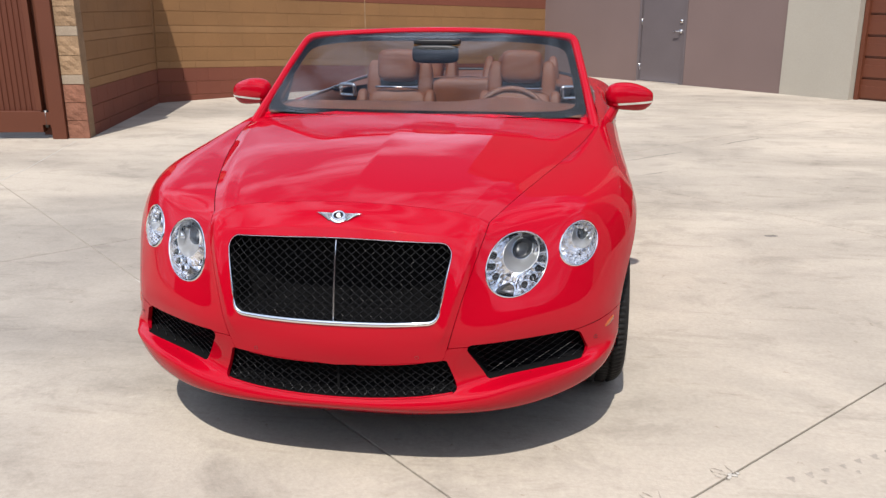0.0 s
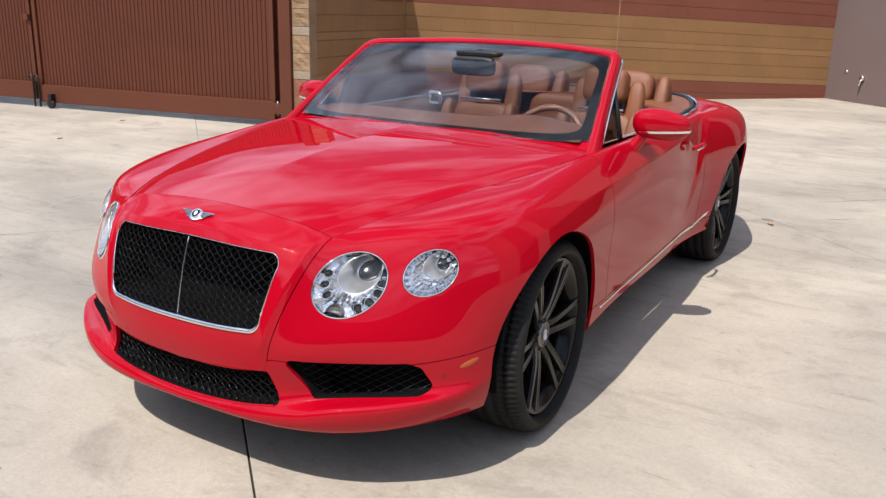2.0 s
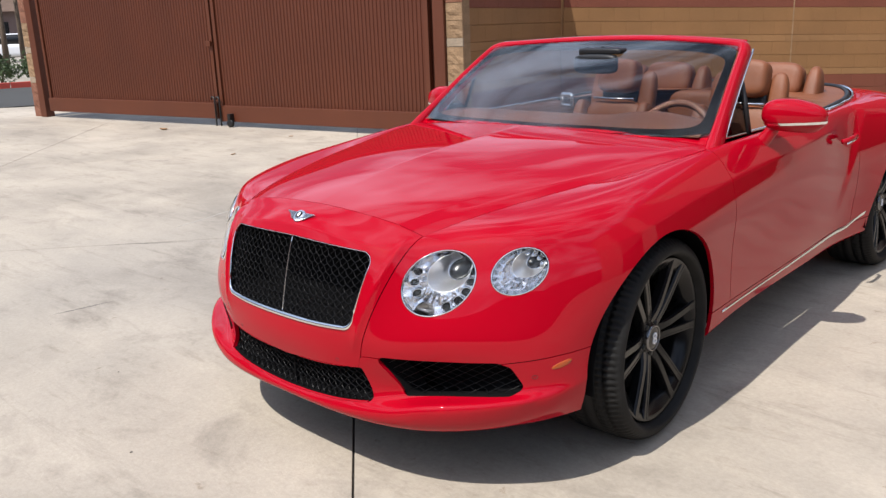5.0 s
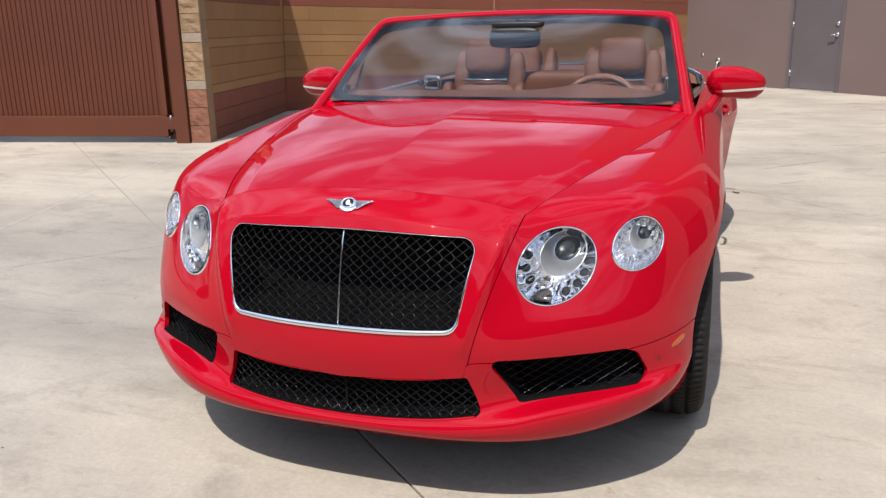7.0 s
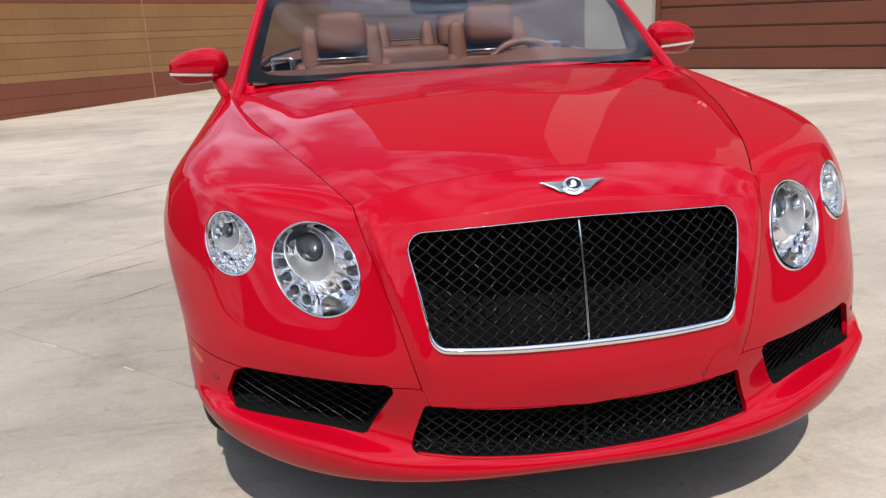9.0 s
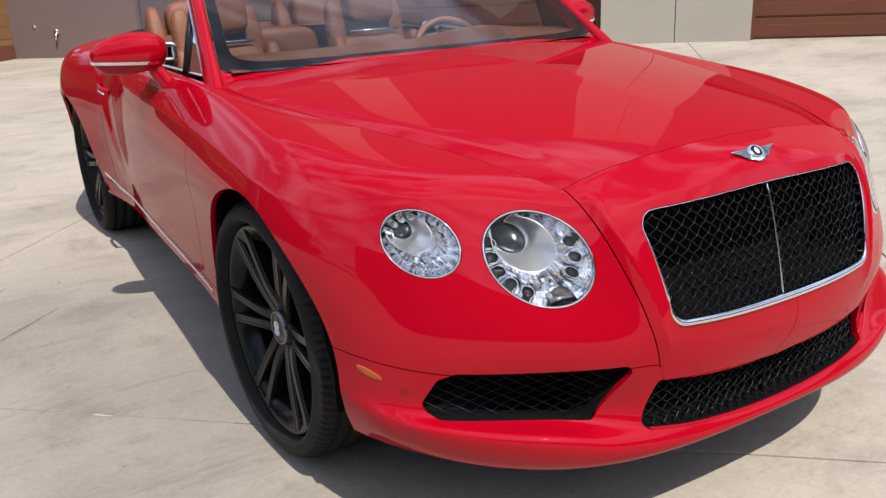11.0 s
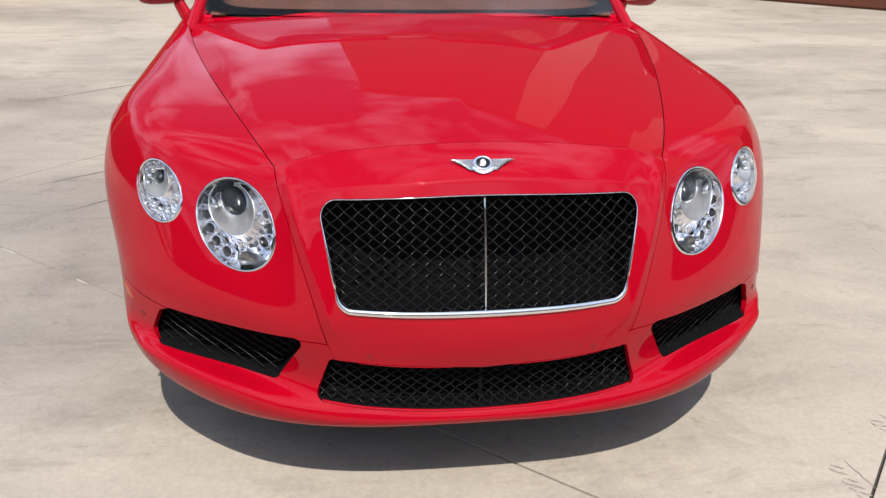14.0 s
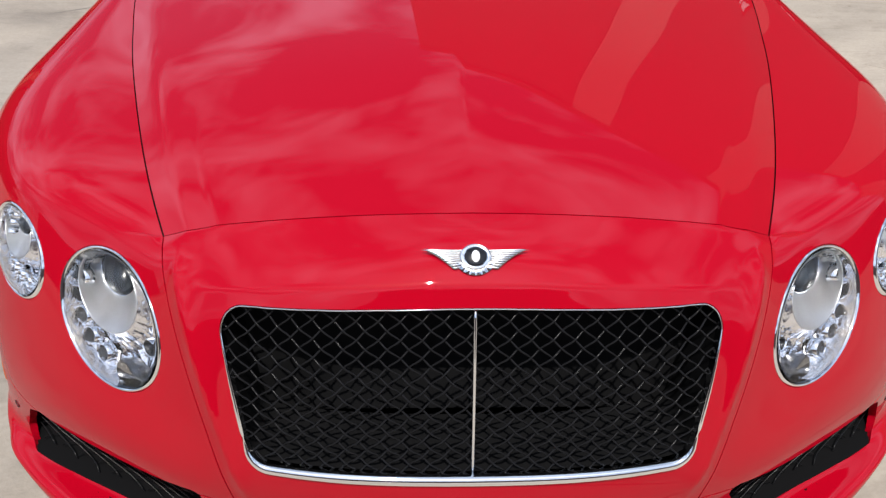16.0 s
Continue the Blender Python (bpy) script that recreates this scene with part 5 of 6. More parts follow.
for side in (1, -1):
    for y, st, lab in ((AXLE_F, -2.5, "black alloy front wheel with low-profile tyre"), (AXLE_R, 0.0, "black alloy rear wheel with low-profile tyre")):
        m = pose((0.795 if y == AXLE_F else 0.780) * side, y + (0.010 if y == AXLE_F else 0), HUB_Z + 0.003) @ pose(0, 0, 0, 0, 0, -st) @ pose(0, 0, 0, 0, 90 * side, 0)
        wheel(m, lab)
    for y in (AXLE_F, AXLE_R):
        a = np.radians(np.linspace(-8, 188, 40))
        ring_o = [(x, y + 0.415 * np.cos(t), HUB_Z + 0.415 * np.sin(t)) for x in (0.93, 0.55) for t in a]
        ring_o += [(0.55, y, HUB_Z)]
        fs = [(i, i + 1, 40 + i + 1, 40 + i) for i in range(39)] + [(80, 40 + i, 40 + i + 1) for i in range(39)]
        ring_o = np.array(ring_o)
        ring_o[:40, 0] = np.interp(ring_o[:40, 1], [3.50, 3.97], [0.90, 0.82])
        mesh_object("wheel_arch_liner", ring_o * [side, 1, 1], fs, BLACK_MATT, body, label="black wheel arch liner")

for nm, lab, ext in (("floor_pan", "black floor pan", (-0.83, 0.83, 1.27, 3.18, 0.266, 0.285)), ("engine_tray", "black engine tray", (-0.55, 0.55, 0.46, 1.32, 0.215, 0.24)),
                     ("boot_floor", "black boot floor", (-0.55, 0.55, 3.10, 4.45, 0.22, 0.25)), ("engine_bay", "black engine bay", (-0.54, 0.54, 0.28, 1.30, 0.25, 0.78))):
    bm = bmesh.new()
    add_box(bm, *ext)
    part(nm, bm, BLACK_MATT, body, lab)
tray = HALF_V[:len(TOP_U)]
tray = tray[tray[:, 1] < 0.48] * [0.985, 1, 1] + [0, 0.012, 0.004]
tray = np.concatenate([(tray * [-1, 1, 1])[::-1][:-1], tray])
n = len(tray)
up = tray + [0, 0.0, 0.02]
mesh_object("undertray", np.concatenate([tray, up]), [tuple(range(n)), tuple(range(n, 2 * n))[::-1]] + [(i, (i + 1) % n, n + (i + 1) % n, n + i) for i in range(n)], BLACK_MATT, body, smooth=False, label="black front undertray")


# ---- the car: windscreen, cabin and trim ----
def puff(c, size, n1=0.45, n2=0.45, m=Matrix.Identity(4), nu=40, nv=26):
    """A cushion: a rounded block with soft edges."""
    pw = lambda w, e: np.sign(w) * np.abs(w) ** e
    a, b = np.linspace(-np.pi, np.pi, nu, endpoint=False), np.linspace(-np.pi / 2, np.pi / 2, nv)
    A, B = np.meshgrid(a, b)
    v = np.stack([size[0] / 2 * pw(np.cos(B), n1) * pw(np.cos(A), n2), size[1] / 2 * pw(np.cos(B), n1) * pw(np.sin(A), n2), size[2] / 2 * pw(np.sin(B), n1)], -1).reshape(-1, 3)
    f = [(i * nu + j, i * nu + (j + 1) % nu, (i + 1) * nu + (j + 1) % nu, (i + 1) * nu + j) for i in range(nv - 1) for j in range(nu)]
    return moved(moved(v, m), Matrix.Translation(c)), f


def screen_point(s, t):
    """A place on the windscreen: s from -1 to 1 across, t from base 0 to header 1."""
    s, t = np.asarray(s, float), np.asarray(t, float)
    bx, by, bz = 0.765 * s, 1.31 + 0.185 * s**2, 1.004 - 0.012 * s**2
    tx, ty, tz = 0.665 * s, 2.07 - 0.115 * s**2, 1.338 - 0.024 * s**2
    bulge = 0.022 * np.sin(np.pi * t) * (1 - 0.6 * s**2)
    return np.stack([bx + (tx - bx) * t, by + (ty - by) * t - 0.4 * bulge, bz + (tz - bz) * t + bulge], -1)


def screen_sheet(keep, back, nx=48, ny=24):
    s, t = np.meshgrid(np.linspace(-1, 1, nx), np.linspace(0, 1, ny))
    p = screen_point(s, t).reshape(-1, 3) + np.array([0, 0.37, -0.93]) * back
    f = [(i * nx + j, i * nx + j + 1, (i + 1) * nx + j + 1, (i + 1) * nx + j) for i in range(ny - 1) for j in range(nx - 1) if keep(i, j)]
    return p, f


glass_v, glass_f = screen_sheet(lambda i, j: True, 0.0)
inner_v, inner_f = screen_sheet(lambda i, j: True, 0.005)
windscreen = mesh_object("windscreen", *joined([(glass_v, glass_f), (inner_v, [x[::-1] for x in inner_f])]), WIND_GLASS, body, label="raked laminated windscreen glass")
windscreen.visible_shadow = False


def frit():
    """Black border of the glass, with rounded inner corners."""
    n = 160
    ang = np.linspace(0, 2 * np.pi, n, endpoint=False)
    pw = lambda w, e: np.sign(w) * np.abs(w) ** e
    io, jo = pw(np.cos(ang), 0.12), pw(np.sin(ang), 0.12)
    ii, ji = pw(np.cos(ang), 0.20) * 0.950, pw(np.sin(ang), 0.20)
    to, ti = (jo + 1) / 2, 0.065 + (ji + 1) / 2 * 0.83
    a = screen_point(io, to) + np.array([0, 0.37, -0.93]) * 0.010
    b = screen_point(ii, ti) + np.array([0, 0.37, -0.93]) * 0.010
    return np.concatenate([a, b]), [(i, (i + 1) % n, n + (i + 1) % n, n + i) for i in range(n)]


mesh_object("frit", *frit(), BLACK_MATT, windscreen, label="black printed glass border")


def screen_frame():
    """Red pillars and header round the glass, thicker at the foot."""
    path, rad = [], []
    for k in np.linspace(-0.26, 1.0, 30):
        path.append(screen_point(1.0, k) + np.array([0.019, 0.034, -0.014]))
        rad.append(0.033 + 0.03 * max(0, 0.25 - max(k, -0.1)))
    right = np.array(path)
    top = [screen_point(np.array(s), np.array(1.0)) + np.array([0, 0.040, 0.004]) for s in np.linspace(0.96, -0.96, 46)]
    corner = [right[-1] * 0.66 + np.array(top[0]) * 0.34 + np.array([0.004, 0.006, 0.004])]
    left = (right * [-1, 1, 1])[::-1]
    lc = [corner[0] * [-1, 1, 1]]
    pts = np.concatenate([right, corner, top, lc, left])
    rad = rad + [0.030] + [0.025] * 46 + [0.030] + rad[::-1]
    rad = np.array(rad)
    for _ in range(3):                                        # round the upper corners
        pts[1:-1] = 0.25 * pts[:-2] + 0.5 * pts[1:-1] + 0.25 * pts[2:]
        rad[1:-1] = 0.25 * rad[:-2] + 0.5 * rad[1:-1] + 0.25 * rad[2:]
    v, f = tube(pts, rad, 14)
    dev = np.asarray(v).reshape(len(pts), 14, 3) - pts[:, None]
    run = np.gradient(pts, axis=0)
    up = (np.abs(run[:, 2]) / (np.linalg.norm(run, axis=1) + 1e-9) > 0.15)[:, None]
    w = np.where(up, [[0.66, 1.45, 1.0]], [[1.0, 1.25, 0.72]])
    for _ in range(4):
        w[1:-1] = 0.25 * w[:-2] + 0.5 * w[1:-1] + 0.25 * w[2:]
    return (pts[:, None] + dev * w[:, None]).reshape(-1, 3), f


mesh_object("screen_frame", *screen_frame(), RED, body, label="red windscreen frame")
top_line = np.array([screen_point(np.array(s), np.array(1.0)) + np.array([0, 0.075, 0.016]) for s in np.linspace(1.0, -1.0, 46)])
mesh_object("header_trim", *tube(top_line, 0.006, 8), RED, body, label="red rolled edge of the windscreen header")
for side in (1, -1):
    pl = np.array([screen_point(np.array(1.0), np.array(k)) + np.array([0.036, 0.068, -0.018]) for k in np.linspace(0.02, 1.0, 20)]) * [side, 1, 1]
    mesh_object("pillar_trim", *tube(pl, 0.0045, 6), CHROME, body, label="bright strip along the pillar")

# scuttle between bonnet and glass
s = np.linspace(-1.06, 1.06, 40)
fr = np.stack([0.745 * s, 1.285 + 0.15 * s**2, 0.998 - 0.05 * s**2], 1)
bk = screen_point(s, s * 0 + 0.03) + np.array([0, 0.02, -0.006])
mesh_object("scuttle", np.concatenate([fr, bk]), [(i, i + 1, 41 + i, 40 + i) for i in range(39)], RED, body, label="red scuttle panel")

# door mirrors
def door_mirror(side):
    flip = np.array([side, 1, 1])
    fs = lambda vf: (vf[0] * flip, vf[1] if side > 0 else [x[::-1] for x in vf[1]])
    head = puff((0.960, 1.842, 1.047), (0.250, 0.122, 0.130), 0.78, 0.8, pose(0, 0, 0, 0, 6, 27))
    hv = head[0].copy()
    hv[:, 2] += -0.14 * np.clip(hv[:, 0] - 0.97, 0, 1) * np.clip(hv[:, 2] - 1.04, 0, 1) / 0.08
    m = mesh_object("door_mirror", *fs((hv, head[1])), RED, body, label="red door mirror with a bright indicator strip")
    arm = tube([(0.845, 1.76, 0.915), (0.865, 1.78, 0.945), (0.888, 1.80, 0.985), (0.90, 1.815, 1.02)], [0.036, 0.030, 0.028, 0.030], 12, flat=0.6)
    mesh_object("arm", *fs(arm), RED, m)
    ht = np.array([(x[0], x[1], x[2]) for x in head[1]] + [(x[0], x[2], x[3]) for x in head[1]])
    sv, st = hv, ht
    for fld in (lambda q: q[:, 2] - (1.014 + 0.03 * (q[:, 0] - 0.97)), lambda q: 1.0235 + 0.03 * (q[:, 0] - 0.97) - q[:, 2], lambda q: 1.805 + 0.52 * (q[:, 0] - 0.9) - q[:, 1], lambda q: q[:, 0] - 0.885):
        sv, st = clip(sv, st, fld)
    sv, st = weld(sv, st)
    nn = normals_of(sv, st)
    nn *= np.sign((nn * (sv - np.array([0.968, 1.842, 1.046]))).sum(1))[:, None]
    strip = (sv + nn * 0.003, [tuple(q) for q in st.tolist()])
    mesh_object("indicator_strip", *fs(strip), CHROME, m, label="bright indicator strip")
    low = puff((0.954, 1.842, 1.018), (0.220, 0.103, 0.075), 0.7, 0.75, pose(0, 0, 0, 0, 6, 27))
    mesh_object("lower_shell", *fs(low), RED, m)
    face = puff((0.939, 1.892, 1.044), (0.160, 0.02, 0.085), 0.4, 0.7, pose(0, 0, 0, 0, 6, 27))
    mesh_object("mirror_glass", *fs(face), CHROME, m, label="mirror glass")


door_mirror(1)
door_mirror(-1)

for side in (1, -1):
    flip = np.array([side, 1, 1])
    # door handle in its recess
    grip = tube([(0.907, 2.62, 0.835), (0.925, 2.65, 0.84), (0.928, 2.71, 0.845), (0.925, 2.77, 0.848), (0.905, 2.80, 0.848)], 0.012, 8, flat=0.7)
    h = mesh_object("door_handle", grip[0] * flip, grip[1], RED, body, label="red door handle with a bright edge")
    mesh_object("handle_edge", tube([(0.928, 2.63, 0.826), (0.934, 2.71, 0.832), (0.928, 2.79, 0.836)], 0.004, 6)[0] * flip, tube([(0.928, 2.63, 0.826), (0.934, 2.71, 0.832), (0.928, 2.79, 0.836)], 0.004, 6)[1], CHROME, h)
    # bright sill strip
    ys = np.linspace(1.36, 3.13, 40)
    strip = [(side_x(y, 0.343) + 0.002, y, 0.343 + 0.014 * (y - 1.36) / 1.77 + 0.22 * max(0, (y - 2.90))) for y in ys]
    tv, tf = tube(strip, np.interp(ys, [1.36, 2.2, 3.0, 3.13], [0.0045, 0.0055, 0.012, 0.020]), 8, flat=0.45)
    mesh_object("sill_strip", tv * flip, tf, CHROME, body, label="bright metal strip along the sill")
    # belt line trim
    ys = np.r_[np.linspace(1.52, 2.95, 30)]
    belt = [(float(np.interp(y, [1.44, 2.4, 2.95], [0.768, 0.802, 0.787])), y, float(np.interp(y, [1.44, 2.4, 2.95], [0.968, 0.969, 0.976]))) for y in ys]
    tv, tf = tube(belt, 0.009, 8)
    mesh_object("belt_trim", tv * flip, tf, CHROME, body, label="bright trim along the door top")
    # side marker and sensor
    rows = []
    for s_, h in ((0.0, 0.0022), (0.6, 0.0020), (0.88, 0.0014), (1.0, -0.003)):
        for q in np.linspace(0, 2 * np.pi, 28, endpoint=False):
            along = 0.034 * s_ * np.sign(np.cos(q)) * abs(np.cos(q)) ** 0.8
            my, mz = 0.368 + along, 0.448 + 0.26 * along + 0.0098 * s_ * np.sin(q)
            rows.append((side_x(my, mz) + h, my, mz))
    mv = np.array(rows)
    mf = [(j * 28 + i, j * 28 + (i + 1) % 28, (j + 1) * 28 + (i + 1) % 28, (j + 1) * 28 + i)[::-1] for j in range(3) for i in range(28)]
    mesh_object("side_marker", mv * flip, [x[::side] for x in mf], AMBER, body, label="amber side marker lens")
    for px, pz in ((0.814, 0.418), (0.262, 0.437)):
        py = float(face_y([px], [pz])[0])
        gx = float(face_y([px + 0.02], [pz])[0] - face_y([px - 0.02], [pz])[0]) / 0.04
        gz = float(face_y([px], [pz + 0.02])[0] - face_y([px], [pz - 0.02])[0]) / 0.04
        ring = [(px + 0.0058 * math.cos(q), py + gx * 0.0058 * math.cos(q) + gz * 0.0058 * math.sin(q), pz + 0.0058 * math.sin(q)) for q in np.linspace(0, 2 * np.pi, 20, endpoint=False)]
        rv, rf = tube(ring, 0.0007, 6, True)
        mesh_object("parking_sensor", rv * flip, rf, BLACK_SATIN, body, label="small round parking sensor")


# cabin
def front_seat(x):
    base = new("front_seat")
    base.parent = body
    base["label"] = "tan leather front seat with headrest"
    m = pose(x, 2.30, 0.30)
    lean = pose(0, 0.30, 0.22, -14, 0, 0)
    def add(name, vf, mat, mm, label=""):
        return mesh_object(name, moved(vf[0], m @ mm), vf[1], mat, base, label=label)
    add("cushion", puff((0, 0, 0.12), (0.50, 0.54, 0.18), 0.5, 0.35), LEATHER, Matrix.Identity(4))
    add("backrest", puff((0, 0, 0.21), (0.41, 0.13, 0.52), 0.5, 0.45), LEATHER, lean)
    for d in (-1, 1):
        add("bolster", puff((d * 0.205, -0.045, 0.20), (0.085, 0.14, 0.52), 0.6, 0.6), LEATHER, lean)
        add("shoulder_wing", puff((d * 0.155, 0.045, 0.50), (0.10, 0.08, 0.30), 0.7, 0.7), LEATHER, lean)
    add("headrest", puff((0, -0.020, 0.605), (0.245, 0.125, 0.190), 0.45, 0.45), LEATHER, lean)
    # black block added where the headrest's shadow falls
    add("headrest_shadow", puff((0, 0.02, 0.495), (0.23, 0.06, 0.09), 0.4, 0.4), BLACK_SATIN, lean, "black filler in place of the shadow under the headrest")
    add("head_trim", tube([(-0.13, -0.058, 0.472), (0, -0.068, 0.469), (0.13, -0.058, 0.472)], 0.007, 8), SATIN_METAL, lean, "bright strip under the headrest")
    return base


front_seat(-0.372)
front_seat(0.372)


def rear_seat(x):
    base = new("rear_seat")
    base.parent = body
    base["label"] = "tan leather rear seat with headrest"
    m = pose(x, 2.96, 0.37)
    lean = pose(0, 0.16, 0.14, -16, 0, 0)
    def add(name, vf, mm):
        return mesh_object(name, moved(vf[0], m @ mm), vf[1], LEATHER, base)
    add("cushion", puff((0, -0.05, 0.10), (0.50, 0.44, 0.18), 0.5, 0.4), Matrix.Identity(4))
    add("backrest", puff((0, 0, 0.22), (0.46, 0.13, 0.52), 0.5, 0.45), lean)
    for d in (-1, 1):
        add("bolster", puff((d * 0.205, -0.01, 0.34), (0.095, 0.15, 0.62), 0.7, 0.6), lean)
    add("headrest", puff((0, -0.03, 0.565), (0.30, 0.13, 0.20), 0.55, 0.5), lean)


rear_seat(-0.33)
rear_seat(0.33)
mesh_object("rear_armrest", *puff((0, 3.13, 0.73), (0.50, 0.18, 0.56), 0.3, 0.3), LEATHER, body, label="tan leather panel between the rear seats")
mesh_object("rear_bulkhead", *puff((0, 3.40, 0.66), (1.44, 0.06, 0.68), 0.2, 0.2), LEATHER, body, label="tan leather panel behind the rear seats")
mesh_object("centre_console", *puff((0, 2.35, 0.55), (0.24, 1.15, 0.36), 0.3, 0.3), LEATHER_DARK, body, label="brown leather centre console")

# dashboard, doors inside, tonneau
dx = np.linspace(-1, 1, 33)
prof = [(1.38, 0.990), (1.55, 1.008), (1.72, 1.016), (1.83, 1.006), (1.89, 0.962), (1.91, 0.83), (1.90, 0.60), (1.88, 0.32)]
dv, df = [], []
for yy, z in prof:
    for s in dx:
        hump = 0.03 * math.exp(-((s * 0.74 - 0.375) / 0.17) ** 2) * (1 if 1.6 < yy < 1.93 else 0.2)
        dv.append((0.735 * s, yy + 0.09 * s * s * (yy < 1.5), z + hump))
nd = len(dx)
df = [(i * nd + j, i * nd + j + 1, (i + 1) * nd + j + 1, (i + 1) * nd + j) for i in range(len(prof) - 1) for j in range(nd - 1)]
dash = mesh_object("dashboard", np.array(dv), df, LEATHER_DARK, body, label="brown leather dashboard")
for x in (-0.5, -0.1, 0.1, 0.62):
    mesh_object("air_vent", *lathe([(0.026, 0.0), (0.030, 0.008), (0.036, 0.006), (0.038, 0.0)], 24), CHROME, dash, label="round chrome air vent").matrix_world = pose(x, 1.935, 0.86, -90, 0, 0)
wheel_m = pose(0.375, 1.945, 0.885, 66, 0, 0)
a = np.linspace(0, 2 * np.pi, 48, endpoint=False)
sw = mesh_object("steering_wheel", moved(tube(np.stack([0.186 * np.cos(a), 0.186 * np.sin(a), 0 * a], 1), 0.0165, 10, True)[0], wheel_m), tube(np.stack([0.186 * np.cos(a), 0.186 * np.sin(a), 0 * a], 1), 0.0165, 10, True)[1], LEATHER_DARK, body, label="brown leather steering wheel")
mesh_object("wheel_boss", moved(puff((0, 0, 0), (0.17, 0.13, 0.05), 0.6, 0.7)[0], wheel_m), puff((0, 0, 0), (0.17, 0.13, 0.05), 0.6, 0.7)[1], LEATHER_DARK, sw)
for ang in (180, 0, -90):
    p = [(0.06 * math.cos(radians(ang)), 0.06 * math.sin(radians(ang)), 0), (0.18 * math.cos(radians(ang)), 0.18 * math.sin(radians(ang)), 0)]
    mesh_object("wheel_spoke", moved(tube(p, 0.014, 8)[0], wheel_m), tube(p, 0.014, 8)[1], SATIN_METAL, sw, label="bright spoke")
mesh_object("column", *tube([(0.375, 1.92, 0.87), (0.375, 1.74, 0.78)], 0.045, 12), BLACK_SATIN, sw, label="black steering column")

for side in (1, -1):
    flip = np.array([side, 1, 1])
    iv, jf = [], []
    ys = np.linspace(1.45, 3.3, 30)
    lev = ((0.0, 0.965), (-0.035, 0.945), (-0.055, 0.86), (-0.06, 0.62), (-0.03, 0.30))
    for d, z in lev:
        for y in ys:
            top = float(np.interp(y, [1.44, 2.4, 2.95, 3.3], [0.757, 0.79, 0.777, 0.70]))
            iv.append((top + d, y, z))
    n = len(ys)
    jf = [(i * n + j, i * n + j + 1, (i + 1) * n + j + 1, (i + 1) * n + j) for i in range(len(lev) - 1) for j in range(n - 1)]
    card = mesh_object("door_card", np.array(iv) * flip, jf, LEATHER_DARK, body, label="brown leather door lining")
    q = round_outline([(-0.036, -0.030), (0.036, -0.030), (0.036, 0.030), (-0.036, 0.030)], 0.016)
    pts = np.array([(0.0, 2.62 + 0.35 * yy, 0.975 + 0.7 * zz) for yy, zz in q])
    pts[:, 0] = 0.665 + np.array([yy for yy, zz in q]) * 0.9
    tv, tf = tube(pts, 0.012, 8, True)
    mesh_object("belt_guide", tv * flip, tf, SATIN_METAL, card, label="chrome seat belt guide loop")
    # quarter glass upright behind the pillar
    gp = np.array([(0.782, 1.62, 0.968), (0.787, 1.80, 0.970), (0.752, 1.825, 1.09), (0.722, 1.84, 1.185)])
    gq = gp - [0.005, 0, 0]
    gv = np.concatenate([gp, gq]) * flip
    gl = mesh_object("quarter_glass", gv, [(0, 1, 2, 3), (7, 6, 5, 4), (0, 4, 5, 1), (1, 5, 6, 2), (2, 6, 7, 3), (3, 7, 4, 0)], SIDE_GLASS, body, smooth=False, label="small triangular dark side glass")
    gl.visible_shadow = False
    tv, tf = tube([(0.789, 1.815, 0.962), (0.754, 1.84, 1.09), (0.722, 1.855, 1.195)], 0.013, 8)
    mesh_object("glass_post", tv * flip, tf, BLACK_SATIN, gl, label="black upright of the side glass")

# mirror inside the screen
bm_v, bm_f = puff((0, 1.885, 1.236), (0.235, 0.045, 0.092), 0.45, 0.5)
inside = mesh_object("rear_view_mirror", bm_v, bm_f, BLACK_SATIN, body, label="black rear-view mirror behind the glass")
mesh_object("mirror_mount", *tube([(0, 1.90, 1.26), (0, 1.93, 1.285), (0, 1.95, 1.30)], [0.015, 0.018, 0.022], 10), BLACK_SATIN, inside)
mesh_object("sensor_housing", *puff((0, 1.945, 1.293), (0.24, 0.09, 0.035), 0.5, 0.4), BLACK_SATIN, inside)
mesh_object("header_shade", *puff((0, 2.06, 1.305), (1.20, 0.10, 0.03), 0.5, 0.3), BLACK_SATIN, inside)

# tonneau panel and its rim
i8, iend = np.searchsorted(TOP_U, STATION[8]), len(TOP_U)
edge = TOP_EDGE[i8 - 14:iend]
inner = edge * [0.965, 1, 1] + [0, -0.012, 0.004]
full = np.concatenate([inner, (inner * [-1, 1, 1])[::-1][1:]])
c = len(full)
tv = np.concatenate([full, [[0, 3.22, 1.012]], full * [0.55, 1, 1] + [0, -0.12, 0.012]])
tv[c + 1:, 1] = np.maximum(tv[c + 1:, 1], 2.95)
tv[c + 1:, 2] = 1.01
tf = [(i, i + 1, c + 2 + i, c + 1 + i) for i in range(c - 1)] + [(c + 1 + i, c + 2 + i, c) for i in range(c - 1)]
mesh_object("tonneau_cover", tv, tf, LEATHER, body, label="tan leather tonneau cover")
for off, rad, mat, nm in ((0.0, 0.008, CHROME, "tonneau_trim"), (0.022, 0.013, BLACK_SATIN, "tonneau_seal")):
    e2 = edge * [1 - off * 1.3, 1, 1] + [0, -off, 0.006]
    pts = np.concatenate([e2, (e2 * [-1, 1, 1])[::-1][1:]])[::2]
    mesh_object(nm, *tube(pts, rad, 8), mat, body, label="bright rim round the tonneau" if mat is CHROME else "black seal round the tonneau")


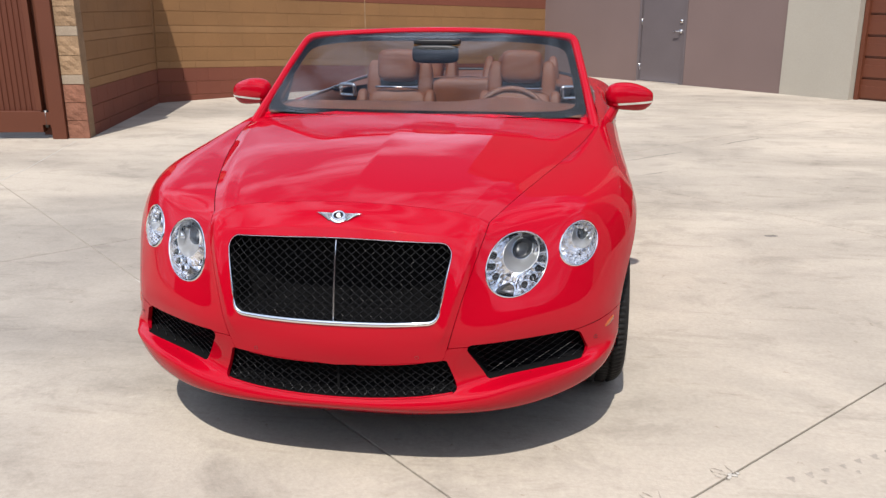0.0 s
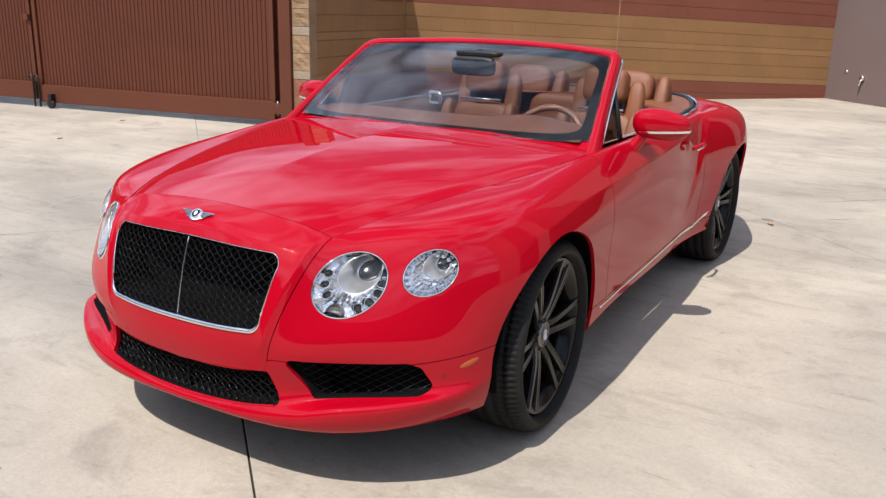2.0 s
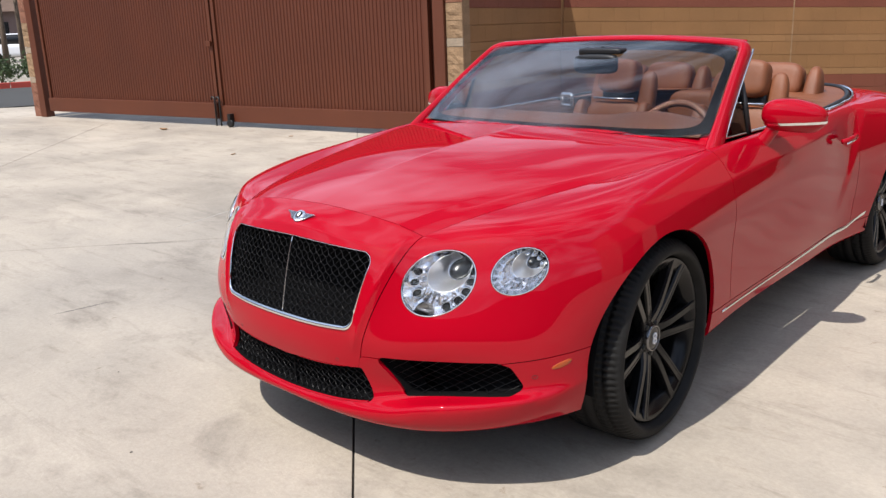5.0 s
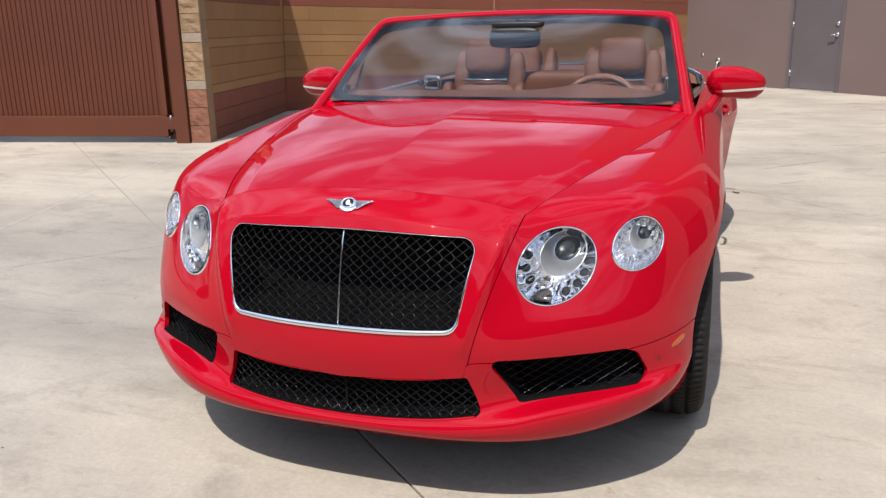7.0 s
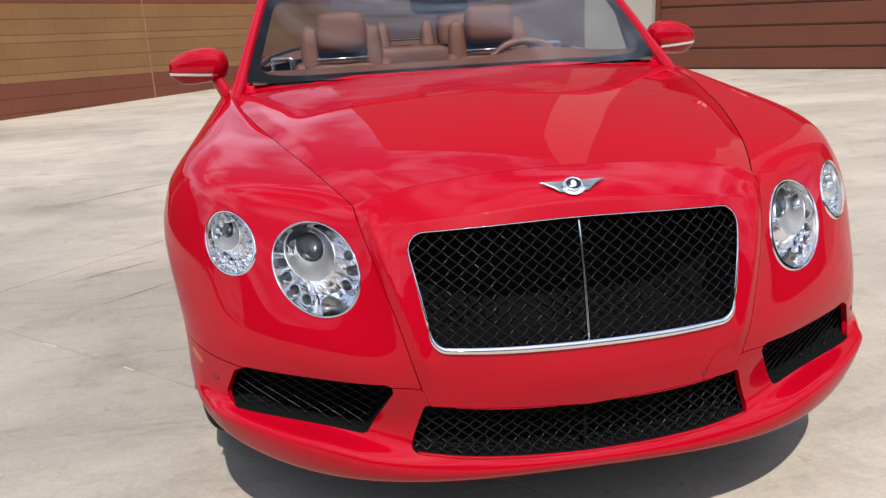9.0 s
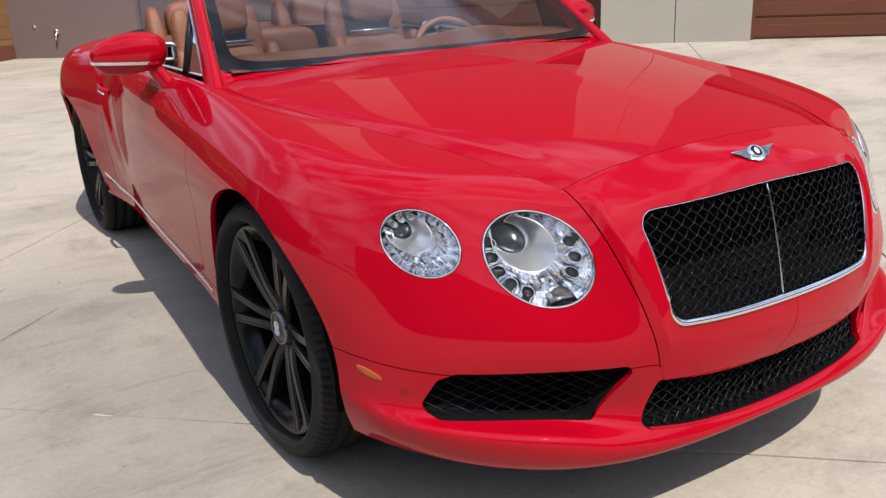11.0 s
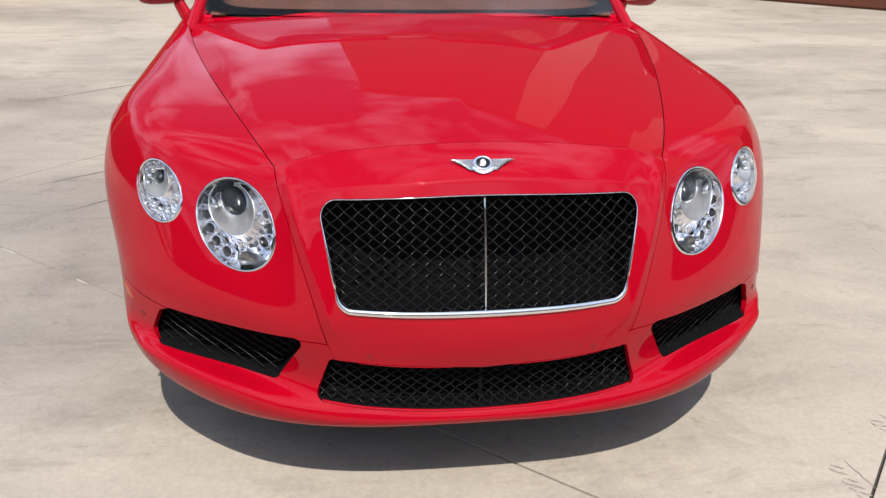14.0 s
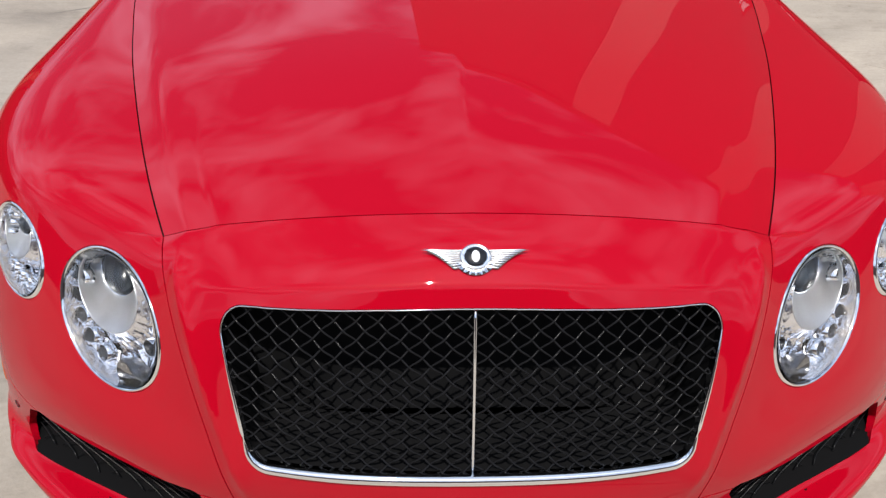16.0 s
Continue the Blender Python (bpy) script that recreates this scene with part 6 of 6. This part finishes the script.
# ---- blocks of the yard walls and piers ----
def block_mesh(w, h, d, mat, rough=0.0, seed=0):
    rng = np.random.RandomState(seed)
    bm = bmesh.new()
    add_box(bm, 0.0006, w - 0.0006, -d, 0.014, 0.003, h - 0.003)
    if rough:
        bmesh.ops.subdivide_edges(bm, edges=list(bm.edges), cuts=3, use_grid_fill=True)
        for v in bm.verts:
            if v.co.y < -d + 0.001 and 0.01 < v.co.x < w - 0.01 and 0.01 < v.co.z < h - 0.01:
                v.co.y += (rng.rand() - 0.65) * rough
    else:
        bmesh.ops.bevel(bm, geom=list(bm.edges), offset=0.002, segments=1, affect="EDGES")
    me = bpy.data.meshes.new("block")
    bm.to_mesh(me)
    bm.free()
    me.materials.append(mat)
    return me


BLOCK = 0.4
# heights of the courses from below ground upwards: red, then tan with thin smooth bands, then red
COURSES = [(0.2, RED_BLOCK)] * 3 + [(0.104, TAN_SMOOTH), (0.208, TAN_BLOCK), (0.208, TAN_BLOCK)] * 2 + [(0.2, RED_BLOCK)] * 3


def courses(parent, length):
    """Running bond; the tan starts at the wall's own zero height."""
    kinds = {}
    z = -0.6
    for k, (h, mat) in enumerate(COURSES):
        x = -BLOCK / 2 if k % 2 else 0.0
        while x < length - 0.02:
            a, b = max(x, 0.0), min(x + BLOCK, length)
            w = round(b - a, 3)
            if w > 0.03:
                key = (w, h, mat.name)
                if key not in kinds:
                    kinds[key] = block_mesh(w, h, 0.0, mat)
                ob = new("block", kinds[key])
                ob.parent = parent
                ob.location = (a, 0.0, z)
            x += BLOCK
        z += h


courses(core, 3.30)
courses(yard_core, YARD_LEN)


def pier(m, label):
    p = thing("block_pier", label, "pier", m, "gate piers", "structure")
    box("pier_core", 0.01, 0.22, 0.012, 0.19, 0.0, 2.6, SPLIT_BLOCK, p)
    rows = [(0.2, SPLIT_RED)] * 3 + [(0.104, SMOOTH_GREY), (0.208, SPLIT_BLOCK), (0.208, SPLIT_BLOCK)] * 2 + [(0.2, SPLIT_RED)] * 2 + [(0.2, SPLIT_BLOCK)] * 3
    z = 0.0
    for k, (h, mat) in enumerate(rows):
        ob = new("block", block_mesh(0.235, h, 0.012, mat, 0.0 if mat is SMOOTH_GREY else 0.022, k))
        ob.parent = p
        ob.location = (0.0, 0.0, z)
        z += h
    return p


pier(GATE @ pose(0.003, -0.02, 0), "split-face tan and red block pier beside the gate")
pier(GATE @ pose(-8.97, -0.02, 0), "split-face tan and red block pier beside the gate")

# ---- beyond the gate and the wall ----
road = box("road", -40, 40, 0.0, 6.9, -0.029, -0.006, ASPHALT)
road.matrix_world = pose(-16.5, 5.45, 0, 0, 0, 69.6)
tagged(road, "grey asphalt street beyond the gate", "road", kind="structure")
kerb = thing("kerb", "red painted concrete kerb along the street", "kerb", pose(-22.9, 7.85, 0, 0, 0, 69.6), kind="structure")
for k in range(8):
    box("kerbstone", -8 + k * 2.0, -6.01 + k * 2.0, 0, 0.16, -0.03, 0.15, KERB_RED, kerb, 0.015)


def leaf_cloud(n, centres, radii, size, seed):
    """Many small two-sided leaves in clumps with an uneven outline."""
    rng = np.random.RandomState(seed)
    vs, fs = [], []
    for i in range(n):
        k = rng.randint(len(centres))
        d = rng.normal(size=3)
        d /= np.linalg.norm(d)
        p = np.array(centres[k]) + d * radii[k] * rng.rand() ** 0.4 * np.array([1, 1, 0.8])
        a, b = rng.normal(size=3), rng.normal(size=3)
        a /= np.linalg.norm(a)
        b -= a * (a @ b)
        b /= np.linalg.norm(b)
        s = size * (0.6 + 0.8 * rng.rand())
        vs += [p - a * s, p + b * s * 0.4, p + a * s, p - b * s * 0.4]
        fs.append((4 * i, 4 * i + 1, 4 * i + 2, 4 * i + 3))
    return np.array(vs), fs


def tree(x, y, h, seed, label):
    rng = np.random.RandomState(seed)
    t = thing("tree", label, "tree", pose(x, y, -0.03))
    items = [tube([(0, 0, 0), (0.05, 0.02, h * 0.25), (0.0, 0.05, h * 0.5)], [0.13, 0.10, 0.08], 10)]
    cs, rs = [], []
    for k in range(7):
        a = k * 2.4 + rng.rand()
        r = h * (0.14 + 0.12 * rng.rand())
        tip = (r * math.cos(a), r * math.sin(a), h * (0.55 + 0.35 * rng.rand()))
        items.append(tube([(0, 0.03, h * 0.42), (tip[0] * 0.5, tip[1] * 0.5, (h * 0.42 + tip[2]) / 2 + 0.1), tip], [0.06, 0.04, 0.02], 8))
        cs.append(tip), rs.append(h * (0.12 + 0.06 * rng.rand()))
    mesh_object("trunk", *joined(items), BARK, t, label="rough brown trunk and limbs")
    mesh_object("crown", *leaf_cloud(2600, cs, rs, 0.09, seed), LEAF, t, smooth=False, label="loose green crown")
    return t


tree(-4.2, 17.5, 5.0, 3, "green broadleaf tree behind the block wall")
tree(-1.6, 20.0, 5.2, 4, "green broadleaf tree behind the block wall")
tree(-31.0, 10.9, 6.0, 8, "green broadleaf tree with a slim trunk beside the street")
tree(-25.5, 11.6, 5.5, 5, "green broadleaf tree beside the street")
tree(-29.0, 12.5, 6.0, 6, "green broadleaf tree beside the street")


def shrub(x, y, r, seed):
    s = thing("shrub", "clipped dark green shrub beside the street", "shrub", pose(x, y, -0.03), "shrubs")
    mesh_object("stems", *joined([tube([(0, 0, 0), (0.2 * r * math.cos(a), 0.2 * r * math.sin(a), r * 0.8)], [0.03, 0.012], 6) for a in (0, 2.1, 4.2)]), BARK, s)
    mesh_object("foliage", *leaf_cloud(900, [(0, 0, r * 0.7), (r * 0.4, 0.1, r * 0.5), (-r * 0.4, 0, r * 0.55)], [r * 0.65, r * 0.5, r * 0.5], 0.06, seed), LEAF, s, smooth=False)


shrub(-25.2, 8.5, 0.8, 13)
shrub(-24.8, 9.4, 0.75, 14)
shrub(-26.4, 10.2, 0.9, 11)
shrub(-25.9, 7.6, 0.8, 12)
far_wall = thing("far_building", "low brown building behind the trees", "building", pose(-4.0, 24.0, 0, 0, 0, 20))
box("wall", -8, 8, 0, 5, -0.05, 3.4, MAUVE, far_wall)
box("roof", -8.3, 8.3, -0.4, 5.4, 3.41, 3.7, RUST_FRAME, far_wall, 0.03)
for k in range(4):
    box("window", -6.4 + k * 3.4, -5.0 + k * 3.4, -0.02, 0.02, 1.3, 2.5, BLACK_GLOSS, far_wall, label="dark window")


# ---- traces on the yard ----
seal = thing("joint_seal", "pale sealed joint across the concrete before the gate", "joint", kind="structure")
run = [(-4.197, 4.052), (-4.33, 4.643), (-4.762, 6.11)]
for (xa, ya), (xb, yb) in zip([(-3.55, 1.6)] + run[:-1], run):
    bm = bmesh.new()
    d = Vector((xb - xa, yb - ya, 0))
    add_box(bm, 0, d.length, -0.0045, 0.0045, -0.003, 0.0012)
    ob = part("seal_strip", bm, SEALANT, seal)
    ob.matrix_world = pose(xa, ya, 0, 0, 0, math.degrees(math.atan2(d.y, d.x)))


def mud_print(x, y, turn, count, pitch, seed):
    """Tyre tread printed in dried mud: slanting lugs beside a thin shoulder line."""
    rng = np.random.RandomState(seed)
    t = thing("tyre_print", "dried muddy tyre tread print on the concrete", "stain", pose(x, y, 0, 0, 0, turn), "tyre prints", "stuff")
    vs, fs = [], []

    def streak(x0, y0, x1, y1, half):
        n = 9
        k = np.linspace(0, 1, n)
        px, py = x0 + (x1 - x0) * k + rng.normal(size=n) * 0.0015, y0 + (y1 - y0) * k + rng.normal(size=n) * 0.0015
        h = half * np.sin(np.pi * np.clip(k, 0.06, 0.94)) ** 0.5 * (0.5 + 0.8 * rng.rand(n))
        k0 = len(vs)
        vs.extend((a, b + c, 0.0008) for a, b, c in zip(px, py, h))
        vs.extend((a, b - c, 0.0014) for a, b, c in zip(px, py, h))
        fs.extend((k0 + i, k0 + n + i, k0 + n + i + 1, k0 + i + 1) for i in range(n - 1))

    for j in range(count):
        wide = 0.6 + 0.5 * rng.rand()
        streak(j * pitch, 0.0, j * pitch + 0.030 * wide, 0.034 * wide, 0.0042)
        if rng.rand() < 0.6:
            streak(j * pitch + 0.008, -0.012, j * pitch + 0.030, -0.004, 0.0026)
    streak(-0.01, 0.052, count * pitch * 0.8, 0.055, 0.0026)
    mesh_object("lugs", np.array(vs), fs, MUD, t)
    return t


mud_print(0.978, 0.030, -84, 5, 0.028, 1)
mud_print(1.215, 0.215, -70, 3, 0.030, 2)


def tread_print(x, y, turn, count, pitch, rows, seed):
    """Faint wedge-shaped lugs left by a tyre, row beside row."""
    rng = np.random.RandomState(seed)
    t = thing("tyre_print", "faint row of muddy tyre lugs on the concrete", "stain", pose(x, y, 0, 0, 0, turn), "tyre prints", "stuff")
    vs, fs = [], []
    wedge = np.array([(-0.5, 0.5), (-0.1, 0.56), (0.5, 0.42), (0.42, 0.12), (0.08, -0.12), (0.02, -0.45), (-0.32, -0.5), (-0.44, 0.0)])
    for j in range(rows):
        for i in range(count):
            if j and rng.rand() < 0.35:
                continue
            size = (0.030 - 0.008 * j) * (0.8 + 0.4 * rng.rand())
            at = np.array([i * pitch + 0.012 * j + rng.normal() * 0.003, -0.052 * j + rng.normal() * 0.003])
            edge = at + wedge * size * (1 + 0.12 * rng.normal(size=(8, 1)))
            k0 = len(vs)
            vs.extend((a, b, 0.0007) for a, b in edge)
            vs.append((at[0], at[1], 0.0010))
            fs.extend((k0 + (q + 1) % 8, k0 + q, k0 + 8) for q in range(8))
    mesh_object("lugs", np.array(vs), fs, MUD, t)
    return t


tread_print(1.471, 0.185, 33, 8, 0.072, 2, 3)
chip = mesh_object("joint_debris", *joined([puff((0.02 * math.cos(q * 2.1) * (0.4 + 0.2 * q), 0.014 * math.sin(q * 2.7) * (0.5 + 0.2 * q), 0.003), (0.022 - 0.002 * q, 0.013, 0.006), 0.8, 0.9, pose(0, 0, 0, 0, 0, 40 * q), 10, 6) for q in range(5)]), SEALANT)
chip.location = (1.274, 0.176, 0.0)
tagged(chip, "white chip of sealant lying on the joint", "debris", kind="stuff")


def far_house(x, y, turn):
    h = thing("far_house", "low brown house with a brown roof across the street", "house", pose(x, y, 0, 0, 0, turn))
    box("wall", -7, 7, -4, 4, -0.03, 2.9, MAUVE, h)
    mesh_object("roof", np.array([(-7.6, -4.6, 2.85), (7.6, -4.6, 2.85), (7.6, 4.6, 2.85), (-7.6, 4.6, 2.85), (-5, 0, 4.6), (5, 0, 4.6)]),
                [(0, 1, 5, 4), (1, 2, 5), (2, 3, 4, 5), (3, 0, 4), (3, 2, 1, 0)], ROOF_BROWN, h, smooth=False, label="brown hipped roof")
    for k in range(4):
        box("window", -5.5 + k * 3, -4.1 + k * 3, -4.03, -4.005, 0.9, 2.2, BLACK_GLOSS, h, label="dark window pane")
    return h


far_house(-62.0, 21.0, 70)
tree(-36.0, 13.5, 7.5, 21, "large green tree across the street")
tree(-33.0, 10.5, 6.5, 22, "large green tree across the street")


def parked_car(x, y, turn):
    c = thing("parked_car", "white saloon car parked far across the street", "car", pose(x, y, -0.03, 0, 0, turn))
    mesh_object("body", *puff((0, 0, 0.62), (4.4, 1.75, 0.72), 0.4, 0.35), WHITE_ENAMEL, c, label="white painted body")
    mesh_object("cabin", *puff((-0.2, 0, 1.12), (2.5, 1.5, 0.72), 0.6, 0.45), BLACK_GLOSS, c, label="dark glazed cabin")
    mesh_object("roof", *puff((-0.2, 0, 1.44), (1.6, 1.25, 0.10), 0.6, 0.5), WHITE_ENAMEL, c, label="white roof")
    v, f = lathe([(0.0, 0.1), (0.2, 0.1), (0.31, 0.09), (0.32, 0.0), (0.31, -0.09), (0.0, -0.09)], 20)
    for wx in (-1.35, 1.35):
        for wy in (-0.80, 0.80):
            mesh_object("wheel", moved(v, pose(wx, wy, 0.32, 90, 0, 0)), f, RUBBER, c)


parked_car(-46.0, 17.6, 60)


def dry_leaf(x, y, turn, size):
    u, w = np.meshgrid(np.linspace(-1, 1, 7), np.linspace(-1, 1, 5))
    v = np.stack([u * size, w * size * 0.45 * (1 - u ** 2 * 0.9), 0.004 + size * 0.25 * (w ** 2 + 0.3 * u ** 2)], -1).reshape(-1, 3)
    f = [(i * 7 + j, i * 7 + j + 1, (i + 1) * 7 + j + 1, (i + 1) * 7 + j) for i in range(4) for j in range(6)]
    ob = mesh_object("dry_leaf", v, f, DRY_LEAF)
    ob.matrix_world = pose(x, y, 0, 0, 0, turn)
    return tagged(ob, "small curled brown dry leaf lying on concrete", "leaf", "dry leaves")


dry_leaf(-9.44, 4.86, 15, 0.075)
dry_leaf(-6.98, 5.34, 55, 0.030)
dry_leaf(-6.32, 3.98, 95, 0.035)
dry_leaf(1.00, 4.71, 135, 0.036)


# ---- scuffs, stains, chips and pebbles on the concrete ----
def scuff_mark(x0, y0, x1, y1, wide, seed):
    """A thin dark tapered score across the concrete."""
    rng = np.random.RandomState(seed)
    n = 24
    k = np.linspace(0, 1, n)
    d = np.array([x1 - x0, y1 - y0])
    side = np.array([-d[1], d[0]]) / np.linalg.norm(d)
    mid = np.array([x0, y0]) + k[:, None] * d + side * (np.cumsum(rng.normal(size=n)) * 0.0025)[:, None]
    half = (wide * np.sin(np.pi * k) ** 0.7 * (0.5 + 0.7 * rng.rand(n)))[:, None]
    v = np.concatenate([np.c_[mid + side * half, np.full(n, 0.0006)], np.c_[mid - side * half, np.full(n, 0.0006)]])
    ob = mesh_object("scuff_mark", v, [(i + 1, i, n + i, n + i + 1) for i in range(n - 1)], SCUFF)
    return tagged(ob, "thin dark tapered scuff across pale concrete", "scuff", "scuff marks")


SCUFFS = [(1.17, 5.78, 1.79, 6.38, 0.012), (1.26, 5.09, 1.53, 5.35, 0.008), (2.18, 6.82, 2.75, 7.44, 0.014), (-1.82, 2.58, -1.42, 2.87, 0.010),
          (-1.58, 2.18, -1.27, 2.48, 0.009), (-2.40, 4.44, -1.56, 5.20, 0.014), (-2.28, 0.10, -2.22, 0.45, 0.010), (-3.51, 0.99, -3.05, 1.45, 0.010), (-6.85, 3.18, -6.60, 3.36, 0.012)]
for k, row in enumerate(SCUFFS):
    scuff_mark(*row, 40 + k)


def oil_spot(x, y, r, seed):
    rng = np.random.RandomState(seed)
    q = np.linspace(0, 2 * np.pi, 26, endpoint=False)
    rad = r * (1 + 0.18 * np.sin(2 * q + seed) + 0.1 * rng.normal(size=26))
    v = np.concatenate([[[x, y, 0.0007]], np.c_[x + rad * np.cos(q), y + 0.8 * rad * np.sin(q), np.full(26, 0.0005)]])
    ob = mesh_object("oil_spot", v, [(0, 1 + i, 1 + (i + 1) % 26) for i in range(26)], SCUFF)
    return tagged(ob, "small dark oil spot soaked into the concrete", "stain", "oil spots")


for k, (x, y, r) in enumerate(((2.00, 3.23, 0.038), (0.95, 4.87, 0.045))):
    oil_spot(x, y, r, 70 + k)


def pebble(x, y, r, seed):
    ob = mesh_object("pebble", *puff((0, 0, r * 0.35), (2 * r, 1.3 * r, 0.8 * r), 0.8, 0.9, nu=10, nv=7), SCUFF)
    ob.matrix_world = pose(x, y, 0, 0, 0, 53 * seed)
    return tagged(ob, "tiny dark pebble lying on the concrete", "pebble", "pebbles")


for k, (x, y) in enumerate(((-4.86, 1.52), (-1.24, -0.05), (-0.50, -0.38), (-2.13, 0.03), (-1.84, 3.82))):
    pebble(x, y, 0.003 + 0.0015 * (k % 3), k)


def sealant_chip(x, y, turn, length, seed):
    """A flake of old pale sealant standing in the joint."""
    rng = np.random.RandomState(seed)
    k = np.linspace(0, 1, 14)
    half = 0.0032 * np.sin(np.pi * k) ** 0.5 * (0.5 + 0.8 * rng.rand(14))
    v = np.concatenate([np.c_[k * length, half, 0.002 + 0.002 * rng.rand(14)], np.c_[k * length, -half, np.full(14, 0.0008)]])
    ob = mesh_object("sealant_chip", v, [(i + 1, i, 14 + i, 14 + i + 1) for i in range(13)], SEALANT)
    ob.matrix_world = pose(x, y, 0, 0, 0, turn)
    return tagged(ob, "pale flake of old sealant on the concrete joint", "debris", "sealant flakes")


sealant_chip(-1.70, 1.77, -42, 0.10, 1)
sealant_chip(-1.32, 1.43, -42, 0.07, 2)
